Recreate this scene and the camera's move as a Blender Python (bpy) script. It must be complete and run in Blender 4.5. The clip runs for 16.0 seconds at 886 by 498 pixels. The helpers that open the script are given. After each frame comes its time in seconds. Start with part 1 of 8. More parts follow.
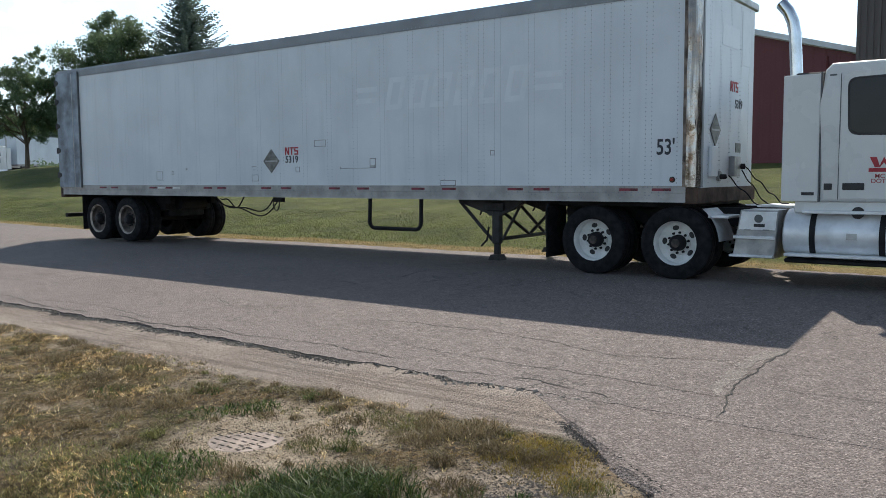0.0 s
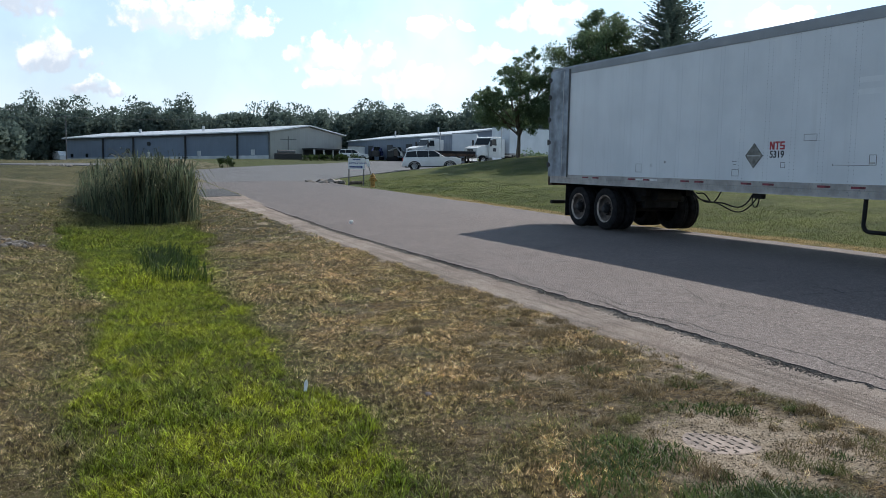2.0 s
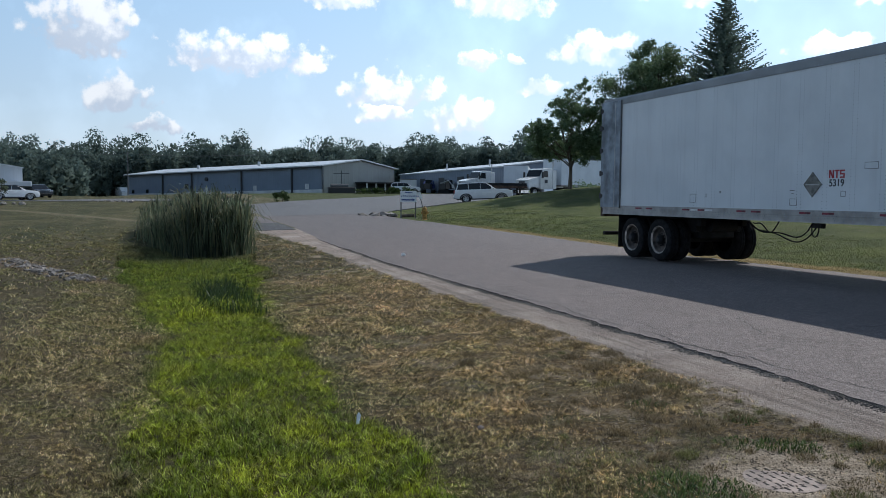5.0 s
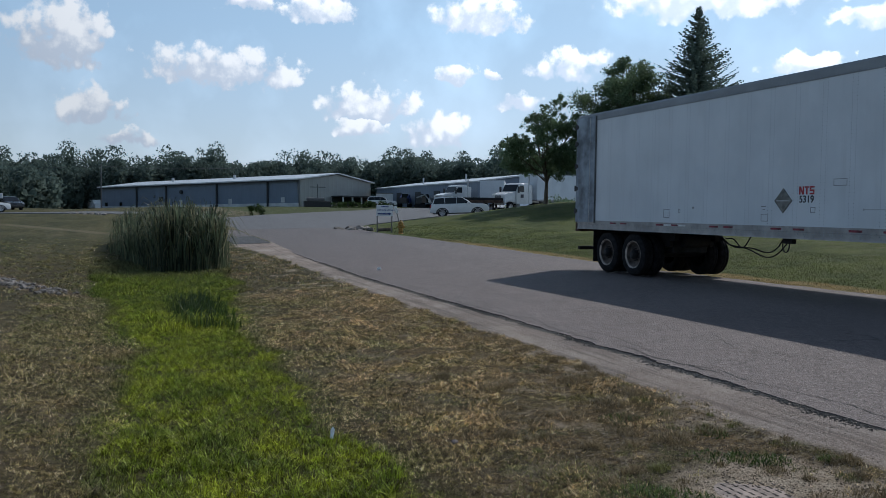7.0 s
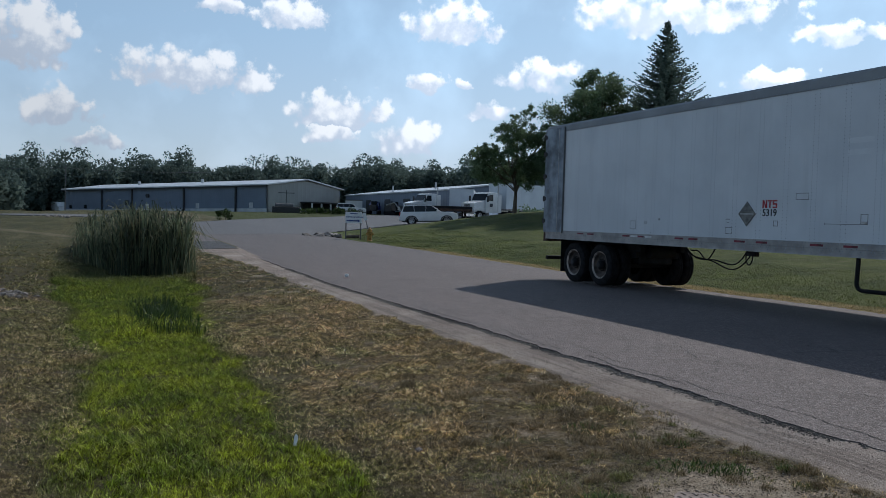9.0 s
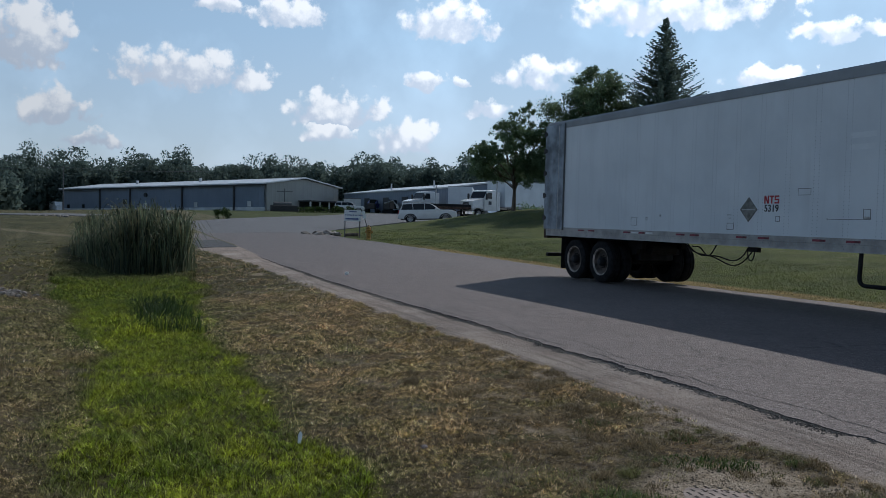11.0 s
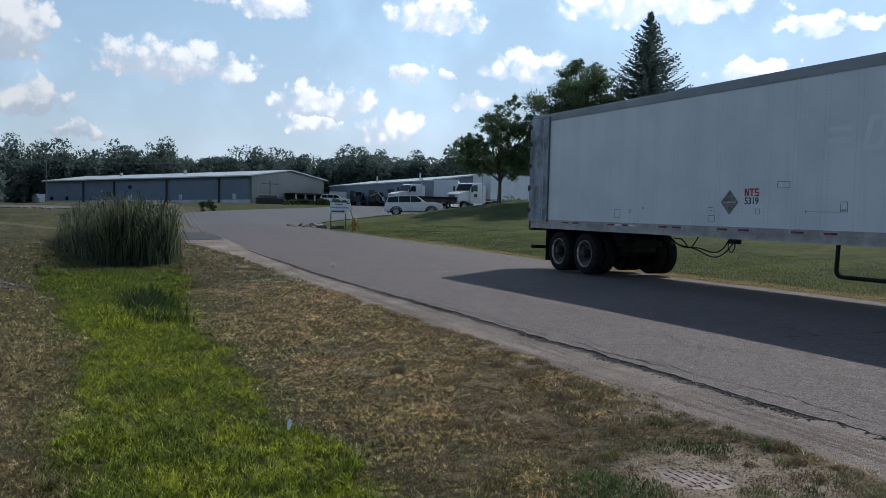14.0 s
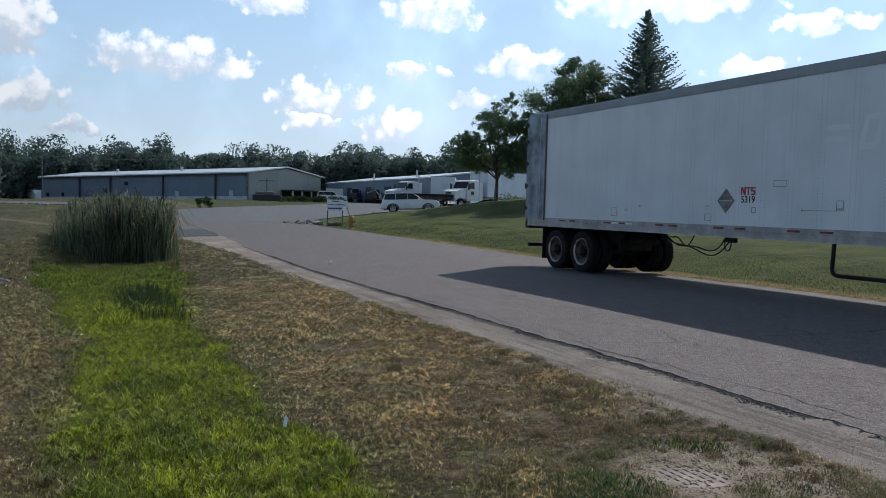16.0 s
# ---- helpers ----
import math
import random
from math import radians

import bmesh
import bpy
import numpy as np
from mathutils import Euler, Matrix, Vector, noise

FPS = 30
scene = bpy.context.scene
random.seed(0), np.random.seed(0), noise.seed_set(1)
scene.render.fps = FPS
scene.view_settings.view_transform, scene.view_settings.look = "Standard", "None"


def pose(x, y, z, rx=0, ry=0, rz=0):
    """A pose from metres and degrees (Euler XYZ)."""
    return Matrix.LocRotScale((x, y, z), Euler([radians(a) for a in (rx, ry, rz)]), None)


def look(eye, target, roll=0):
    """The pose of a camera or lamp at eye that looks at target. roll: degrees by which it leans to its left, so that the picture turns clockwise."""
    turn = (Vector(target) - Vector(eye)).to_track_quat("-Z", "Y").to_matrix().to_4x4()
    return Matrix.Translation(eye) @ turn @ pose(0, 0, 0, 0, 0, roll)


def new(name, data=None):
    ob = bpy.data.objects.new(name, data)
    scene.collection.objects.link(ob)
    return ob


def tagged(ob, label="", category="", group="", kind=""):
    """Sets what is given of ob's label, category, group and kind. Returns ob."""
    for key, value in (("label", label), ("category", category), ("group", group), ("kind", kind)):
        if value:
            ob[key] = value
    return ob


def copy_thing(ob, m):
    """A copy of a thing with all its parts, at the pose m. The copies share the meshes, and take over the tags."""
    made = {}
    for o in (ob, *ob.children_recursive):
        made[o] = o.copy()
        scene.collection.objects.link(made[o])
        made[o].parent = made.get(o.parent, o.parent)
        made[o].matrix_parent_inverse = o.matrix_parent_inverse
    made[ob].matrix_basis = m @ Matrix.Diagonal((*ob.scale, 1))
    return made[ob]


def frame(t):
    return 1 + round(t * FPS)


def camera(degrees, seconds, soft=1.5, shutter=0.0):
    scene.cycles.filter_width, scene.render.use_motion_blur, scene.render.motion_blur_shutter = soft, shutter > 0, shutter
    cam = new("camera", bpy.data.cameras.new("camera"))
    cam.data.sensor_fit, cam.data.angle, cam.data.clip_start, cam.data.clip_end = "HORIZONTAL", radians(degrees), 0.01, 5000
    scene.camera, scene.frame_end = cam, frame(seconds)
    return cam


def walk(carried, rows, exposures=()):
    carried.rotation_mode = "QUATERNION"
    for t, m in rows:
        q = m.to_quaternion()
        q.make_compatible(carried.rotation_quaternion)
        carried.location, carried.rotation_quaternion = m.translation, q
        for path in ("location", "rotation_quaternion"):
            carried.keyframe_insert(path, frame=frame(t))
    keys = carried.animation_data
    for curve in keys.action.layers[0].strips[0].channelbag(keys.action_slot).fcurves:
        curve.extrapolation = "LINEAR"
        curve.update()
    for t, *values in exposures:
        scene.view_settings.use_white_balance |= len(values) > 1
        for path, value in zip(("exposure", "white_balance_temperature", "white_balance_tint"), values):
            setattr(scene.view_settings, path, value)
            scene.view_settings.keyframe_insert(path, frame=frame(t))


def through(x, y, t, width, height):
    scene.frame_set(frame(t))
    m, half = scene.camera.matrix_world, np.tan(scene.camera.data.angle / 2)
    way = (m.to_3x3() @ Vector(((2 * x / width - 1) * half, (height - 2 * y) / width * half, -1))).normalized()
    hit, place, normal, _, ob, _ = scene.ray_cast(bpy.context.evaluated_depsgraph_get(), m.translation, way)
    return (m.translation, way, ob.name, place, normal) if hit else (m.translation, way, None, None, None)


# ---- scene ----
cam = camera(55.7, 16.0, 0.6)
PATH = [
    (0, (20.186, -11.215, 1.454), (18.998, -9.615, 1.281), -0.4),
    (0.5, (20.162, -11.263, 1.478), (18.795, -9.818, 1.274), 0.3),
    (1, (20.165, -11.282, 1.48), (18.679, -9.961, 1.262), 0.2),
    (1.5, (20.139, -11.308, 1.486), (18.511, -10.167, 1.268), 0.7),
    (2, (20.114, -11.371, 1.484), (18.274, -10.613, 1.285), 1.1),
    (2.5, (20.092, -11.39, 1.482), (18.194, -10.788, 1.295), 1.3),
    (3, (20.111, -11.381, 1.473), (18.209, -10.788, 1.304), 0.9),
    (3.5, (20.116, -11.367, 1.467), (18.22, -10.751, 1.301), 0.6),
    (4, (20.115, -11.372, 1.478), (18.221, -10.745, 1.328), 0.6),
    (6.5, (20.129, -11.365, 1.487), (18.247, -10.695, 1.394), 0.4),
    (7, (20.141, -11.365, 1.487), (18.268, -10.668, 1.397), 0.8),
    (7.5, (20.14, -11.359, 1.479), (18.283, -10.623, 1.388), 1.1),
    (8, (20.139, -11.362, 1.481), (18.287, -10.612, 1.398), 1.4),
    (8.5, (20.142, -11.358, 1.482), (18.295, -10.596, 1.411), 1.7),
    (9, (20.154, -11.352, 1.484), (18.307, -10.586, 1.415), 1.7),
    (11.5, (20.079, -11.396, 1.457), (18.237, -10.622, 1.382), 1.3),
    (12, (20.116, -11.414, 1.458), (18.276, -10.632, 1.391), 0.8),
    (12.5, (20.229, -11.426, 1.444), (18.393, -10.635, 1.374), 1.3),
    (13, (20.246, -11.443, 1.451), (18.412, -10.65, 1.36), 1.1),
    (13.5, (20.243, -11.448, 1.451), (18.411, -10.651, 1.356), 1.1),
    (14, (20.253, -11.449, 1.454), (18.422, -10.648, 1.364), 1.5),
    (14.5, (20.228, -11.436, 1.452), (18.407, -10.613, 1.372), 1.8),
    (15, (20.263, -11.453, 1.457), (18.447, -10.618, 1.388), 2.0),
    (15.5, (20.257, -11.448, 1.456), (18.431, -10.635, 1.372), 1.8),
    (16, (20.259, -11.452, 1.457), (18.432, -10.644, 1.361), 1.7),
]
EXPOSURE = [(0.0, -0.12, 6650, 10), (1.0, -0.04, 6500, 10), (1.5, -0.12, 6420, 10), (2.0, -0.38, 6280, 10), (3.0, -0.57, 6100, 10), (3.5, -0.53, 6060, 10), (6.5, -0.99, 5900, 10), (9.0, -1.12, 5900, 10),
            (11.5, -1.2, 5900, 10), (12.5, -1.17, 5950, 10), (14.0, -1.0, 5980, 10), (15.0, -1.02, 5980, 10), (16.0, -0.85, 5980, 10)]
walk(cam, [(t, look(eye, target, roll)) for t, eye, target, roll in PATH], EXPOSURE)

# ---- sky, sun, clouds ----
SUN_EL = 45.4
SUN_AZ = 30.5      # degrees from +y towards -x, where the sun stands
world = bpy.data.worlds.new("sky")
scene.world = world
world.use_nodes = True
wt = world.node_tree
for n in list(wt.nodes):
    wt.nodes.remove(n)


def wmath(op, a, b=None, c=None, clamp=False):
    n = wt.nodes.new("ShaderNodeMath")
    n.operation, n.use_clamp = op, clamp
    for i, v in enumerate((a, b, c)):
        if v is None:
            continue
        if isinstance(v, (int, float)):
            n.inputs[i].default_value = v
        else:
            wt.links.new(v, n.inputs[i])
    return n.outputs[0]


sky = wt.nodes.new("ShaderNodeTexSky")
sky.sky_type = "NISHITA"
sky.sun_disc = False
sky.sun_elevation = radians(SUN_EL)
sky.sun_rotation = radians(-SUN_AZ)
sky.air_density, sky.dust_density, sky.ozone_density = 1.0, 1.0, 2.0
coord = wt.nodes.new("ShaderNodeTexCoord")
split = wt.nodes.new("ShaderNodeSeparateXYZ")
wt.links.new(coord.outputs["Generated"], split.inputs[0])
# azimuth and height of the sky's points in degrees, stirred by noise
azim = wmath("MULTIPLY", wmath("ARCTAN2", wmath("MULTIPLY", split.outputs[0], -1.0), split.outputs[1]), 57.2958)
elev = wmath("MULTIPLY", wmath("ARCSINE", split.outputs[2]), 57.2958)
puff = wt.nodes.new("ShaderNodeTexNoise")
puff.inputs["Scale"].default_value, puff.inputs["Detail"].default_value, puff.inputs["Roughness"].default_value = 30.0, 8.0, 0.54
wt.links.new(coord.outputs["Generated"], puff.inputs["Vector"])
stir = wt.nodes.new("ShaderNodeSeparateColor")
wt.links.new(puff.outputs["Color"], stir.inputs[0])
azim2 = wmath("ADD", azim, wmath("MULTIPLY", wmath("SUBTRACT", stir.outputs[0], 0.5), 3.2))
elev2 = wmath("ADD", elev, wmath("MULTIPLY", wmath("SUBTRACT", stir.outputs[1], 0.5), 2.2))
CLOUDS = [(84.5, 9.4, 4.6, 1.7), (92.0, 6.4, 2.6, 1.5), (93.9, 10.6, 3.4, 2.3), (74.8, 7.3, 3.4, 1.5), (75.2, 5.7, 1.9, 0.9),
          (70.0, 5.6, 2.3, 1.5), (69.0, 9.2, 1.3, 0.8), (66.6, 9.1, 0.7, 0.5), (61.3, 9.8, 2.9, 1.2), (67.3, 13.3, 3.3, 1.7),
          (52.3, 13.9, 6.8, 1.5), (46.3, 9.5, 2.7, 0.8), (42.4, 12.1, 2.9, 0.8), (64.5, 7.5, 1.9, 0.6), (82.5, 13.3, 2.2, 0.6),
          (78.0, 13.2, 2.3, 0.9), (90.2, 4.5, 2.0, 0.5)]
best = level = None
for a0, e0, wa, we in CLOUDS:
    wa, we = wa * 1.06, we * 1.15
    u = wmath("DIVIDE", wmath("SUBTRACT", azim2, a0), wa)
    v = wmath("DIVIDE", wmath("SUBTRACT", elev2, e0 - 0.3 * we), we)
    # domed above, flat below
    vf = wmath("MAXIMUM", v, wmath("MULTIPLY", v, -1.9))
    d = wmath("SUBTRACT", 1.0, wmath("ADD", wmath("MULTIPLY", u, u), wmath("MULTIPLY", vf, vf)))
    d = wmath("MAXIMUM", d, -3.0)
    if best is None:
        best, level = d, v
    else:
        won = wmath("GREATER_THAN", d, best)
        level = wmath("ADD", wmath("MULTIPLY", won, wmath("SUBTRACT", v, level)), level)
        best = wmath("MAXIMUM", best, d)
# scattered cumulus over the rest of the sky, away from the ones above
flat = wt.nodes.new("ShaderNodeCombineXYZ")
up = wmath("ADD", wmath("MAXIMUM", split.outputs[2], 0.0), 0.12)
wt.links.new(wmath("DIVIDE", split.outputs[0], up), flat.inputs[0])
wt.links.new(wmath("DIVIDE", split.outputs[1], up), flat.inputs[1])
rest = wt.nodes.new("ShaderNodeTexNoise")
rest.inputs["Scale"].default_value, rest.inputs["Detail"].default_value = 1.3, 6.0
wt.links.new(flat.outputs[0], rest.inputs["Vector"])
away = wmath("GREATER_THAN", wmath("ABSOLUTE", wmath("SUBTRACT", azim, 68.0)), 33.0)
high = wmath("GREATER_THAN", elev, 18.0)
elsewhere = wmath("MAXIMUM", away, high)
scatter = wmath("ADD", wmath("MULTIPLY", wmath("MULTIPLY", wmath("SUBTRACT", rest.outputs[0], 0.71), 6.0), elsewhere), wmath("MULTIPLY", wmath("SUBTRACT", elsewhere, 1.0), 3.0))
fine = wt.nodes.new("ShaderNodeTexNoise")
fine.inputs["Scale"].default_value, fine.inputs["Detail"].default_value, fine.inputs["Roughness"].default_value = 90.0, 6.0, 0.56
wt.links.new(coord.outputs["Generated"], fine.inputs["Vector"])
# round heads of the cumulus
heads = wt.nodes.new("ShaderNodeTexVoronoi")
heads.feature = "SMOOTH_F1"
heads.inputs["Scale"].default_value = 62.0
wt.links.new(coord.outputs["Generated"], heads.inputs["Vector"])
billow = wmath("SUBTRACT", 0.45, heads.outputs["Distance"])
field = wmath("ADD", wmath("MAXIMUM", wmath("MULTIPLY", best, 0.75), scatter), wmath("MULTIPLY", wmath("SUBTRACT", puff.outputs[0], 0.5), 2.2))
field = wmath("ADD", field, wmath("ADD", wmath("MULTIPLY", wmath("SUBTRACT", fine.outputs[0], 0.5), 1.1), wmath("MULTIPLY", billow, 1.0)))
cover = wt.nodes.new("ShaderNodeMapRange")
cover.interpolation_type = "SMOOTHSTEP"
cover.inputs[1].default_value, cover.inputs[2].default_value = -0.02, 0.5
wt.links.new(field, cover.inputs[0])
# sunlit tops, grey-blue undersides
lit = wmath("ADD", wmath("ADD", level, wmath("MULTIPLY", wmath("SUBTRACT", puff.outputs[0], 0.5), 2.4)), wmath("ADD", wmath("MULTIPLY", wmath("SUBTRACT", fine.outputs[0], 0.5), 1.4), wmath("MULTIPLY", billow, 1.6)))
thick = wt.nodes.new("ShaderNodeMapRange")
thick.interpolation_type = "SMOOTHSTEP"
thick.inputs[1].default_value, thick.inputs[2].default_value = -0.2, 0.8
wt.links.new(lit, thick.inputs[0])
tone = wt.nodes.new("ShaderNodeMix")
tone.data_type = "RGBA"
tone.inputs[6].default_value = (10.6, 11.7, 13.2, 1)
tone.inputs[7].default_value = (17.4, 17.4, 17.2, 1)
wt.links.new(thick.outputs[0], tone.inputs[0])
# thin high veils
cirrus = wt.nodes.new("ShaderNodeTexNoise")
cirrus.inputs["Scale"].default_value, cirrus.inputs["Detail"].default_value = 7.0, 7.0
wt.links.new(coord.outputs["Generated"], cirrus.inputs["Vector"])
wisp = wt.nodes.new("ShaderNodeMapRange")
wisp.inputs[1].default_value, wisp.inputs[2].default_value, wisp.inputs[4].default_value = 0.48, 0.75, 0.4
wt.links.new(cirrus.outputs[0], wisp.inputs[0])
# a pale veil of haze towards the horizon
veil = wt.nodes.new("ShaderNodeMapRange")
veil.inputs[1].default_value, veil.inputs[2].default_value, veil.inputs[3].default_value, veil.inputs[4].default_value = 0.0, 21.0, 0.62, 0.32
wt.links.new(elev, veil.inputs[0])
# it thins out overhead
thin = wt.nodes.new("ShaderNodeMapRange")
thin.inputs[1].default_value, thin.inputs[2].default_value, thin.inputs[3].default_value, thin.inputs[4].default_value = 20.0, 50.0, 1.0, 0.1
wt.links.new(elev, thin.inputs[0])
# the haze glows towards the sun and is thin on the far side
_e, _a = radians(SUN_EL), radians(SUN_AZ)
facing = wt.nodes.new("ShaderNodeVectorMath")
facing.operation = "DOT_PRODUCT"
facing.inputs[1].default_value = (-math.cos(_e) * math.sin(_a), math.cos(_e) * math.cos(_a), math.sin(_e))
wt.links.new(coord.outputs["Generated"], facing.inputs[0])
glow = wt.nodes.new("ShaderNodeMapRange")
glow.inputs[1].default_value, glow.inputs[2].default_value, glow.inputs[3].default_value, glow.inputs[4].default_value = 0.2, 0.82, 0.6, 1.38
wt.links.new(facing.outputs["Value"], glow.inputs[0])
haze = wt.nodes.new("ShaderNodeMix")
haze.data_type = "RGBA"
pale = wt.nodes.new("ShaderNodeMapRange")
pale.inputs[1].default_value, pale.inputs[2].default_value, pale.inputs[3].default_value, pale.inputs[4].default_value = 2.0, 12.0, 1.0, 0.0
wt.links.new(elev, pale.inputs[0])
air = wt.nodes.new("ShaderNodeMix")
air.data_type = "RGBA"
air.inputs[6].default_value = (12.6, 17.4, 21.6, 1)
air.inputs[7].default_value = (14.4, 16.6, 18.4, 1)
wt.links.new(pale.outputs[0], air.inputs[0])
wt.links.new(air.outputs[2], haze.inputs[7])
veiled = wmath("MULTIPLY", wmath("ADD", veil.outputs[0], wmath("MULTIPLY", wisp.outputs[0], 0.7)), thin.outputs[0])
wt.links.new(wmath("MULTIPLY", veiled, glow.outputs[0], clamp=True), haze.inputs[0])
wt.links.new(sky.outputs[0], haze.inputs[6])
over = wt.nodes.new("ShaderNodeMix")
over.data_type = "RGBA"
wt.links.new(wmath("MULTIPLY", cover.outputs[0], 0.96), over.inputs[0])
wt.links.new(haze.outputs[2], over.inputs[6])
sunward = wt.nodes.new("ShaderNodeMapRange")
sunward.inputs[1].default_value, sunward.inputs[2].default_value, sunward.inputs[3].default_value, sunward.inputs[4].default_value = 0.4, 0.85, 0.8, 1.6
wt.links.new(facing.outputs["Value"], sunward.inputs[0])
bright = wt.nodes.new("ShaderNodeVectorMath")
bright.operation = "SCALE"
wt.links.new(tone.outputs[2], bright.inputs[0])
wt.links.new(sunward.outputs[0], bright.inputs["Scale"])
wt.links.new(bright.outputs[0], over.inputs[7])
back = wt.nodes.new("ShaderNodeBackground")
back.inputs[1].default_value = 0.106
wt.links.new(over.outputs[2], back.inputs[0])
wout = wt.nodes.new("ShaderNodeOutputWorld")
wt.links.new(back.outputs[0], wout.inputs[0])

sun_lamp = bpy.data.lights.new("sun", "SUN")
sun_lamp.energy, sun_lamp.angle, sun_lamp.color = 5.0, radians(0.53), (1.0, 0.94, 0.85)
sun = new("sun", sun_lamp)
_h = math.cos(radians(SUN_EL))
sun.matrix_world = look((-_h * math.sin(radians(SUN_AZ)) * 60, _h * math.cos(radians(SUN_AZ)) * 60, math.sin(radians(SUN_EL)) * 60), (0, 0, 0))

# ---- materials ----
class Nodes:
    """A small writer of node materials."""

    def __init__(self, name):
        self.m = bpy.data.materials.new(name)
        self.m.use_nodes = True
        self.t = self.m.node_tree
        self.b = self.t.nodes["Principled BSDF"]
        geo = self.t.nodes.new("ShaderNodeNewGeometry")
        self.pos, self.island = geo.outputs["Position"], geo.outputs["Random Per Island"]
        self.objco = self.t.nodes.new("ShaderNodeTexCoord").outputs["Object"]
        self.rand = self.t.nodes.new("ShaderNodeObjectInfo").outputs["Random"]

    def put(self, v, socket):
        if isinstance(v, (int, float)):
            socket.default_value = v
        elif isinstance(v, tuple):
            socket.default_value = v if len(v) == 4 else (*v, 1)
        else:
            self.t.links.new(v, socket)

    def math(self, op, a, b=None, c=None, clamp=False):
        n = self.t.nodes.new("ShaderNodeMath")
        n.operation, n.use_clamp = op, clamp
        for i, v in enumerate((a, b, c)):
            if v is not None:
                self.put(v, n.inputs[i])
        return n.outputs[0]

    def scaled(self, vec, s):
        n = self.t.nodes.new("ShaderNodeMapping")
        self.t.links.new(vec, n.inputs[0])
        n.inputs["Scale"].default_value = s
        return n.outputs[0]

    def noise(self, scale, detail=4.0, rough=0.55, vec=None, stretch=None, dist=0.0):
        n = self.t.nodes.new("ShaderNodeTexNoise")
        n.inputs["Scale"].default_value, n.inputs["Detail"].default_value = scale, detail
        n.inputs["Roughness"].default_value, n.inputs["Distortion"].default_value = rough, dist
        v = vec or self.pos
        self.t.links.new(self.scaled(v, stretch) if stretch else v, n.inputs["Vector"])
        return n.outputs[0]

    def voro(self, scale, feature="F1", vec=None, out=0):
        n = self.t.nodes.new("ShaderNodeTexVoronoi")
        n.feature = feature
        n.inputs["Scale"].default_value = scale
        self.t.links.new(vec or self.pos, n.inputs["Vector"])
        return n.outputs[out]

    def remap(self, v, a, b, c=0.0, d=1.0, smooth=True):
        n = self.t.nodes.new("ShaderNodeMapRange")
        n.interpolation_type = "SMOOTHSTEP" if smooth else "LINEAR"
        self.put(v, n.inputs[0])
        for i, x in enumerate((a, b, c, d)):
            n.inputs[i + 1].default_value = x
        return n.outputs[0]

    def mix(self, f, a, b, blend="MIX"):
        n = self.t.nodes.new("ShaderNodeMix")
        n.data_type, n.blend_type = "RGBA", blend
        self.put(f, n.inputs[0])
        self.put(a, n.inputs[6])
        self.put(b, n.inputs[7])
        return n.outputs[2]

    def bump(self, h, strength=0.3, distance=0.01):
        n = self.t.nodes.new("ShaderNodeBump")
        n.inputs["Strength"].default_value, n.inputs["Distance"].default_value = strength, distance
        self.t.links.new(h, n.inputs["Height"])
        self.t.links.new(n.outputs[0], self.b.inputs["Normal"])

    def done(self, color, rough=0.6, metal=0.0, spec=None):
        self.put(color, self.b.inputs["Base Color"])
        self.put(rough, self.b.inputs["Roughness"])
        self.put(metal, self.b.inputs["Metallic"])
        if spec is not None:
            self.b.inputs["Specular IOR Level"].default_value = spec
        return self.m


def plain(name, c, rough=0.5, metal=0.0, vary=0.12, scale=6.0, grain=0.0, spec=None):
    """Paint, rubber, plastic or metal with faint patches and, where grain is given, fine relief."""
    n = Nodes(name)
    dark = tuple(v * (1 - 1.6 * vary) for v in c)
    lite = tuple(min(1, v * (1 + vary)) for v in c)
    col = n.mix(n.remap(n.noise(scale, 5, vec=n.objco), 0.3, 0.7), dark, lite)
    if grain:
        n.bump(n.noise(scale * 14, 3, vec=n.objco), grain, 0.004)
    r = n.remap(n.noise(scale * 1.7, 3, vec=n.objco), 0.3, 0.7, max(0.02, rough - 0.08), min(1, rough + 0.1))
    return n.done(col, r, metal, spec)


def trailer_paint():
    n = Nodes("trailer_paint")
    c = n.mix(n.remap(n.noise(0.8, 5), 0.3, 0.7), (0.652, 0.688, 0.722), (0.75, 0.785, 0.818))
    streak = n.remap(n.noise(1.0, 4, vec=n.pos, stretch=(5.0, 5.0, 0.35)), 0.52, 0.78)
    c = n.mix(n.math("MULTIPLY", streak, 0.18), c, (0.42, 0.43, 0.43))
    scuff = n.remap(n.noise(2.2, 6, 0.7, stretch=(1, 1, 4)), 0.66, 0.8)
    c = n.mix(n.math("MULTIPLY", scuff, 0.25), c, (0.36, 0.36, 0.35))
    n.bump(n.noise(1.4, 3, stretch=(1, 1, 0.3)), 0.12, 0.03)
    return n.done(c, n.remap(n.noise(3, 4), 0.3, 0.7, 0.32, 0.5))


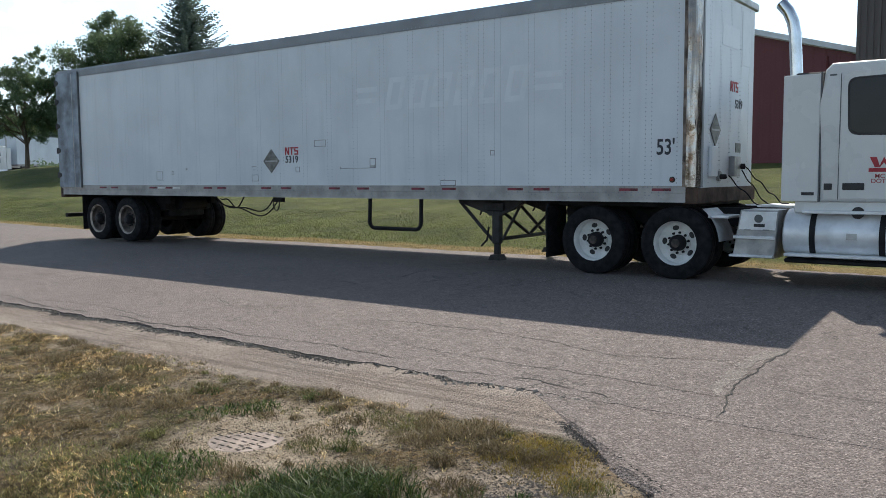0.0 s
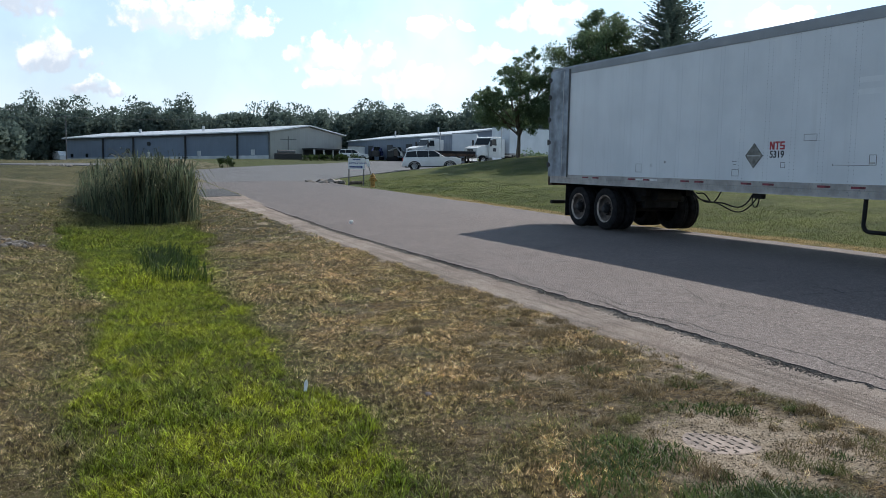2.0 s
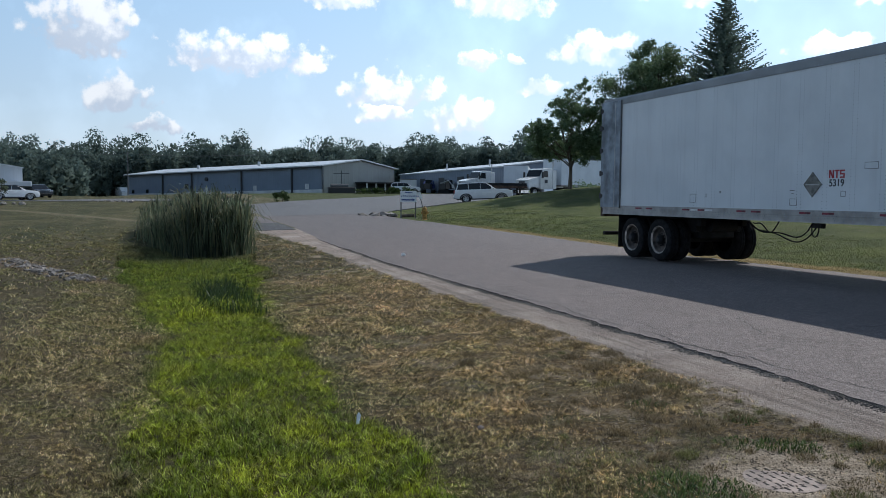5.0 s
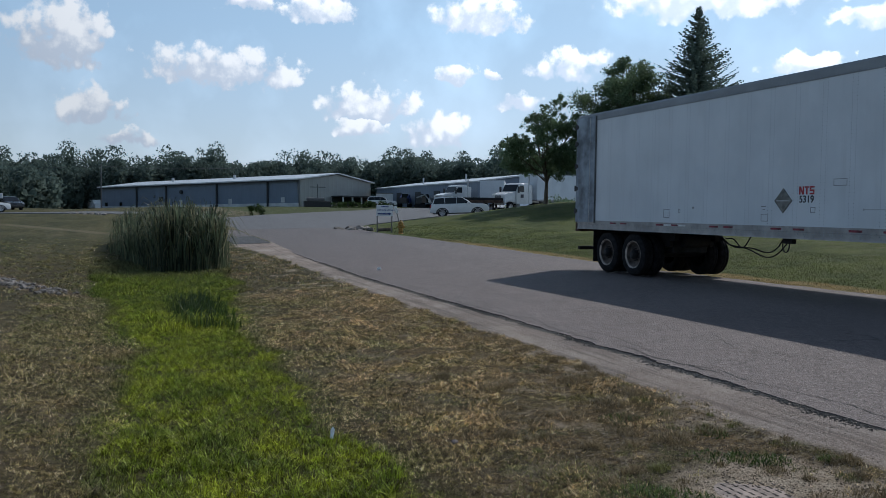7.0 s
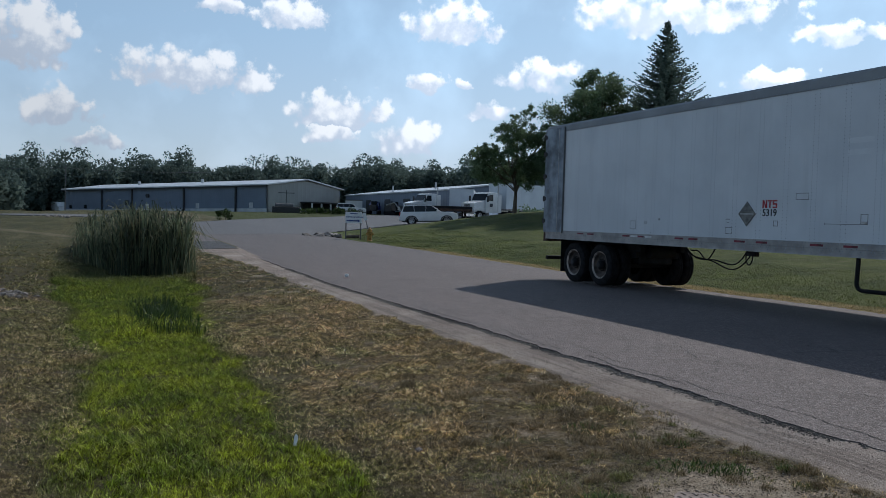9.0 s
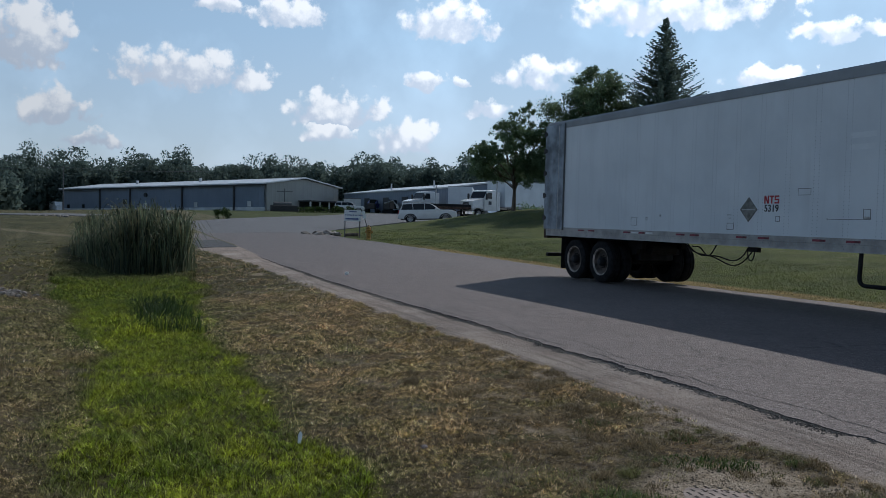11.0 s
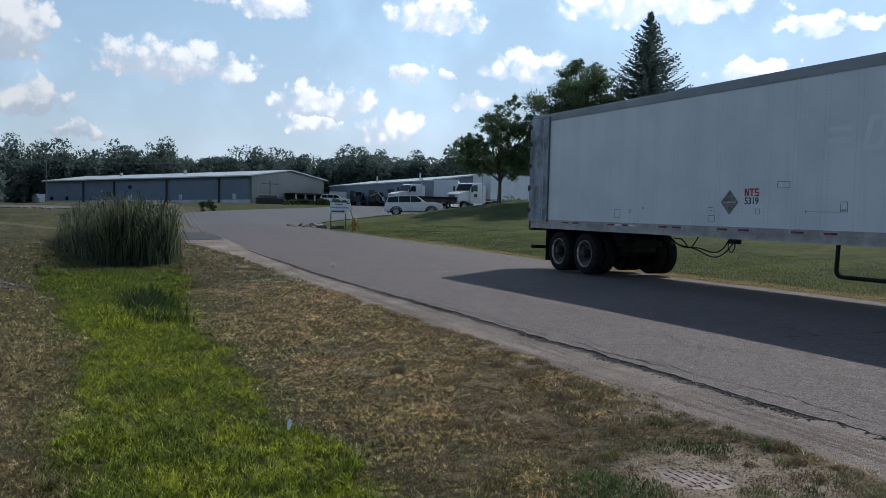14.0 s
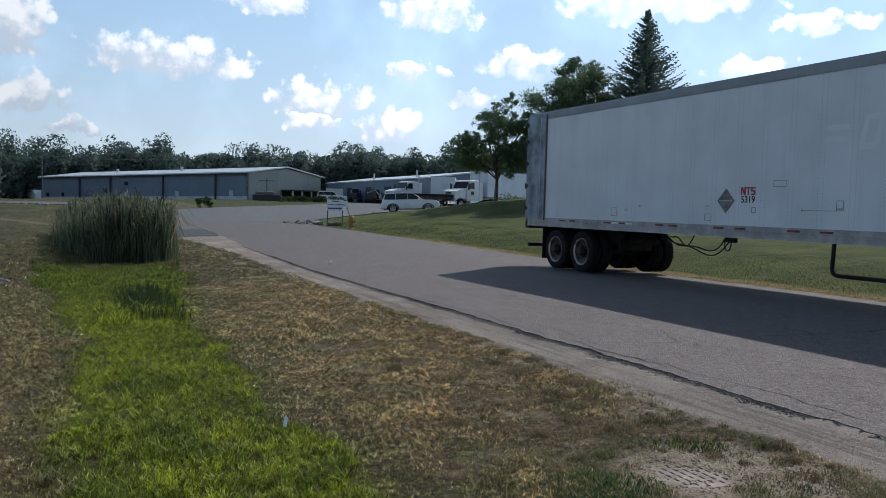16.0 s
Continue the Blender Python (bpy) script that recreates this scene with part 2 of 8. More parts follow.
def asphalt(name, a, b, cracks=True, pebble=1.0):
    n = Nodes(name)
    c = n.mix(n.remap(n.noise(0.35, 5), 0.3, 0.7), a, b)
    # wheel tracks and long stains run along the road
    c = n.mix(n.math("MULTIPLY", n.remap(n.noise(1.0, 3, stretch=(0.05, 0.9, 1)), 0.45, 0.7), 0.22), c, tuple(v * 0.6 for v in a))
    # haze and sky sheen of the far asphalt mixed in as blue-grey
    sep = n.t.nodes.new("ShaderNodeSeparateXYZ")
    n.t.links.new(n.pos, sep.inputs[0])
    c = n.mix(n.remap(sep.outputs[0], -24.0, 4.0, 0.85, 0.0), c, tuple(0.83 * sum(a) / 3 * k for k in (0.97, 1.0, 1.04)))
    # single stones of the aggregate, pale and dark
    cell = n.t.nodes.new("ShaderNodeSeparateColor")
    n.t.links.new(n.voro(120.0, out=1), cell.inputs[0])
    c = n.mix(n.remap(cell.outputs[0], 0.5, 1.0, 0.0, 0.8, False), c, tuple(min(1, v * 2.1) for v in b))
    c = n.mix(n.remap(cell.outputs[1], 0.5, 1.0, 0.0, 0.9, False), c, tuple(v * 0.35 for v in a))
    coarse = n.t.nodes.new("ShaderNodeSeparateColor")
    n.t.links.new(n.voro(52.0, out=1), coarse.inputs[0])
    c = n.mix(n.remap(coarse.outputs[0], 0.72, 0.95, 0.0, 0.32, False), c, tuple(min(1, v * 1.9) for v in b))
    c = n.mix(n.remap(coarse.outputs[1], 0.7, 0.95, 0.0, 0.36, False), c, tuple(v * 0.4 for v in a))
    bright = n.t.nodes.new("ShaderNodeSeparateColor")
    n.t.links.new(n.voro(78.0, out=1), bright.inputs[0])
    c = n.mix(n.remap(bright.outputs[0], 0.9, 0.97, 0.0, 0.6, False), c, tuple(min(1, v * 2.4) for v in b))
    c = n.mix(n.remap(bright.outputs[1], 0.9, 0.97, 0.0, 0.5, False), c, tuple(v * 0.25 for v in a))
    # patches a hand to a metre wide, worn pale or oily
    c = n.mix(n.remap(n.noise(2.6, 6, 0.7), 0.45, 0.7, 0.0, 0.35), c, tuple(v * 0.7 for v in a))
    grit = n.remap(n.noise(45.0, 4, 0.75), 0.45, 0.6)
    c = n.mix(n.math("MULTIPLY", grit, 0.4), c, tuple(v * 0.5 for v in a))
    if cracks:
        warped = n.t.nodes.new("ShaderNodeVectorMath")
        warped.operation = "ADD"
        wob = n.t.nodes.new("ShaderNodeTexNoise")
        wob.inputs["Scale"].default_value, wob.inputs["Detail"].default_value = 2.2, 5.0
        n.t.links.new(n.pos, wob.inputs["Vector"])
        n.t.links.new(n.pos, warped.inputs[0])
        n.t.links.new(wob.outputs["Color"], warped.inputs[1])
        edge = n.voro(0.42, "DISTANCE_TO_EDGE", vec=warped.outputs[0])
        line = n.remap(edge, 0.0, 0.006, 1.0, 0.0)
        some = n.remap(n.noise(0.45, 2), 0.44, 0.6)
        c = n.mix(n.math("MULTIPLY", n.math("MULTIPLY", line, some), 0.75), c, (0.02, 0.02, 0.02))
    n.bump(n.math("ADD", n.voro(58.0), n.noise(30.0, 4)), 0.8 * pebble, 0.01)
    return n.done(c, n.remap(n.noise(12, 3), 0.3, 0.7, 0.72, 0.92), 0.0, 0.35)


def lawn_colour(n):
    """Colour of the turf by place: dry roadside, lush ditch, greener lawn beyond the road; also used by the blades."""
    sep = n.t.nodes.new("ShaderNodeSeparateXYZ")
    n.t.links.new(n.pos, sep.inputs[0])
    x, y = sep.outputs[0], sep.outputs[1]
    wob = n.math("MULTIPLY", n.math("SUBTRACT", n.noise(0.55, 5), 0.5), 2.2)
    yw = n.math("ADD", y, wob)
    dry = n.mix(n.remap(n.noise(0.9, 6, 0.65), 0.32, 0.68), (0.345, 0.222, 0.094), (0.2, 0.15, 0.055))
    dry = n.mix(n.remap(n.noise(4.5, 5, 0.7), 0.5, 0.75), dry, (0.47, 0.38, 0.23))
    dry = n.mix(n.remap(n.noise(1.7, 4), 0.5, 0.64, 0.0, 0.85), dry, (0.115, 0.13, 0.04))
    green = n.mix(n.remap(n.noise(2.0, 5), 0.3, 0.7), (0.12, 0.165, 0.012), (0.26, 0.29, 0.018))
    green = n.mix(n.remap(n.noise(1.1, 4), 0.48, 0.62, 0.0, 0.6), green, (0.065, 0.105, 0.018))
    green = n.mix(n.remap(n.math("ADD", x, wob), -5.0, 5.0, 0.65, 0.0), green, (0.06, 0.095, 0.016))
    dry = n.mix(n.math("MAXIMUM", n.remap(yw, -12.2, -11.3, 0.62, 0.0), n.remap(yw, -9.6, -8.6, 0.4, 0.0)), dry, n.mix(n.remap(n.noise(1.4, 5), 0.4, 0.62), (0.088, 0.098, 0.03), (0.165, 0.14, 0.055)))
    ditch = n.math("MULTIPLY", n.remap(n.math("SUBTRACT", n.math("ABSOLUTE", n.math("ADD", yw, 10.6)), n.remap(x, -2.0, 7.0, 0.75, 0.0)), 0.8, 1.3, 1.0, 0.0), n.remap(x, -8.0, -3.0))
    c = n.mix(ditch, dry, green)
    # darker coarse grass along both rims of the ditch
    c = n.mix(n.math("MULTIPLY", n.math("MULTIPLY", ditch, n.math("SUBTRACT", 1.0, ditch)), 2.8), c, (0.075, 0.088, 0.026))
    field = n.mix(n.remap(n.noise(0.35, 5), 0.35, 0.65), (0.045, 0.06, 0.022), (0.115, 0.11, 0.042))
    # long mowing passes in the field
    field = n.mix(n.remap(n.noise(1.0, 3, stretch=(0.06, 0.8, 1)), 0.5, 0.6, 0.0, 0.75), field, (0.16, 0.14, 0.065))
    c = n.mix(n.remap(yw, -13.5, -12.2, 1.0, 0.0), c, n.mix(n.remap(x, -8.0, 12.0, 0.97, 0.6), c, field))
    # the far end of the verge is greener
    c = n.mix(n.math("MULTIPLY", n.remap(n.math("ADD", x, n.math("MULTIPLY", wob, 1.5)), -3.0, 9.0, 0.92, 0.0), n.math("MULTIPLY", n.remap(yw, -13.5, -12.2, 0.15, 1.0), n.math("SUBTRACT", 1.0, ditch))), c, n.mix(n.remap(n.noise(0.7, 5), 0.35, 0.65), (0.05, 0.066, 0.024), (0.105, 0.11, 0.042)))
    # red-brown soil turned up along the stone channel
    side = n.math("ADD", n.math("MULTIPLY", n.math("ADD", x, 4.0), -0.471), n.math("MULTIPLY", n.math("ADD", y, 15.2), 0.882))
    along = n.math("ADD", n.math("MULTIPLY", n.math("ADD", x, 4.0), 0.882), n.math("MULTIPLY", n.math("ADD", y, 15.2), 0.471))
    dug = n.math("MULTIPLY", n.remap(n.math("ABSOLUTE", n.math("ADD", side, n.math("MULTIPLY", wob, 0.3))), 0.3, 0.65, 0.85, 0.0), n.math("MULTIPLY", n.remap(along, -1.2, 0.0), n.remap(along, 5.0, 6.2, 1.0, 0.0)))
    c = n.mix(dug, c, (0.29, 0.19, 0.12))
    # pale worn track across the field
    off = n.math("ADD", n.math("MULTIPLY", n.math("ADD", x, 29.3), -0.604), n.math("MULTIPLY", n.math("ADD", y, 15.0), 0.797))
    track = n.math("MULTIPLY", n.remap(n.math("ABSOLUTE", n.math("ADD", off, n.math("MULTIPLY", wob, 0.25))), 0.35, 0.8, 0.7, 0.0), n.math("MULTIPLY", n.remap(x, -44.0, -38.0), n.remap(x, -25.5, -23.0, 1.0, 0.0)))
    c = n.mix(track, c, (0.27, 0.225, 0.14))
    # single tufts, each with its own tone
    spot = n.t.nodes.new("ShaderNodeSeparateColor")
    n.t.links.new(n.voro(27.0, out=1), spot.inputs[0])
    c = n.mix(n.math("MULTIPLY", n.remap(spot.outputs[0], 0.55, 0.9, 0.0, 0.95, False), n.math("MULTIPLY", n.remap(x, -5.0, 9.0, 0.15, 1.0), n.math("SUBTRACT", 1.0, n.math("MULTIPLY", ditch, 0.85)))), c, n.mix(0.6, c, (0.5, 0.4, 0.24)))
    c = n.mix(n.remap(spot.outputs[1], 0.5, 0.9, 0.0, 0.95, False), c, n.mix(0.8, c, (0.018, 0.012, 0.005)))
    # hollows a hand wide, darkened as if shaded, and pale tufts
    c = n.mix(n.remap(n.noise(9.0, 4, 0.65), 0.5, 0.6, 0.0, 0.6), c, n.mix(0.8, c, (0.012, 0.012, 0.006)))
    c = n.mix(n.remap(n.noise(13.0, 4, 0.65), 0.55, 0.65, 0.0, 0.25), c, (0.36, 0.29, 0.17))
    lawn = n.mix(n.remap(n.noise(0.5, 5), 0.3, 0.7), (0.06, 0.084, 0.022), (0.118, 0.138, 0.035))
    lawn = n.mix(n.remap(n.noise(3.0, 4), 0.5, 0.8, 0.0, 0.5), lawn, (0.15, 0.13, 0.05))
    lawn = n.mix(n.remap(x, -46.0, -42.0, 0.75, 0.0), lawn, (0.055, 0.07, 0.026))
    strip = n.mix(n.remap(n.noise(2.5, 4), 0.35, 0.7), (0.34, 0.245, 0.105), (0.2, 0.17, 0.065))
    north = n.mix(n.remap(n.math("ADD", y, n.math("MULTIPLY", wob, 0.35)), 3.2, 3.6), strip, lawn)
    north = n.mix(n.remap(x, -22.0, -12.0, 1.0, 0.0), north, lawn)
    return n.mix(n.remap(y, 0.0, 1.0), c, north), x, y, yw


def ground_mat():
    n = Nodes("turf")
    c, x, y, yw = lawn_colour(n)
    # soil under the blades darkened to stand in for their shade
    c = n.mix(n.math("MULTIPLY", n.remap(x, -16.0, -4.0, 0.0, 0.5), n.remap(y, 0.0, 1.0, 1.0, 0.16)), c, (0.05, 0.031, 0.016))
    soil = n.mix(n.remap(n.noise(7.0, 5), 0.3, 0.7), (0.35, 0.275, 0.19), (0.53, 0.43, 0.32))
    bare = n.remap(n.noise(1.6, 7, 0.7), 0.5, 0.66)
    c = n.mix(n.math("MULTIPLY", bare, n.math("MULTIPLY", n.remap(y, -9.4, -6.8, 0.12, 1.0), n.remap(y, 0.0, 1.0, 1.0, 0.1))), c, soil)
    grit = n.mix(n.remap(n.noise(60.0, 5, 0.8), 0.36, 0.62), (0.22, 0.172, 0.14), (0.5, 0.415, 0.35))
    grit = n.mix(n.remap(n.noise(1.3, 5), 0.4, 0.75, 0.0, 0.85), grit, (0.52, 0.44, 0.375))
    grit = n.mix(n.remap(n.noise(1.0, 5, 0.7, stretch=(0.3, 9.0, 1)), 0.5, 0.6, 0.0, 0.6), grit, (0.2, 0.165, 0.14))
    grit = n.mix(n.math("MULTIPLY", n.remap(n.noise(0.5, 4), 0.45, 0.6), n.remap(n.noise(45.0, 3, 0.6), 0.45, 0.6, 0.0, 0.6)), grit, (0.17, 0.15, 0.14))
    edge = n.math("ADD", y, n.math("MULTIPLY", n.math("SUBTRACT", n.noise(1.6, 5), 0.5), 0.55))
    edge = n.math("ADD", edge, n.remap(x, -17.0, -8.0, 0.75, 0.0))
    shoulder = n.math("MULTIPLY", n.math("MULTIPLY", n.remap(edge, -6.66, -6.5), n.remap(y, 0.0, 1.0, 1.0, 0.0)), n.remap(x, -18.0, -16.0))
    c = n.mix(shoulder, c, grit)
    # bare patch round the manhole
    off = n.t.nodes.new("ShaderNodeVectorMath")
    off.operation = "DISTANCE"
    n.t.links.new(n.pos, off.inputs[0])
    off.inputs[1].default_value = (15.95, -7.4, -0.3)
    near = n.math("ADD", off.outputs["Value"], n.math("MULTIPLY", n.math("SUBTRACT", n.noise(2.4, 5, 0.65), 0.5), 1.3))
    c = n.mix(n.remap(near, 0.5, 0.95, 0.95, 0.0), c, soil)
    # bare gravelly corner by the driveway
    off = n.t.nodes.new("ShaderNodeVectorMath")
    off.operation = "DISTANCE"
    n.t.links.new(n.pos, off.inputs[0])
    off.inputs[1].default_value = (17.8, -7.5, -0.25)
    corner = n.math("ADD", off.outputs["Value"], n.math("MULTIPLY", n.math("SUBTRACT", n.noise(2.8, 5, 0.65), 0.5), 0.9))
    c = n.mix(n.remap(corner, 0.4, 0.75, 0.9, 0.0), c, n.mix(0.4, soil, grit))
    # dead straw, and gaps between the plants painted dark for their shade
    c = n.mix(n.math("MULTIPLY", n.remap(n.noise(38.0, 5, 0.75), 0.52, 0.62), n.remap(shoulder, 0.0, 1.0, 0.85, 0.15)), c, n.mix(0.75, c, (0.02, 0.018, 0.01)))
    c = n.mix(n.math("MULTIPLY", n.remap(n.noise(55.0, 4, 0.7), 0.57, 0.66), n.remap(shoulder, 0.0, 1.0, 0.6, 0.2)), c, n.mix(0.6, c, (0.6, 0.5, 0.34)))
    n.bump(n.math("ADD", n.noise(26.0, 5, 0.7), n.noise(70.0, 4)), 1.0, 0.03)
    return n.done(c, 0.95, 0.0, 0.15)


def blade_mat(name, tint=1.0, straw=0.0, clumpy=0.6, own=0.0, through=0.38):
    """Blades take the turf's colour by place; own: how far single blades go their own way, straw, brown or olive."""
    n = Nodes(name)
    c, lawn_x, _, yw = lawn_colour(n)
    if own:
        die = n.math("FRACT", n.math("MULTIPLY", n.island, 91.7))
        # greener towards the ditch on both sides
        damp = n.math("MAXIMUM", n.remap(yw, -12.0, -11.3, 0.75, 0.0), n.remap(yw, -9.5, -8.7, 0.45, 0.0))
        green = n.math("ADD", n.remap(n.noise(0.8, 5, 0.7), 0.38, 0.62), damp, clamp=True)
        fresh = n.mix(green, (0.2, 0.122, 0.058), (0.1, 0.096, 0.032))
        c = n.mix(n.math("MULTIPLY", n.math("LESS_THAN", die, 0.45), own), c, fresh)
        c = n.mix(n.math("MULTIPLY", n.math("GREATER_THAN", die, n.remap(green, 0.0, 1.0, 0.76, 0.92)), own), c, (0.44, 0.335, 0.23))
    c = n.mix(n.math("MULTIPLY", n.math("GREATER_THAN", n.island, 0.8), 0.25 + straw), c, n.mix(n.remap(lawn_x, -4.0, 9.0, 0.85, 0.0), (0.5, 0.4, 0.235), c))
    # tufts a few centimetres wide, pale or dark
    if own:
        # passes of the mower along the verge
        pass_ = n.remap(n.noise(1.0, 4, 0.6, stretch=(0.14, 1.7, 1)), 0.38, 0.62)
        c = n.mix(n.math("MULTIPLY", pass_, 0.45), c, n.mix(0.6, c, (0.035, 0.042, 0.014)))
        worn = n.remap(n.noise(1.1, 5, 0.7, stretch=(0.6, 1.3, 1)), 0.56, 0.68)
        c = n.mix(n.math("MULTIPLY", worn, 0.4), c, (0.36, 0.25, 0.155))
    # clump noise also darkens blades in patches, imitating shaded hollows
    clump = n.remap(n.noise(20.0 if own else 13.0, 4, 0.7), 0.4, 0.6, 1.0 - clumpy, 1.0 + 0.75 * clumpy)
    if own:
        clump = n.math("MULTIPLY", clump, n.remap(n.noise(4.5, 5, 0.7), 0.38, 0.62, 0.6, 1.28))
    tone = n.t.nodes.new("ShaderNodeCombineXYZ")
    swing = n.remap(n.math("FRACT", n.math("MULTIPLY", n.island, 37.0)), 0.0, 1.0, 0.22 * tint, 2.2 * tint, False)
    swing = n.math("MULTIPLY", swing, clump)
    for k in range(3):
        n.t.links.new(swing, tone.inputs[k])
    c = n.mix(1.0, c, tone.outputs[0], "MULTIPLY")
    m = n.done(c, 0.6, 0.0, 0.25)
    # thin blades let the low sun shine through
    tr = n.t.nodes.new("ShaderNodeBsdfTranslucent")
    n.t.links.new(c, tr.inputs[0])
    ms = n.t.nodes.new("ShaderNodeMixShader")
    ms.inputs[0].default_value = through
    n.t.links.new(n.b.outputs[0], ms.inputs[1])
    n.t.links.new(tr.outputs[0], ms.inputs[2])
    n.t.links.new(ms.outputs[0], n.t.nodes["Material Output"].inputs[0])
    return m


def leaf_mat(name, a, b, through=0.3, rough=0.5):
    n = Nodes(name)
    c = n.mix(n.island, a, b)
    c = n.mix(n.remap(n.noise(0.5, 3), 0.35, 0.65, 0.0, 0.6), c, tuple(v * 0.65 for v in a))
    n.done(c, rough, 0.0, 0.3)
    tr = n.t.nodes.new("ShaderNodeBsdfTranslucent")
    n.t.links.new(c, tr.inputs[0])
    ms = n.t.nodes.new("ShaderNodeMixShader")
    ms.inputs[0].default_value = through
    n.t.links.new(n.b.outputs[0], ms.inputs[1])
    n.t.links.new(tr.outputs[0], ms.inputs[2])
    n.t.links.new(ms.outputs[0], n.t.nodes["Material Output"].inputs[0])
    return n.m


def bark_mat():
    n = Nodes("bark")
    c = n.mix(n.remap(n.noise(6, 5, stretch=(1, 1, 0.2)), 0.3, 0.7), (0.06, 0.045, 0.035), (0.16, 0.13, 0.10))
    n.bump(n.noise(9, 5, stretch=(1, 1, 0.2)), 0.8, 0.03)
    return n.done(c, 0.9)


def ribbed(name, c, width, axis, rough=0.5):
    """Painted sheet metal with upright ribs every width metres along x or y of the object."""
    n = Nodes(name)
    sep = n.t.nodes.new("ShaderNodeSeparateXYZ")
    n.t.links.new(n.objco, sep.inputs[0])
    wave = n.math("PINGPONG", n.math("DIVIDE", sep.outputs[axis], width), 0.5)
    rib = n.remap(wave, 0.30, 0.42)
    col = n.mix(n.remap(n.noise(0.4, 4), 0.3, 0.7), tuple(v * 0.88 for v in c), c)
    n.bump(rib, 0.6, 0.03)
    return n.done(col, rough)


def gravel_mat(name="stone", k=1.0, low=(0.24, 0.2, 0.185), top=(0.46, 0.4, 0.36)):
    n = Nodes(name)
    c = n.mix(n.rand, low, top)
    c = n.mix(n.remap(n.noise(9, 5), 0.4, 0.7), c, tuple(0.7 * v for v in low))
    n.bump(n.noise(14, 5), 0.6, 0.03)
    return n.done(c, 0.85)


def glass_mat(name, tint):
    n = Nodes(name)
    return n.done(n.mix(n.remap(n.noise(1.2, 3), 0.3, 0.7), tint, tuple(v * 1.5 for v in tint)), 0.03, 0.0, 0.32)


def streaked_steel():
    """Dented bright stainless sheet with upright creases and faint tarnish; pale, copper and dark reflections painted
    as streaks.
    """
    n = Nodes("streaked_steel")
    c = n.mix(n.remap(n.noise(1.0, 3, 0.5, stretch=(9.0, 9.0, 0.7)), 0.4, 0.6), (0.2, 0.175, 0.16), (0.5, 0.475, 0.455))
    c = n.mix(n.remap(n.noise(1.0, 4, stretch=(7.0, 7.0, 2.4)), 0.52, 0.7, 0.0, 0.6), c, (0.36, 0.235, 0.16))
    c = n.mix(n.remap(n.noise(1.0, 5, 0.7, stretch=(7.0, 7.0, 6.0)), 0.6, 0.72, 0.0, 0.6), c, (0.09, 0.08, 0.075))
    n.bump(n.math("ADD", n.noise(1.0, 2, stretch=(7.0, 7.0, 0.8)), n.math("MULTIPLY", n.noise(1.0, 3, stretch=(8.0, 8.0, 6.0)), 0.25)), 0.9, 0.04)
    return n.done(c, n.remap(n.noise(5.0, 4), 0.3, 0.7, 0.12, 0.24), 0.95)


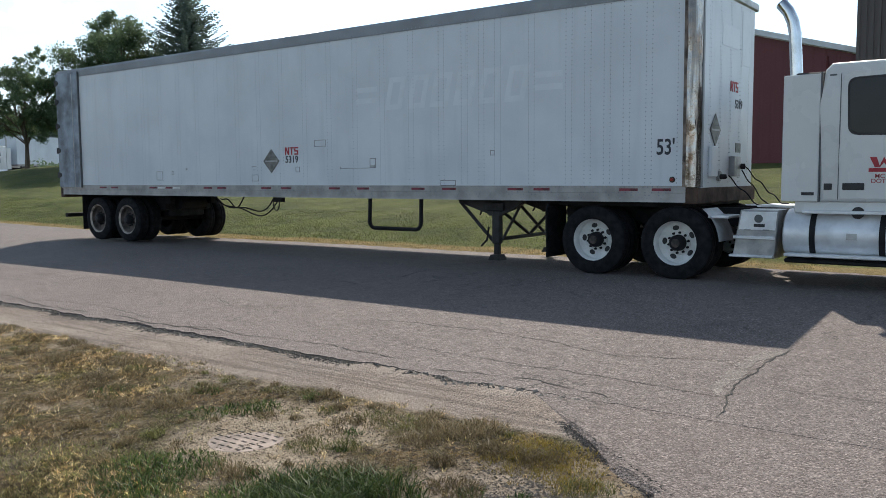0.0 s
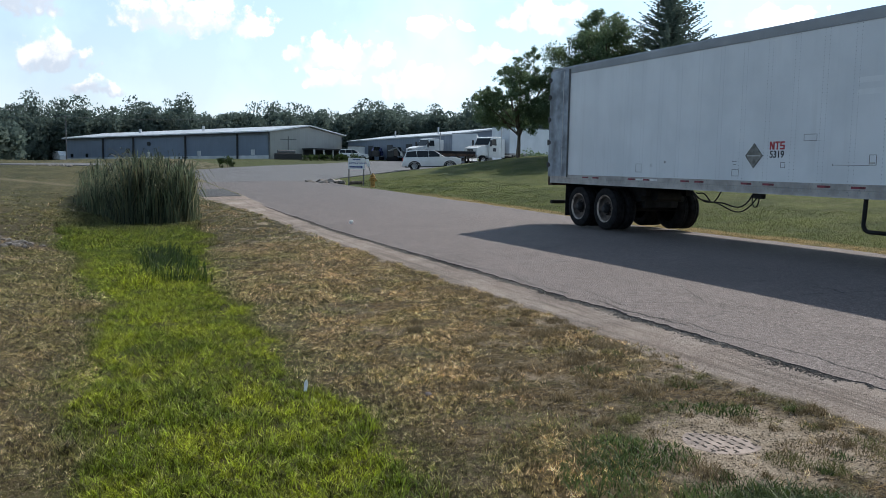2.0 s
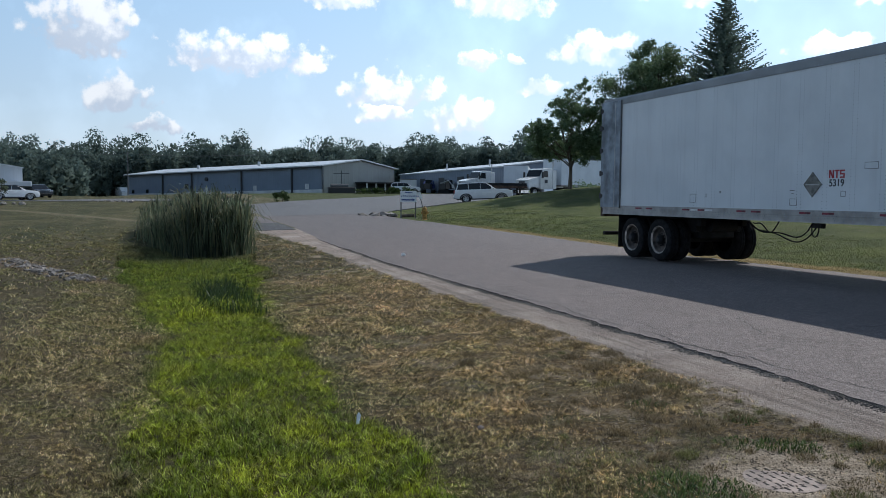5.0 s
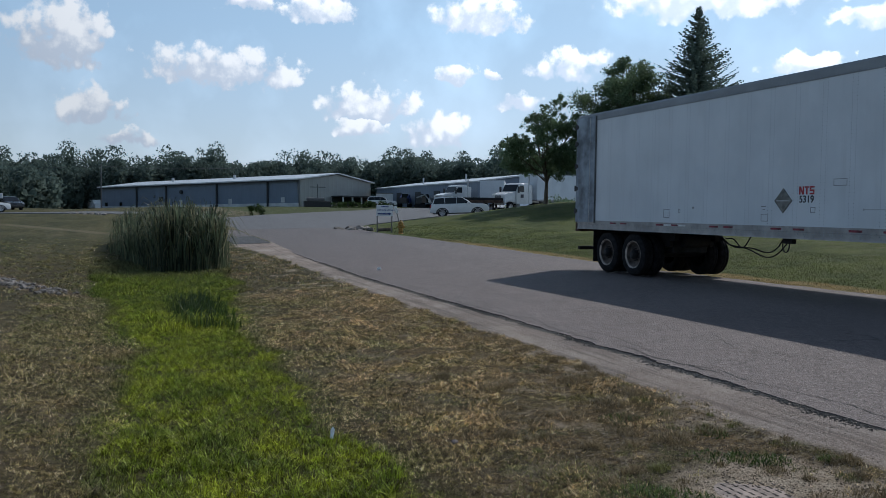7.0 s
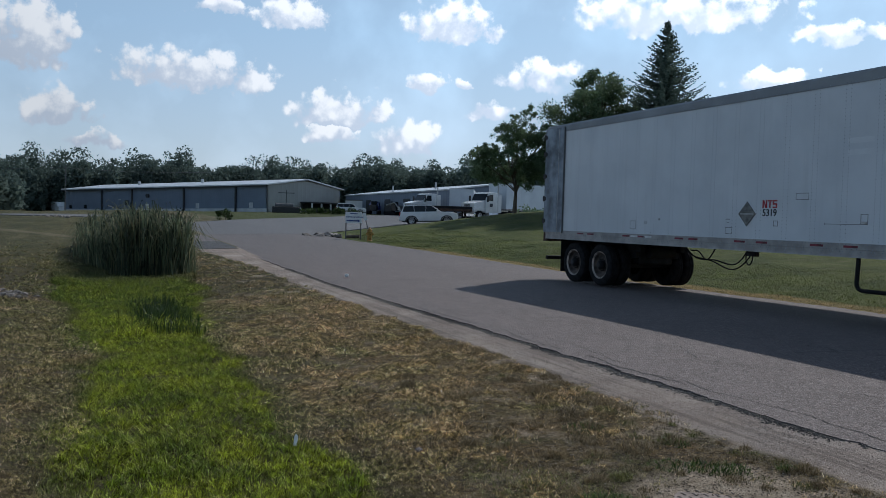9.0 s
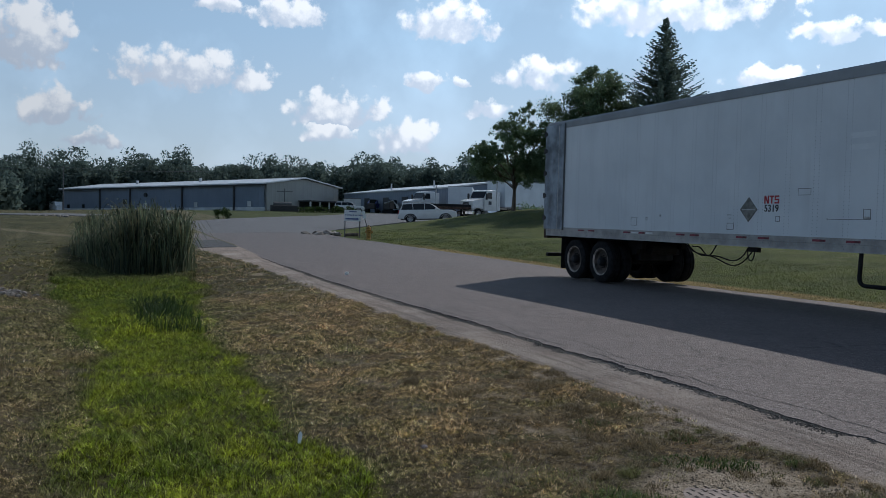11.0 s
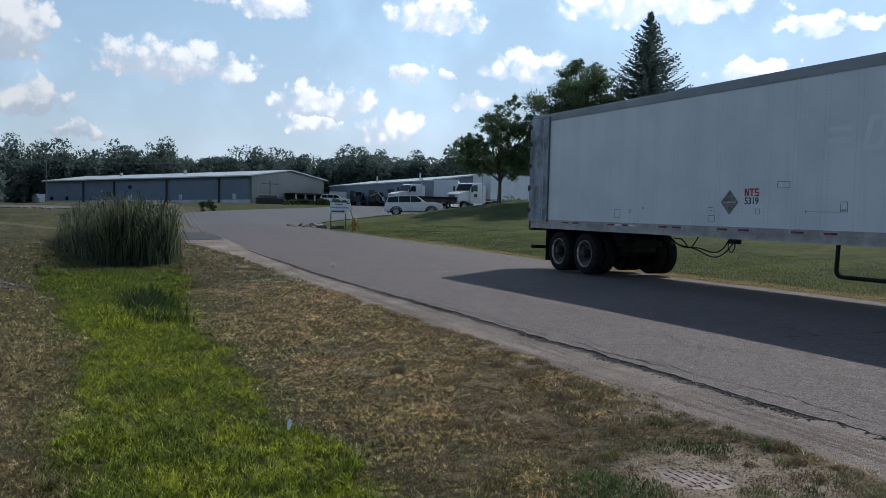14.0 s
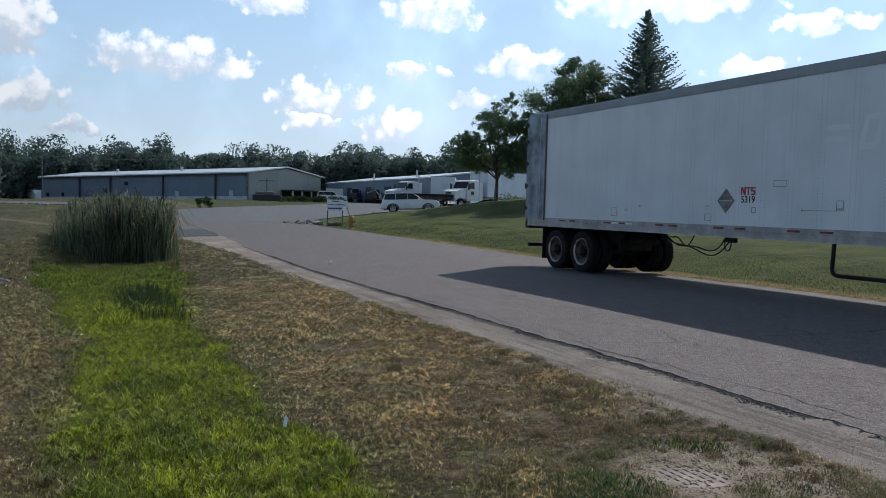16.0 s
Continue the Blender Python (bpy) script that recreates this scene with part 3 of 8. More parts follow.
MT = dict(
    side=trailer_paint(),
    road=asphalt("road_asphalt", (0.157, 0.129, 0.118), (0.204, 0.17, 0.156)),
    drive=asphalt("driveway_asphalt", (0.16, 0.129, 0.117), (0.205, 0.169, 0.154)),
    patch=asphalt("patch_asphalt", (0.07, 0.07, 0.072), (0.1, 0.1, 0.1), cracks=False),
    lot=asphalt("lot_concrete", (0.134, 0.132, 0.135), (0.174, 0.17, 0.171), pebble=0.6),
    turf=ground_mat(),
    crack=plain("crack_fill", (0.045, 0.042, 0.038), 0.95, vary=0.3),
    seal=asphalt("pale_crack_seal", (0.17, 0.146, 0.131), (0.2, 0.174, 0.157), cracks=False, pebble=0.15),
    tar=plain("tar_streak", (0.05, 0.05, 0.05), 0.8, vary=0.3),
    rail=plain("brushed_rail", (0.40, 0.38, 0.365), 0.5, 0.2, 0.16, 3.0),
    toprail=plain("top_rail_metal", (0.29, 0.305, 0.32), 0.5, 0.2, 0.1, 1.2),
    door=plain("galvanised_door", (0.25, 0.29, 0.34), 0.5, 0.2, 0.35, 2.2),
    chrome=streaked_steel(),
    chromeb=plain("bright_chrome", (0.75, 0.76, 0.78), 0.1, 1.0, 0.08, 3.0),
    alu=plain("polished_aluminium", (0.8, 0.81, 0.83), 0.42, 0.35, 0.1, 4.0),
    dull=plain("dull_aluminium", (0.45, 0.45, 0.45), 0.45, 0.7, 0.2, 4.0),
    rivet=plain("rivet_metal", (0.3, 0.33, 0.365), 0.6, 0.0, 0.25),
    black=plain("black_steel", (0.017, 0.017, 0.019), 0.65, 0.0, 0.35, 3.0, 0.2, 0.25),
    steel=plain("worn_dark_steel", (0.035, 0.034, 0.036), 0.6, 0.1, 0.35, 4.0, 0.3),
    rust=plain("rusty_steel", (0.09, 0.055, 0.04), 0.85, 0.0, 0.4, 4.0, 0.3),
    rubber=plain("tyre_rubber", (0.015, 0.015, 0.017), 0.85, 0.0, 0.3, 8.0, 0.4, 0.2),
    wheelw=plain("white_wheel_paint", (0.74, 0.74, 0.72), 0.4, 0.0, 0.1, 7.0),
    # rusty wheel metal, darkened to paint in the shade of a deep dish
    wheelr=plain("rusty_shaded_wheel", (0.095, 0.076, 0.066), 0.75, 0.1, 0.45, 6.0, 0.3),
    tarnish=plain("tarnished_strip", (0.2, 0.155, 0.13), 0.5, 0.5, 0.5, 5.0),
    lip=plain("worn_rim_lip", (0.42, 0.36, 0.31), 0.55, 0.2, 0.45, 9.0),
    red=plain("red_reflector", (0.20, 0.025, 0.045), 0.4, 0.0, 0.4, 12.0),
    white=plain("white_reflector", (0.72, 0.72, 0.72), 0.4, 0.0, 0.1, 12.0),
    redpaint=plain("red_letter_film", (0.42, 0.03, 0.045), 0.45, 0.0, 0.1, 8.0),
    ink=plain("dark_letter_film", (0.03, 0.035, 0.05), 0.5, 0.0, 0.15, 8.0),
    ghost=plain("old_letter_film", (0.752, 0.785, 0.815), 0.42, 0.0, 0.03, 3.0),
    placard=plain("placard_metal", (0.2, 0.2, 0.19), 0.5, 0.4, 0.3, 9.0),
    outline=plain("dark_seam", (0.12, 0.125, 0.13), 0.7, 0.0, 0.2),
    cab=plain("cab_paint", (0.72, 0.72, 0.70), 0.25, 0.0, 0.03, 1.2),
    carpaint=plain("white_car_paint", (0.8, 0.8, 0.79), 0.22, 0.0, 0.03, 1.2),
    darkcar=plain("dark_car_paint", (0.03, 0.032, 0.04), 0.2, 0.0, 0.1, 1.2),
    plastic=plain("dark_plastic", (0.03, 0.03, 0.032), 0.55, 0.0, 0.2),
    glass=glass_mat("dark_glass", (0.012, 0.015, 0.018)),
    lampred=plain("red_lamp", (0.3, 0.02, 0.02), 0.25),
    bark=bark_mat(),
    stone=gravel_mat(),
    riprap=gravel_mat("grey_brown_stone", 1.0, (0.12, 0.105, 0.09), (0.4, 0.36, 0.32)),
    gravel=leaf_mat("shoulder_gravel", (0.2, 0.165, 0.135), (0.5, 0.43, 0.36), 0.0, 0.9),
    clod=leaf_mat("soil_clods", (0.09, 0.07, 0.05), (0.44, 0.36, 0.27), 0.0, 0.95),
    crumb=leaf_mat("asphalt_crumbs", (0.075, 0.066, 0.058), (0.42, 0.37, 0.31), 0.0, 0.9),
    rubble=leaf_mat("dark_asphalt_crumbs", (0.05, 0.044, 0.04), (0.28, 0.245, 0.215), 0.0, 0.9),
    lid=plain("cast_lid", (0.36, 0.285, 0.235), 0.85, 0.0, 0.25, 7.0, 0.4),
    lidhole=plain("lid_slot", (0.13, 0.105, 0.086), 0.9, vary=0.5, scale=9.0),
    hydrant=plain("weathered_yellow_paint", (0.36, 0.2, 0.04), 0.6, 0.0, 0.3, 10.0),
    signw=plain("white_sign_board", (0.72, 0.74, 0.76), 0.5, 0.0, 0.05),
    signblue=plain("blue_sign_print", (0.035, 0.06, 0.22), 0.5),
    post=plain("grey_post", (0.13, 0.13, 0.13), 0.7),
    wood=plain("weathered_wood", (0.10, 0.08, 0.06), 0.9, 0.0, 0.3, 5.0, 0.5),
    concrete=plain("pale_concrete", (0.52, 0.51, 0.48), 0.85, 0.0, 0.15, 2.0, 0.3),
    wallblue=ribbed("blue_grey_sheeting", (0.19, 0.235, 0.305), 0.9, 0),
    wallgrey=ribbed("beige_grey_sheeting", (0.36, 0.355, 0.33), 0.9, 1),
    wallband=plain("pale_wall_band", (0.62, 0.63, 0.63), 0.7, 0.0, 0.12, 0.6),
    roofm=plain("pale_roof_metal", (0.58, 0.60, 0.62), 0.4, 0.3, 0.12, 0.6),
    dark=plain("dark_trim", (0.035, 0.038, 0.042), 0.6),
    redwall=ribbed("maroon_sheeting", (0.155, 0.03, 0.035), 0.6, 0),
    brown=ribbed("brown_sheeting", (0.115, 0.09, 0.085), 0.3, 0),
    whitewall=ribbed("white_sheeting", (0.62, 0.64, 0.67), 1.2, 0),
    dry=blade_mat("dry_blades", 2.35, 0.15, 0.85, 0.8, 0.3),
    lawnb=blade_mat("lawn_blades", 0.95, -0.2, 0.45),
    lush=blade_mat("lush_blades", 1.65, -0.25, 0.32),
    drytuft=leaf_mat("dry_tuft_blades", (0.11, 0.082, 0.04), (0.56, 0.44, 0.26), 0.4),
    brownclump=leaf_mat("brown_clump_blades", (0.12, 0.09, 0.046), (0.52, 0.41, 0.245), 0.35),
    gold=leaf_mat("yellow_tuft_blades", (0.26, 0.19, 0.04), (0.62, 0.48, 0.14), 0.4),
    tuft=leaf_mat("tuft_blades", (0.025, 0.05, 0.014), (0.25, 0.34, 0.1), 0.35),
    olive=leaf_mat("olive_tuft_blades", (0.1, 0.11, 0.03), (0.42, 0.4, 0.17), 0.3),
    rush=leaf_mat("rush_blades", (0.016, 0.034, 0.01), (0.1, 0.16, 0.035), 0.25),
    reed=leaf_mat("reed_blades", (0.012, 0.022, 0.014), (0.27, 0.32, 0.185), 0.3),
    reedtip=leaf_mat("reed_tips", (0.14, 0.14, 0.07), (0.46, 0.43, 0.26), 0.35),
    leaf=leaf_mat("maple_leaves", (0.1, 0.155, 0.085), (0.27, 0.365, 0.195), 0.5),
    leafb=leaf_mat("oak_leaves", (0.105, 0.155, 0.088), (0.26, 0.355, 0.19), 0.5),
    needle=leaf_mat("spruce_needles", (0.1, 0.145, 0.12), (0.22, 0.27, 0.215), 0.4),
    # far leaves lightened and blued, distance haze put into their colour
    woods=leaf_mat("hazed_far_leaves", (0.1, 0.14, 0.12), (0.2, 0.255, 0.22), 0.5, 1.0),
    feather=plain("white_scrap", (0.85, 0.85, 0.84), 0.7),
)

# ---- builders ----
def finish(bm, smooth=False):
    bmesh.ops.recalc_face_normals(bm, faces=bm.faces)
    for f in bm.faces:
        f.smooth = smooth
    return bm


def part(name, bm, material, parent=None, label="", smooth=False, m=None):
    """One mesh object from a bmesh, under a thing or a part."""
    me = bpy.data.meshes.new(name)
    finish(bm, smooth).to_mesh(me)
    bm.free()
    if smooth:
        me.set_sharp_from_angle(angle=radians(38))
    for one in material if isinstance(material, (list, tuple)) else (material,):
        me.materials.append(one)
    ob = new(name, me)
    if parent is not None:
        ob.parent = parent
    if m is not None:
        ob.matrix_basis = m
    return tagged(ob, label)


def again(ob, m=None):
    """Another object on the same mesh under the same parent."""
    o = ob.copy()
    scene.collection.objects.link(o)
    if m is not None:
        o.matrix_basis = m
    return o


def thing(name, label, category, m=None, group="", kind=""):
    ob = new(name)
    ob.empty_display_size = 0.3
    if m is not None:
        ob.matrix_basis = m
    return tagged(ob, label, category, group, kind)


def box(bm, a, b, bevel=0.0, seg=1):
    (x0, y0, z0), (x1, y1, z1) = a, b
    r = bmesh.ops.create_cube(bm, size=1, matrix=Matrix.LocRotScale(((x0 + x1) / 2, (y0 + y1) / 2, (z0 + z1) / 2), None, (abs(x1 - x0), abs(y1 - y0), abs(z1 - z0))))
    if bevel:
        es = list({e for v in r["verts"] for e in v.link_edges})
        bmesh.ops.bevel(bm, geom=es, offset=bevel, segments=seg, affect="EDGES", profile=0.5)
    return bm


def B(a, b, bevel=0.0, seg=1):
    return box(bmesh.new(), a, b, bevel, seg)


def rod(bm, p, q, r, r2=None, n=12, caps=True):
    p, q = Vector(p), Vector(q)
    d = q - p
    m = Matrix.Translation((p + q) / 2) @ d.to_track_quat("Z", "Y").to_matrix().to_4x4()
    bmesh.ops.create_cone(bm, cap_ends=caps, segments=n, radius1=r, radius2=r if r2 is None else r2, depth=d.length, matrix=m)
    return bm


def C(p, q, r, r2=None, n=12):
    return rod(bmesh.new(), p, q, r, r2, n)


def lathe(profile, n=32, axis="Y"):
    """Turn (radius, offset) pairs round an axis."""
    bm = bmesh.new()
    rings = []
    for r, o in profile:
        ring = []
        for i in range(n):
            a = 2 * math.pi * i / n
            u, v = r * math.cos(a), r * math.sin(a)
            ring.append(bm.verts.new((u, o, v) if axis == "Y" else (u, v, o)))
        rings.append(ring)
    for s, t in zip(rings, rings[1:]):
        for i in range(n):
            bm.faces.new((s[i], s[(i + 1) % n], t[(i + 1) % n], t[i]))
    for ring, (r, o) in ((rings[0], profile[0]), (rings[-1], profile[-1])):
        if r < 0.06:
            bm.faces.new(ring)
    return bm


def tube(points, r, n=8, bm=None):
    """A round bar along a polyline."""
    bm = bm or bmesh.new()
    pts = [Vector(p) for p in points]
    rings = []
    for i, p in enumerate(pts):
        d = (pts[min(i + 1, len(pts) - 1)] - pts[max(i - 1, 0)]).normalized()
        q = d.to_track_quat("Z", "Y").to_matrix()
        rr = r[i] if isinstance(r, (list, tuple)) else r
        rings.append([bm.verts.new(p + q @ Vector((rr * math.cos(2 * math.pi * k / n), rr * math.sin(2 * math.pi * k / n), 0))) for k in range(n)])
    for s, t in zip(rings, rings[1:]):
        best = min(range(n), key=lambda o: (s[0].co - t[o].co).length)
        for i in range(n):
            bm.faces.new((s[i], s[(i + 1) % n], t[(i + 1 + best) % n], t[(i + best) % n]))
    bm.faces.new(rings[0])
    bm.faces.new(rings[-1])
    return bm


def prism(outline, a, b, plane="xz", bevel=0.0, seg=2):
    """A flat outline pulled from a to b across the plane."""
    bm = bmesh.new()

    def put(u, v, w):
        return {"xz": (u, w, v), "xy": (u, v, w), "yz": (w, u, v)}[plane]
    one = [bm.verts.new(put(u, v, a)) for u, v in outline]
    two = [bm.verts.new(put(u, v, b)) for u, v in outline]
    n = len(outline)
    fa, fb = bm.faces.new(one), bm.faces.new(two)
    for i in range(n):
        bm.faces.new((one[i], one[(i + 1) % n], two[(i + 1) % n], two[i]))
    if bevel:
        es = list(set(fa.edges) | set(fb.edges))
        bmesh.ops.bevel(bm, geom=es, offset=bevel, segments=seg, affect="EDGES", profile=0.5)
    return bm


def lettering(text, size, depth, material, parent, name, m, label="", bold=0.016):
    cu = bpy.data.curves.new(name, "FONT")
    cu.body, cu.size, cu.extrude = text, size, depth
    cu.offset = size * bold
    tmp = bpy.data.objects.new(name, cu)
    scene.collection.objects.link(tmp)
    me = bpy.data.meshes.new_from_object(tmp.evaluated_get(bpy.context.evaluated_depsgraph_get()))
    bpy.data.objects.remove(tmp)
    me.materials.clear()
    me.materials.append(material)
    ob = new(name, me)
    ob.parent = parent
    ob.matrix_basis = m
    return tagged(ob, label)


def from_arrays(name, verts, faces, material, parent=None, smooth=False):
    me = bpy.data.meshes.new(name)
    k = faces.shape[1]
    me.vertices.add(len(verts))
    me.vertices.foreach_set("co", np.ascontiguousarray(verts, dtype=np.float32).ravel())
    me.loops.add(faces.size)
    me.loops.foreach_set("vertex_index", np.ascontiguousarray(faces, dtype=np.int32).ravel())
    me.polygons.add(len(faces))
    me.polygons.foreach_set("loop_start", np.arange(0, faces.size, k, dtype=np.int32))
    me.polygons.foreach_set("loop_total", np.full(len(faces), k, dtype=np.int32))
    me.update(calc_edges=True)
    me.polygons.foreach_set("use_smooth", np.full(len(faces), smooth, dtype=bool))
    me.materials.append(material)
    ob = new(name, me)
    if parent is not None:
        ob.parent = parent
    return ob


# ---- lie of the land ----
def ss(a, b, x):
    t = np.clip((np.asarray(x, float) - a) / (b - a), 0, 1)
    return t * t * (3 - 2 * t)


ROAD_S, ROAD_W = -5.75, -46.0


def north_edge(x):
    return np.interp(x, [-46, -34, -30, -20, -10, 0, 60], [1.6, 1.2, 1.4, 2.3, 2.6, 2.4, 2.4])


def rise(x):
    return np.interp(x, [-600, -110, -60, -45, -25, -10, 0, 8, 30], [2.2, 1.75, 1.1, 0.75, 0.22, 0.03, -0.05, -0.01, 0.0])


def road_z(x, y):
    y = np.asarray(y, float)
    fall = np.where(y > -1.0, 0.014 * (y + 1.0), 0.042 * (-1.0 - y))
    return rise(x) + 0.02 - fall * (0.35 + 0.65 * ss(-40, -20, x))


def lumps(x, y, s, seed=0.0):
    """Gentle unevenness out of a few crossed waves."""
    return (np.sin(x * 1.31 * s + seed) * np.sin(y * 1.73 * s + 1.3 + seed) + 0.6 * np.sin(x * 2.9 * s + y * 1.1 * s + seed) * np.sin(y * 3.7 * s - x * 0.7 * s)
            + 0.4 * np.sin(x * 7.1 * s - y * 3.3 * s) * np.sin(y * 6.1 * s + x * 2.3 * s)) / 2


DRIVE_Y = [-30, -10, -8.5, -7.7, -7.12, -6.93, -6.72, -6.48, -6.22, -5.8]
DRIVE_X = [19.75, 19.6, 19.28, 18.95, 18.58, 18.35, 18.09, 17.8, 17.5, 17.0]


def land(x, y):
    """Height of the bare ground."""
    x, y = np.asarray(x, float), np.asarray(y, float)
    south = np.interp(y, [-200, -60, -30, -20, -16, -13, -11.6, -9.8, -8.6, -7.5, -6.65, -5.8, -5.6], [0.9, 0.45, 0.0, -0.14, -0.2, -0.34, -0.47, -0.47, -0.375, -0.295, -0.235, -0.2, -0.2])
    # the shoulder lies below the crumbled road edge, and level with it near the driveway
    step = np.interp(x, [-20, 0, 12, 14, 16, 17], [0.012, 0.017, 0.021, 0.012, 0.005, 0.002])
    step = step * (0.75 + 0.7 * np.clip(0.45 + 0.35 * np.sin(x * 0.9 + 2) + 0.35 * np.sin(x * 4.3 + 1) + 0.25 * np.sin(x * 9.1), 0, 1.1))
    south = south + (-0.18 - step + 0.2) * ss(-6.7, -5.9, y)
    # the turf meets the driveway's edge flush
    gap = np.interp(y, DRIVE_Y, DRIVE_X) - x
    lip = np.exp(-(np.clip(gap, 0, None) / 0.7) ** 2) * (y > -12)
    south = south * (1 - lip) + (-0.185 - 0.02 * ss(-6.05, -6.5, y) + 0.006 * (y + 5.75)) * lip
    south = np.where((gap < -0.55) & (x < 26), -0.33, south)
    south = south - (0.42 * ss(-30, -60, x) + 0.5 * ss(-55, -90, x)) * ss(-10, -20, y)
    south = south - 0.38 * np.exp(-(((x + 65.0) / 5.0) ** 2 + ((y + 25.0) / 5.0) ** 2))
    far = ss(-9, -20, x) * ss(-200, -40, x)
    south = south * (1 - 0.6 * far * (south < 0))
    ne = north_edge(x) + 0.15
    yn = np.clip(y - ne - 0.4, 0, None)
    lawn = ss(-42, -34, x)
    north = -0.06 + (0.021 + 0.009 * lawn) * np.minimum(yn, 60) + lawn * 0.045 * np.minimum(yn, 26)
    north = north + 0.75 * np.exp(-(((x + 31) / 9.0) ** 2 + ((y - 18) / 7.5) ** 2))
    under = road_z(x, y) - rise(x) - 0.12
    z = np.where(y < ROAD_S + 0.3, south, np.where(y < ne, under, np.maximum(north, -0.12)))
    rough = np.where((y < -6.6) | (y > ne + 0.3), 1.0, 0.15)
    return rise(x) + z + rough * (0.018 * lumps(x, y, 1.0) + 0.012 * lumps(x, y, 3.3, 2.0)) + 0.05 * ss(30, 120, np.hypot(x, y)) * lumps(x, y, 0.08)


def axis_steps(stops):
    out = []
    for (a, step), (b, _) in zip(stops, stops[1:]):
        out += list(np.arange(a, b - 1e-6, step))
    return np.array(out + [stops[-1][0]])


def sheet(name, xs, ys, zf, material, label, category, drop=0.0, kind="structure"):
    """A grid over the plan, with a skirt drop metres deep if given."""
    gx, gy = np.meshgrid(xs, ys, indexing="ij")
    v = np.stack([gx, gy, zf(gx, gy)], -1)
    nx, ny = v.shape[:2]
    idx = np.arange(nx * ny).reshape(nx, ny)
    f = np.stack([idx[:-1, :-1], idx[1:, :-1], idx[1:, 1:], idx[:-1, 1:]], -1).reshape(-1, 4)
    v = v.reshape(-1, 3)
    if drop:
        rim = np.concatenate([idx[:-1, 0], idx[-1, :-1], idx[:0:-1, -1], idx[0, :0:-1]])
        low = v[rim] - (0, 0, drop)
        k = len(v) + np.arange(len(rim))
        v = np.concatenate([v, low])
        f = np.concatenate([f, np.stack([np.roll(rim, -1), rim, k, np.roll(k, -1)], -1)])
    ob = from_arrays(name, v, f, material, smooth=not drop)
    return tagged(ob, label, category, kind=kind)


gx = axis_steps([(-1500, 120), (-300, 20), (-120, 4), (-50, 1.0), (-12, 0.35), (4, 0.14), (20.5, 0.4), (40, 4), (120, 60), (900, 60)])
gy = axis_steps([(-900, 80), (-160, 12), (-60, 3), (-24, 0.8), (-16, 0.3), (-13, 0.12), (-5.4, 0.5), (2.0, 0.25), (8, 0.6), (36, 4), (120, 40), (900, 40)])
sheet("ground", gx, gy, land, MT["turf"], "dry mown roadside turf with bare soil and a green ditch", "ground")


def warped_strip(name, xs, south, north, rows, zf, material, label, drop, category="road"):
    """A paved strip between two edge lines given as functions of x."""
    a, b = south(xs), north(xs)
    t = np.linspace(0, 1, rows)
    gx2 = np.repeat(xs[:, None], rows, 1)
    gy2 = a[:, None] * (1 - t) + b[:, None] * t
    v = np.stack([gx2, gy2, zf(gx2, gy2)], -1)
    idx = np.arange(len(xs) * rows).reshape(len(xs), rows)
    f = np.stack([idx[:-1, :-1], idx[1:, :-1], idx[1:, 1:], idx[:-1, 1:]], -1).reshape(-1, 4)
    v = v.reshape(-1, 3)
    rim = np.concatenate([idx[:-1, 0], idx[-1, :-1], idx[:0:-1, -1], idx[0, :0:-1]])
    k = len(v) + np.arange(len(rim))
    v = np.concatenate([v, v[rim] - (0, 0, drop)])
    f = np.concatenate([f, np.stack([np.roll(rim, -1), rim, k, np.roll(k, -1)], -1)])
    return tagged(from_arrays(name, v, f, material), label, category, kind="structure")


def ragged(x, s=1.0):
    x = np.asarray(x, float)
    chips = np.random.default_rng(17).random(4096)
    fine = np.interp((x * 16.0) % 4095, np.arange(4096), chips) - 0.5
    mid = np.interp((x * 4.7 + 50) % 4095, np.arange(4096), chips) - 0.5
    return s * (0.016 * np.sin(x * 1.1) + 0.012 * np.sin(x * 3.3 + 1) + 0.11 * mid * np.abs(mid) * 2 + 0.045 * fine)


rx = axis_steps([(ROAD_W, 0.8), (-18, 0.12), (0, 0.03), (18.2, 0.3), (60, 0.3)])
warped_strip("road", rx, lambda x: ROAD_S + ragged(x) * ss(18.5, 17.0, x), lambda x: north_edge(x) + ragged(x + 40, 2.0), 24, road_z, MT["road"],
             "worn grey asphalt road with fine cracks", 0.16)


# driveway that opens off the road where the camera stands
def drive_z(x, y):
    return rise(x) - 0.182 + 0.006 * (y + 5.75) + 0.0 * x


def drive_west(y):
    return np.interp(y, DRIVE_Y, DRIVE_X)


dy = axis_steps([(-30, 0.6), (-10, 0.08), (-5.55, 0.08)])
_u = np.linspace(0, 1, 12)
_w = drive_west(dy) + ragged(dy * 1.7, 1.2)
_x = _w[:, None] * (1 - _u) + 25.5 * _u
_y = np.repeat(dy[:, None], 12, 1)
_v = np.stack([_x, _y, drive_z(_x, _y)], -1)
_i = np.arange(len(dy) * 12).reshape(len(dy), 12)
_f = np.stack([_i[:-1, :-1], _i[:-1, 1:], _i[1:, 1:], _i[1:, :-1]], -1).reshape(-1, 4)
_v = _v.reshape(-1, 3)
_rim = np.concatenate([_i[:, 0][::-1], _i[0, 1:]])
_k = len(_v) + np.arange(len(_rim))
_v = np.concatenate([_v, _v[_rim] - (0.13, 0, 0.06)])
_f = np.concatenate([_f, np.stack([_rim[:-1], _rim[1:], _k[1:], _k[:-1]], -1)])
tagged(from_arrays("driveway", _v, _f, MT["drive"]), "worn asphalt driveway with a crumbled edge", "driveway", kind="structure")

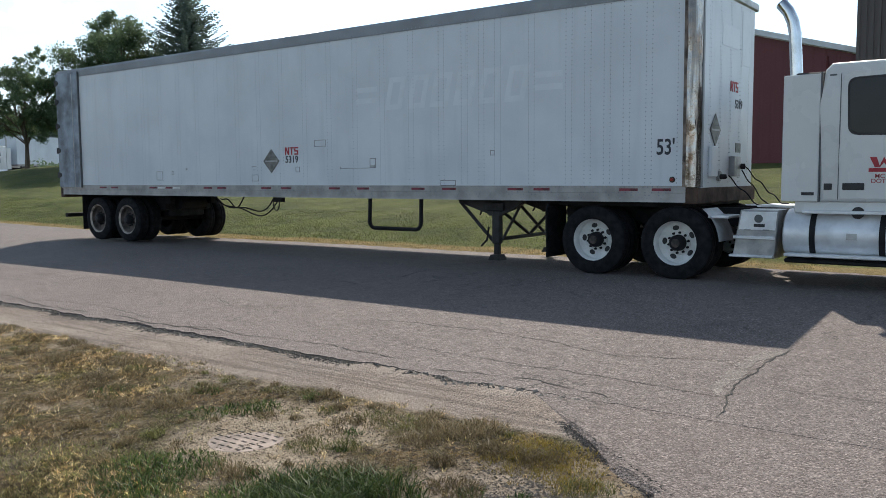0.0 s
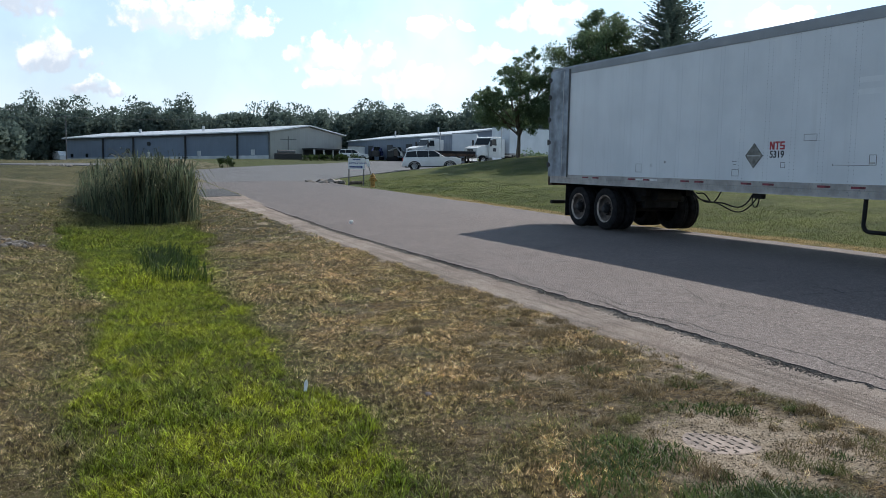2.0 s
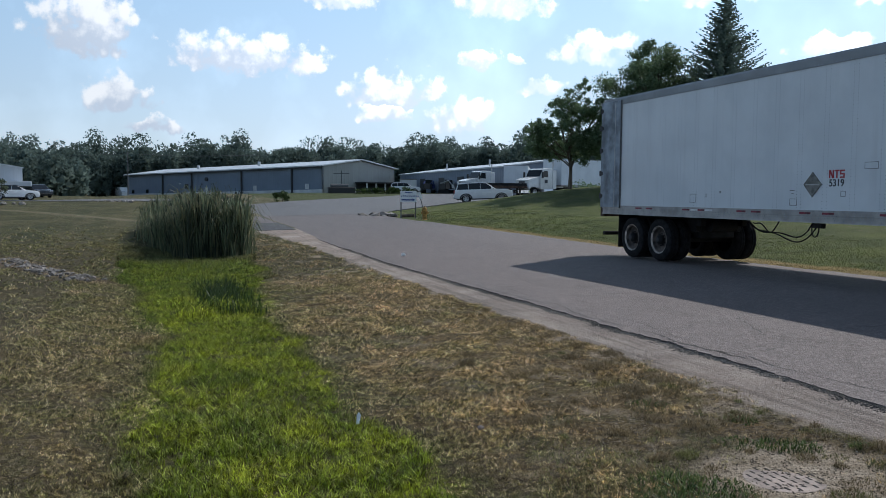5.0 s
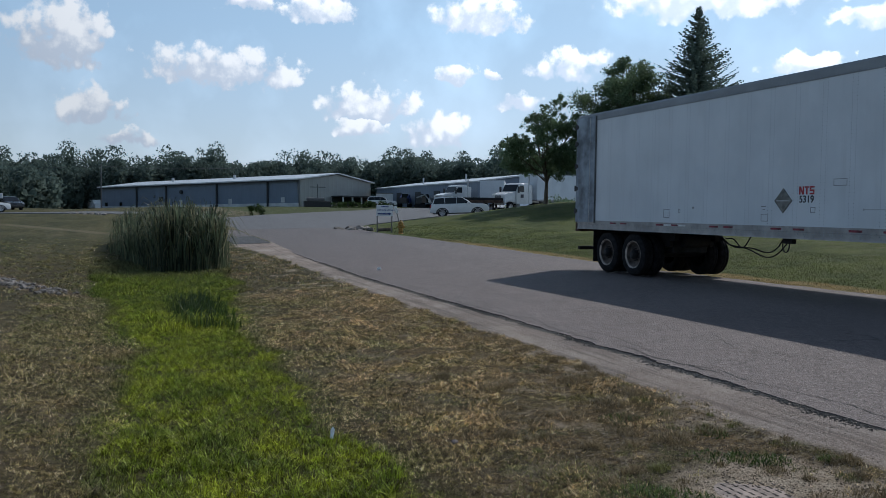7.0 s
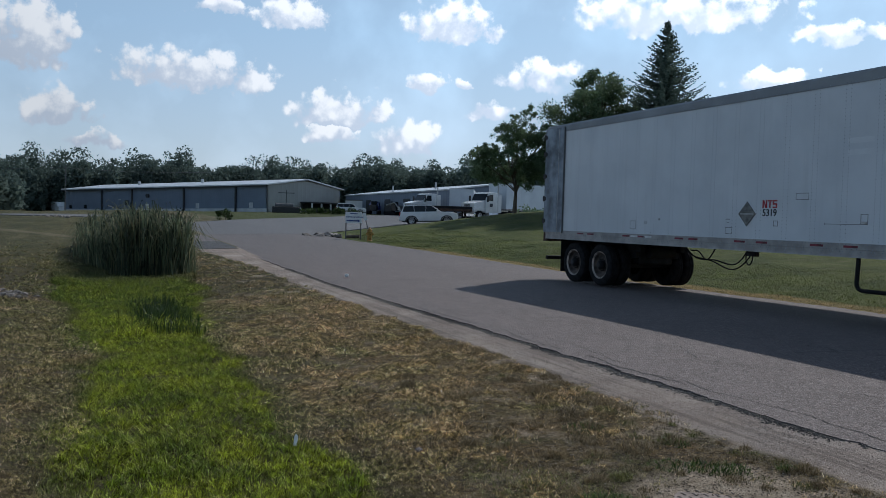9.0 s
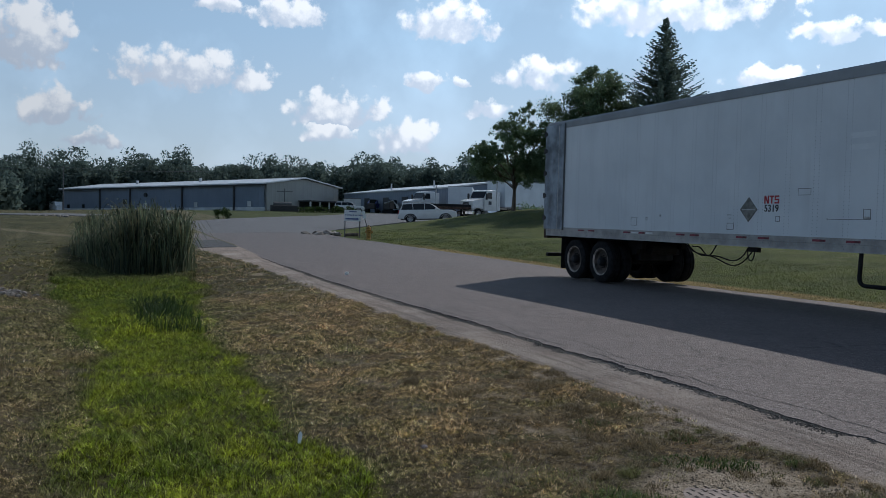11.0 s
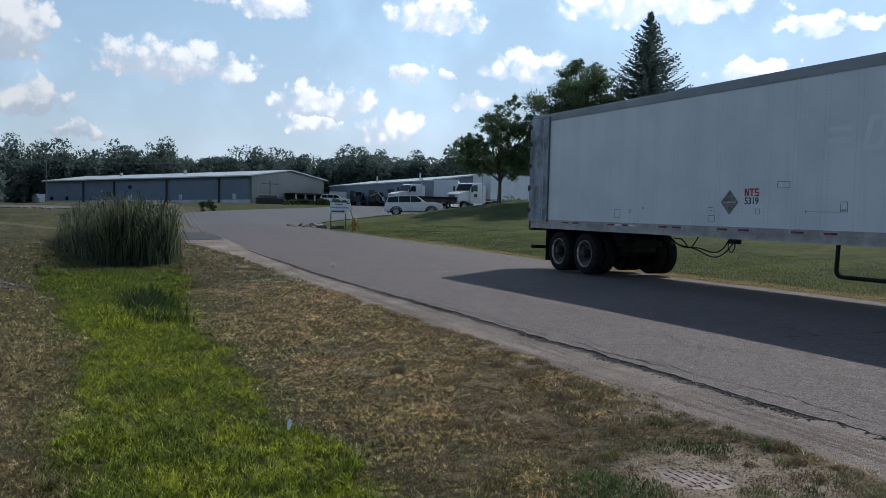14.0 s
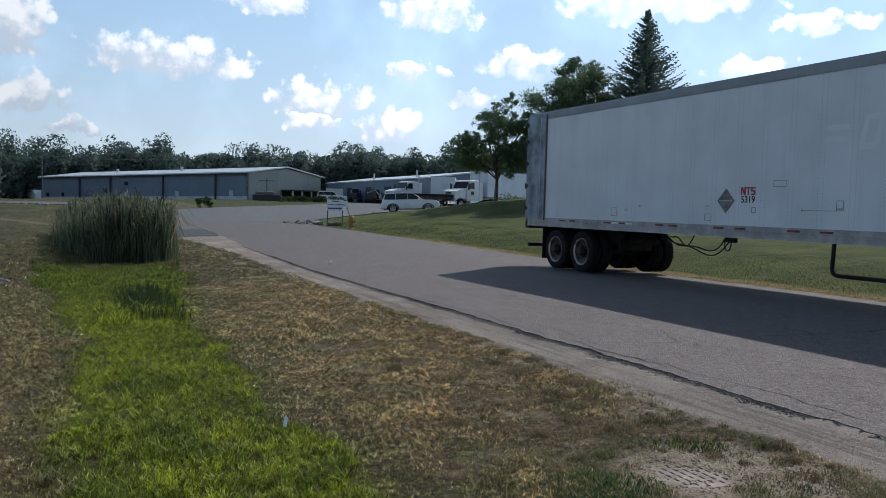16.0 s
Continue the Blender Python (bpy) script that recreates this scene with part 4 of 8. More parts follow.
# lighter paved yard and side street beyond the junction
lx = axis_steps([(-85, 1.0), (-30.0, 1.0)])
warped_strip("yard", lx, lambda x: np.interp(x, [-85, -73.5, -69.5, -64.5, -56, -50, -45.5, -42.5, -38, -32, -30], [20, 14, 11, 6.9, 1.0, -2.4, -5.3, -6.2, -6.4, -5.8, -5.7]), lambda x: np.interp(x, [-85, -60, -47, -40, -36, -33, -30], [40, 40, 30, 14.5, 9, 3.2, 1.4]),
             40, lambda x, y: np.where(y < 3.0, road_z(x, y) + 0.003 + 0.009 * ss(-31, -36, x), np.maximum(land(x, y), road_z(x, y)) + 0.05), MT["lot"], "pale worn paved yard at the junction", 0.2, "yard")
warped_strip("pavement", axis_steps([(-22.0, 0.6), (-16.4, 0.6)]), lambda x: -7.3 - 0.6 * ss(-18, -22, x), lambda x: -5.7 + 0 * x, 8,
             lambda x, y: np.maximum(road_z(x, np.full_like(y, -5.7)), land(x, y)) + 0.015, MT["patch"], "dark asphalt patch at a side entrance", 0.3, "pavement")
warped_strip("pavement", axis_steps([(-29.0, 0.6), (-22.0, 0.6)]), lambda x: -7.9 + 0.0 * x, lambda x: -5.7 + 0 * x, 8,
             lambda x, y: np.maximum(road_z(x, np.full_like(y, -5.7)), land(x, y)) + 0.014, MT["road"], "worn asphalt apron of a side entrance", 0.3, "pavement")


def crack_line(points, width, seed, name="road_crack", material=None, zf=road_z):
    """A wandering crack laid in the road's surface."""
    rnd = random.Random(seed)
    pts = []
    for (ax, ay), (bx, by) in zip(points, points[1:]):
        n = max(3, int(math.hypot(bx - ax, by - ay) / 0.07))
        for i in range(n):
            t = i / n
            pts.append((ax + (bx - ax) * t, ay + (by - ay) * t))
    pts.append(points[-1])
    p = np.array(pts)
    wander = np.cumsum(np.array([[rnd.uniform(-1, 1), rnd.uniform(-1, 1)] for _ in pts]), 0) * 0.019
    ramp = np.linspace(0, 1, len(p))[:, None]
    wander = wander - wander[-1] * ramp
    p = p + wander + np.array([[rnd.uniform(-1, 1), rnd.uniform(-1, 1)] for _ in pts]) * 0.013
    d = np.gradient(p, axis=0)
    nrm = np.stack([-d[:, 1], d[:, 0]], -1) / np.maximum(np.hypot(d[:, 0], d[:, 1]), 1e-6)[:, None]
    w = np.array([width * rnd.uniform(0.35, 1.3) for _ in pts])[:, None] * np.clip(np.minimum(ramp, 1 - ramp) * 12, 0.15, 1)
    a, b = p + nrm * w / 2, p - nrm * w / 2
    allp = np.concatenate([a, b])
    v = np.concatenate([allp, (zf(allp[:, 0], allp[:, 1]) + 0.004)[:, None]], 1)
    n = len(p)
    i = np.arange(n - 1)
    ob = from_arrays(name, v, np.stack([i, i + 1, i + 1 + n, i + n], -1), material or MT["crack"])
    return tagged(ob, "narrow dark crack in the road asphalt", "crack", "road cracks", "structure")


def yard_z(x, y):
    return road_z(x, y) + 0.016


crack_line([(-33.5, -2.6), (-36.0, -0.6), (-37.5, 2.0)], 0.05, 31, zf=yard_z)
crack_line([(-38.0, -4.2), (-42.0, -1.8), (-45.5, 1.2)], 0.16, 32, "tar_streak", MT["tar"], yard_z)
crack_line([(-44.5, -3.0), (-48.5, -0.2)], 0.2, 33, "tar_streak", MT["tar"], yard_z)
# narrow lane that leads south from the junction
sheet("lane", axis_steps([(-66, 2.0), (-57, 2.0)]), axis_steps([(-60, 1.0), (-5.5, 1.0)]), lambda x, y: land(x, y) + 0.06, MT["lot"], "pale lane past the office building", "road", 0.25)
crack_line([(18.25, -3.62), (18.13, -4.09), (18.14, -4.7), (18.2, -5.2)], 0.15, 21, "crack_seal", MT["seal"], lambda x, y: road_z(x, y) - 0.002)
crack_line([(18.32, -3.56), (18.23, -4.09), (18.27, -4.91), (18.36, -5.67)], 0.021, 1)
crack_line([(18.23, -4.09), (16.99, -4.45), (15.31, -4.18), (13.8, -4.31)], 0.0098, 2)
crack_line([(11.38, -5.57), (11.95, -4.45), (13, -4)], 0.0098, 3)
crack_line([(11.95, -4.45), (10.7, -3.91)], 0.0084, 4)
crack_line([(18.27, -4.91), (20.53, -4.54), (23.22, -4.72)], 0.0084, 5)
crack_line([(15.09, -5.05), (16.71, -5.19), (18.29, -5.24)], 0.0084, 8)
crack_line([(11.99, -3.3), (12.38, -1.83), (12.31, -0.87)], 0.021, 9)
crack_line([(14.22, -1.83), (14.49, -1.14), (14.57, -0.44)], 0.021, 10)
crack_line([(19.35, -4.18), (20.83, -3.65), (22.63, -3.91)], 0.0084, 11)
crack_line([(1.24, -4.45), (3.44, -4.09), (5.56, -4.63), (7.9, -4.72)], 0.0098, 12)
crack_line([(-7.6, -4.09), (-3.71, -3.82), (-3.11, -5.09)], 0.0098, 13)
crack_line([(-15, -2.97), (-10.22, -2.8), (-6.83, -3.05)], 0.0112, 14)
# broken run of cracks along the road's edge
for k, (xa, xb, yo) in enumerate(((-14, -9.5, -5.4), (-8.0, -3.5, -5.5), (-2.6, 0.8, -5.42), (1.6, 4.0, -5.5), (4.3, 7.2, -5.36), (7.6, 9.1, -5.52), (9.0, 11.8, -5.4), (12.3, 13.4, -5.52), (13.2, 15.6, -5.45), (15.9, 17.6, -5.56))):
    crack_line([(xa, yo - 0.08), ((xa + xb) / 2, yo + 0.07), (xb, yo - 0.05)], 0.012, 40 + k)


for k, (xa, xb, yo) in enumerate(((5.2, 8.4, -5.62), (8.9, 10.6, -5.66), (10.9, 13.0, -5.6))):
    crack_line([(xa, yo + 0.03), ((xa + xb) / 2, yo - 0.04), (xb, yo + 0.05)], 0.02, 70 + k)


def crumbs(name, n, spots, size, label, material):
    """Loose broken bits of asphalt and stone, a few faces each."""
    rg = np.random.default_rng(len(name) + n)
    x, y, z = spots(rg, n)
    base = np.array([(1, 0, -0.3), (-0.5, 0.87, -0.3), (-0.5, -0.87, -0.3), (0.1, 0.1, 0.32)])
    s = (rg.uniform(*size, n) * rg.uniform(0.5, 1.2, n))[:, None, None]
    a = rg.uniform(0, 6.283, n)
    ca, sa = np.cos(a)[:, None], np.sin(a)[:, None]
    v = np.repeat(base[None], n, 0) * (1 + rg.uniform(-0.35, 0.35, (n, 4, 3)))
    v = np.stack([v[:, :, 0] * ca - v[:, :, 1] * sa, v[:, :, 0] * sa + v[:, :, 1] * ca, v[:, :, 2]], -1) * s
    v += np.stack([x, y, z], -1)[:, None, :]
    f = np.array([(0, 1, 3), (1, 2, 3), (2, 0, 3), (0, 2, 1)])
    f = (f[None] + 4 * np.arange(n)[:, None, None]).reshape(-1, 3)
    tagged(from_arrays(name, v.reshape(-1, 3), f, material), label, "gravel", kind="stuff")


def vwave(x):
    return 0.5 + 0.3 * np.sin(x * 1.7) + 0.2 * np.sin(x * 4.3 + 1)


def lip_spots(rg, n):
    y = -6.3 - 2.2 * rg.random(n) ** 0.8
    x = drive_west(y) + rg.normal(-0.065, 0.034, n)
    return x, y, np.maximum(land(x, y), np.where(x > drive_west(y), drive_z(x, y), -1.0)) + 0.003


def edge_spots(rg, n):
    x = rg.uniform(-6, 15.2, n)
    y = ROAD_S + ragged(x) - np.abs(rg.normal(0, 0.04 + 0.03 * vwave(x), n)) - 0.004
    return x, y, land(x, y) + 0.004


def chunk_spots(rg, n):
    x = np.repeat(rg.uniform(2, 17.3, n // 6), 6) + rg.normal(0, 0.12, n)
    y = ROAD_S + ragged(x) - np.abs(rg.normal(0, 0.05, n))
    return x, y, land(x, y) + 0.006


def shoulder_spots(rg, n):
    x = rg.uniform(-4, 18.0, n)
    y = rg.uniform(-6.85, -5.8, n)
    return x, y, land(x, y) + 0.003


crumbs("edge_rubble", 14000, edge_spots, (0.004, 0.022), "broken asphalt crumbs along the road edge", MT["crumb"])
crumbs("edge_chunks", 900, chunk_spots, (0.012, 0.045), "flat broken pieces of asphalt at the road edge", MT["crumb"])
crumbs("shoulder_gravel", 15000, shoulder_spots, (0.002, 0.010), "loose gravel on the dirt shoulder", MT["gravel"])
crumbs("driveway_rubble", 6000, lip_spots, (0.003, 0.015), "dark broken asphalt crumbs along the driveway edge", MT["rubble"])

def patch_spots(rg, n):
    x, y = 17.95 + rg.normal(0, 0.28, n), -7.45 + rg.normal(0, 0.22, n)
    x = np.minimum(x, drive_west(y) - 0.08)
    return x, y, land(x, y) + 0.004


def soil_spots(rg, n):
    x, y = rg.uniform(14.2, 18.2, n), -6.7 - 2.0 * rg.random(n) ** 1.4
    x = np.minimum(x, drive_west(y) - 0.1 - 0.4 * rg.random(n))
    return x, y, land(x, y) + 0.003


crumbs("soil_crumbs", 9000, soil_spots, (0.003, 0.013), "small clods and stones on bare soil", MT["clod"])
crumbs("gravel_patch", 2200, patch_spots, (0.004, 0.016), "loose pale gravel beside the driveway", MT["gravel"])

# ---- wheels ----
def wheel_parts(root, m, dual, hub, rim_mat, rim_label, gap=0.33):
    """A tyre pair on the near side: outer wheel with dished rim; y grows inwards. Parts: wheel > tyre, rim, hub."""
    tyre_prof = [(0.31, 0.02), (0.345, 0.0), (0.44, 0.0), (0.485, 0.012), (0.505, 0.03), (0.51, 0.06), (0.498, 0.075), (0.498, 0.085), (0.51, 0.09), (0.51, 0.14),
                 (0.498, 0.145), (0.498, 0.155), (0.51, 0.16), (0.51, 0.215), (0.485, 0.26), (0.44, 0.28), (0.345, 0.28), (0.31, 0.26)]
    out = []
    for i in range(2 if dual else 1):
        w = thing("wheel", "", "", m @ pose(0, i * gap, 0))
        w.parent = root
        part("tyre", lathe(tyre_prof, 44), MT["rubber"], w, "black truck tyre", True)
        if i == 0:
            dish = [(0.31, 0.03), (0.335, 0.014), (0.318, 0.026), (0.30, 0.05), (0.285, 0.16), (0.24, 0.185), (0.17, 0.19), (0.165, 0.175), (0.12, 0.172), (0.02, 0.172)] if not hub else \
                   [(0.31, 0.02), (0.335, 0.012), (0.318, 0.022), (0.30, 0.04), (0.28, 0.1), (0.24, 0.11), (0.19, 0.112), (0.16, 0.1), (0.10, 0.1), (0.02, 0.1)]
            part("rim", lathe(dish, 40), rim_mat, w, rim_label, True)
            if rim_mat is MT["wheelr"]:
                part("rim_lip", lathe([(0.3, 0.03), (0.322, 0.008), (0.336, 0.002), (0.34, 0.012), (0.325, 0.022)], 40), MT["lip"], w, "worn pale rim lip", True)
            face = 0.172 if not hub else 0.1
            cap = lathe([(0.115, face), (0.11, face - 0.09), (0.085, face - 0.12), (0.07, face - 0.13), (0.02, face - 0.13)], 24)
            part("hub_cap", cap, MT["black"], w, "dark greasy hub cap", True)
            part("hub_plate", lathe([(0.062, face - 0.13), (0.058, face - 0.142), (0.03, face - 0.15), (0.02, face - 0.15)], 20), MT["steel"] if hub else MT["wheelr"], w, "rusty hub end plate", True)
            for k in range(10):
                a = 2 * math.pi * k / 10 + 0.2
                p = Vector((0.143 * math.cos(a), face + 0.004, 0.143 * math.sin(a)))
                part("wheel_nut", C(p, p - Vector((0, 0.04, 0)), 0.02, 0.016, 6), MT["black"], w)
            if not hub:
                for k in range(5):
                    a = 2 * math.pi * k / 5 + 0.55
                    hole = bmesh.new()
                    bmesh.ops.create_cone(hole, cap_ends=True, segments=14, radius1=0.04, radius2=0.036, depth=0.012,
                                          matrix=Matrix.Translation((0.213 * math.cos(a), 0.184, 0.213 * math.sin(a))) @ Matrix.Rotation(-a, 4, "Y") @ Matrix.Diagonal((0.9, 1, 1.25, 1)) @ Matrix.Rotation(radians(90), 4, "X"))
                    part("hand_hole", hole, MT["plastic"], w)
        out.append(w)
    return out


def mirror_set(root, x, ynear, yfar, dual, hub, rim_mat, rim_label, z=0.5):
    first = wheel_parts(root, pose(x, ynear, z), dual, hub, rim_mat, rim_label)
    for w in first:
        y = w.matrix_basis.translation.y
        copy_thing(w, pose(x, ynear + yfar - y, z, 0, 0, 180))


# ---- semi trailer ----
TR = thing("semi_trailer", "white dented box semi trailer with open rear door folded back", "trailer")
W = 2.6
# side sheets, each lapping the next
n_panels = 13
x0, x1 = 0.1, 15.98
step = (x1 - x0) / n_panels
for side in (0, 1):
    yo = 0.0 if side == 0 else W
    sgn = -1 if side == 0 else 1
    first = None
    for i in range(n_panels):
        a, b = i * step + x0, (i + 1) * step + x0 + (0.02 if i < n_panels - 1 else 0)
        lift = 0.0015 * (i % 2)
        p = part("side_panel", B((a, yo + sgn * lift, 1.29), (b, yo - sgn * 0.028, 3.93)), MT["side"], TR)
part("top_rail", prism([(0.0, 3.90), (0.006, 4.06), (0.03, 4.10), (0.12, 4.105), (0.12, 3.90)], 0.06, 16.0, "yz", 0.0), MT["toprail"], TR, "dull grey top rail").location = (0, -0.012, 0)
part("top_rail", prism([(W, 3.90), (W - 0.006, 4.06), (W - 0.03, 4.10), (W - 0.12, 4.105), (W - 0.12, 3.90)], 0.06, 16.0, "yz"), MT["toprail"], TR, "dull grey top rail").location = (0, 0.012, 0)
part("roof_sheet", prism([(0.1, 4.09), (W / 2, 4.125), (W - 0.1, 4.09), (W - 0.1, 4.06), (0.1, 4.06)], 0.1, 16.05, "yz"), MT["roofm"], TR)
rail_prof = [(-0.012, 1.30), (-0.014, 1.20), (-0.006, 1.195), (-0.010, 1.10), (-0.016, 1.07), (0.05, 1.07), (0.05, 1.30)]
part("bottom_rail", prism(rail_prof, 0.08, 16.0, "yz"), MT["rail"], TR, "scuffed metal bottom rail")
part("bottom_rail", prism([(W - y, z) for y, z in rail_prof], 0.08, 16.0, "yz"), MT["rail"], TR, "scuffed metal bottom rail")
part("floor", B((0.08, 0.06, 1.14), (16.05, W - 0.06, 1.24)), MT["black"], TR)
beam = None
for i in range(40):
    x = 0.5 + i * 0.4
    if beam is None:
        beam = part("cross_member", B((-0.03, 0.06, 1.075), (0.03, W - 0.06, 1.138)), MT["black"], TR, m=pose(x, 0, 0))
    else:
        again(beam, pose(x, 0, 0))

# rivets, one small head each, in pairs of upright rows and along the rails
def rivet_mesh(points, ny=-1.0, r=0.0085):
    base = np.array([(-1, 0, 0), (0, 0, -1), (1, 0, 0), (0, 0, 1), (0, 0.55 * ny, 0)], float) * r
    pts = np.array(points, float)
    v = (pts[:, None, :] + base[None]).reshape(-1, 3)
    f = np.array([(0, 1, 4), (1, 2, 4), (2, 3, 4), (3, 0, 4)])
    f = (f[None] + 5 * np.arange(len(pts))[:, None, None]).reshape(-1, 3)
    return v, f


rows_x = []
x = 1.55
while x < 12.2:
    rows_x += [x, x + 0.105]
    x += 0.64
rows_x += [12.25, 12.37, 12.59, 12.69, 12.89, 13.0, 13.51, 13.61, 14.15, 14.25, 14.46, 14.56, 14.77, 14.87, 15.07, 15.17, 15.41, 15.5, 15.87]
pts = [(x, -0.0025, z) for x in rows_x for z in np.arange(1.34, 3.9, 0.062)]
v, f = rivet_mesh(pts, r=0.0095)
tagged(from_arrays("wall_rivets", v, f, MT["rivet"], TR), "upright rows of small rivets", kind="stuff")
pts = [(x, -0.015, 1.283) for x in np.arange(0.2, 15.95, 0.07)]
pts += [(x + dx, -0.013, z) for x in np.arange(0.25, 15.8, 0.205) for dx, z in ((0, 1.165), (0.03, 1.12), (0.06, 1.165))]
pts += [(x, -0.014, 1.205) for x in np.arange(0.22, 15.9, 0.1)]
pts += [(x, -0.02, 3.925) for x in np.arange(0.2, 15.95, 0.085)]
v, f = rivet_mesh(pts, r=0.0125)
tagged(from_arrays("rail_rivets", v, f, MT["rivet"], TR), "rows of rail rivets", kind="stuff")

# red and white reflective tape on the bottom rail
tape = {"red": None, "white": None}
for x, kind in [(1.86, "red"), (2.33, "red"), (3.84, "red"), (4.16, "white"), (4.42, "red"), (4.66, "white"), (5.75, "red"), (6.2, "red"), (7.55, "red"), (8.12, "red"),
                (9.4, "red"), (10.1, "red"), (11.35, "red"), (12.0, "red"), (13.28, "red"), (13.75, "red"), (15.17, "red"), (15.66, "red")]:
    if tape[kind] is None:
        tape[kind] = part("reflector_tape", B((-0.14, -0.0165, 1.226), (0.14, -0.012, 1.264)), MT[kind], TR, "%s reflective tape" % kind, m=pose(x, 0, 0))
    else:
        again(tape[kind], pose(x, 0, 0))

# front: dented bright corner, front wall, sill
corner = []
for k in range(9):
    a = math.pi / 2 * k / 8
    corner.append((15.98 + 0.17 * math.sin(a), 0.17 - 0.17 * math.cos(a)))
bm = bmesh.new()
rnd = random.Random(5)
grid = []
for j in range(60):
    z = 1.28 + 2.8 * j / 59
    row = []
    for k, (cx, cy) in enumerate(corner):
        a = math.pi / 2 * k / 8
        dent = 0.012 * noise.noise(Vector((k * 0.35, z * 3.0, 1.0))) + 0.006 * noise.noise(Vector((k * 0.8, z * 11.0, 4.0)))
        row.append(bm.verts.new((cx + dent * math.sin(a), cy - dent * math.cos(a) - 0.006, z)))
    grid.append(row)
for r0, r1 in zip(grid, grid[1:]):
    for k in range(8):
        bm.faces.new((r0[k], r0[k + 1], r1[k + 1], r1[k]))
ob = part("corner_post", bm, MT["chrome"], TR, "dented stainless corner skin", True)
far = part("corner_post", prism([(15.98, W), (16.09, W - 0.04), (16.15, W - 0.15), (15.98, W - 0.15)], 1.28, 4.08, "xy"), MT["chrome"], TR, "dented stainless corner skin")
part("corner_trim", B((15.955, -0.016, 1.28), (15.995, 0.02, 4.06)), MT["tarnish"], TR, "tarnished brown riveted edge strip")
part("corner_trim", B((16.135, 0.165, 1.28), (16.162, 0.215, 4.06)), MT["toprail"], TR, "dull riveted edge strip")
part("front_wall", B((16.1, 0.17, 1.24), (16.15, W - 0.15, 4.06)), MT["side"], TR, "white riveted front wall")
part("front_sill", B((15.96, 0.0, 1.05), (16.17, W, 1.27), 0.012), MT["rust"], TR, "scraped dark front sill")
part("front_top_cap", B((15.95, 0.02, 3.99), (16.18, W - 0.02, 4.115), 0.02), MT["dull"], TR)
v, f = rivet_mesh([(0, y, z) for y in (0.42, 0.48, 0.86, 0.92, 1.3, 1.36, 1.76, 1.82, 2.2) for z in np.arange(1.34, 3.95, 0.062)], r=0.006)
v = v[:, [0, 1, 2]]
v2 = v.copy()
idx = np.arange(len(v)) % 5 == 4
v2[idx, 0] += 0.005
v2[:, 0] += 16.152
tagged(from_arrays("front_rivets", v2, f, MT["rivet"], TR), "upright rows of small rivets", kind="stuff")
part("rear_frame", B((0.0, 0.0, 1.05), (0.1, 0.12, 4.1), 0.008), MT["rail"], TR, "metal rear door frame")
part("rear_frame", B((0.0, W - 0.12, 1.05), (0.1, W, 4.1), 0.008), MT["rail"], TR, "metal rear door frame")
part("rear_frame", B((0.0, 0.12, 3.95), (0.1, W - 0.12, 4.1), 0.008), MT["rail"], TR, "metal rear door frame")
part("rear_sill", B((-0.06, 0.0, 1.0), (0.12, W, 1.24), 0.01), MT["rust"], TR, "dark rear sill")
# the open rear door, swung right round against the side
d = part("rear_door", B((0.0, -0.048, 1.25), (0.97, -0.012, 4.02), 0.006), MT["door"], TR, "grey rear door folded back on the side")
for z in (1.55, 2.15, 2.75, 3.35, 3.8):
    part("hinge", prism([(-0.045, z - 0.075), (0.0, z - 0.075), (0.11, z - 0.035), (0.11, z + 0.035), (0.0, z + 0.075), (-0.045, z + 0.075)], -0.066, -0.047, "xz", 0.004), MT["steel"], d, "dark steel hinge")
part("door_seal", B((0.964, -0.05, 1.24), (0.976, -0.004, 4.02)), MT["outline"], d, "dark rubber door seal")
part("lock_rod", C((0.72, -0.05, 1.2), (0.72, -0.05, 3.98), 0.01, n=8), MT["dull"], d)
v, f = rivet_mesh([(x, -0.049, z) for x in (0.06, 0.9) for z in np.arange(1.32, 4.0, 0.1)], r=0.009)
tagged(from_arrays("door_rivets", v, f, MT["rivet"], d), "small rivets", kind="stuff")
# far door, closed
part("rear_door", B((0.02, 1.32, 1.25), (0.07, W - 0.13, 3.94), 0.006), MT["door"], TR, "closed grey rear door leaf")

# small repair patches, plates and marks on the side
def frame_mark(a, b, t=0.008):
    bm = bmesh.new()
    (xa, za), (xb, zb) = a, b
    for p, q in (((xa, zb - t), (xb, zb)), ((xa, za), (xb, za + t)), ((xa, za), (xa + t, zb)), ((xb - t, za), (xb, zb))):
        box(bm, (p[0], -0.0035, p[1]), (q[0], 0.01, q[1]))
    return part("patch_outline", bm, MT["outline"], TR, "dark outline of a riveted patch")


for a, b in (((8.89, 2.02), (9.18, 2.14)), ((10.26, 1.61), (10.4, 1.78)), ((12.81, 1.78), (12.89, 1.86)), ((8.38, 1.55), (8.49, 1.65)), ((7.13, 1.38), (7.32, 1.51)),
             ((4.52, 1.53), (4.59, 1.6)), ((3.97, 1.41), (4.19, 1.6)), ((11.82, 1.3), (12.13, 1.39))):
    frame_mark(a, b)
part("scratch", B((9.54, -0.0035, 1.605), (10.26, 0.01, 1.612)), MT["outline"], TR)
part("scratch", B((9.54, -0.0035, 1.59), (9.55, 0.01, 1.63)), MT["outline"], TR)
part("scratch", B((7.13, -0.0035, 1.66), (7.25, 0.01, 1.672)), MT["outline"], TR)
part("scratch", B((7.17, -0.0035, 1.6), (7.23, 0.01, 1.61)), MT["outline"], TR)
part("scratch", B((5.02, -0.0035, 1.62), (5.06, 0.01, 1.66)), MT["outline"], TR)
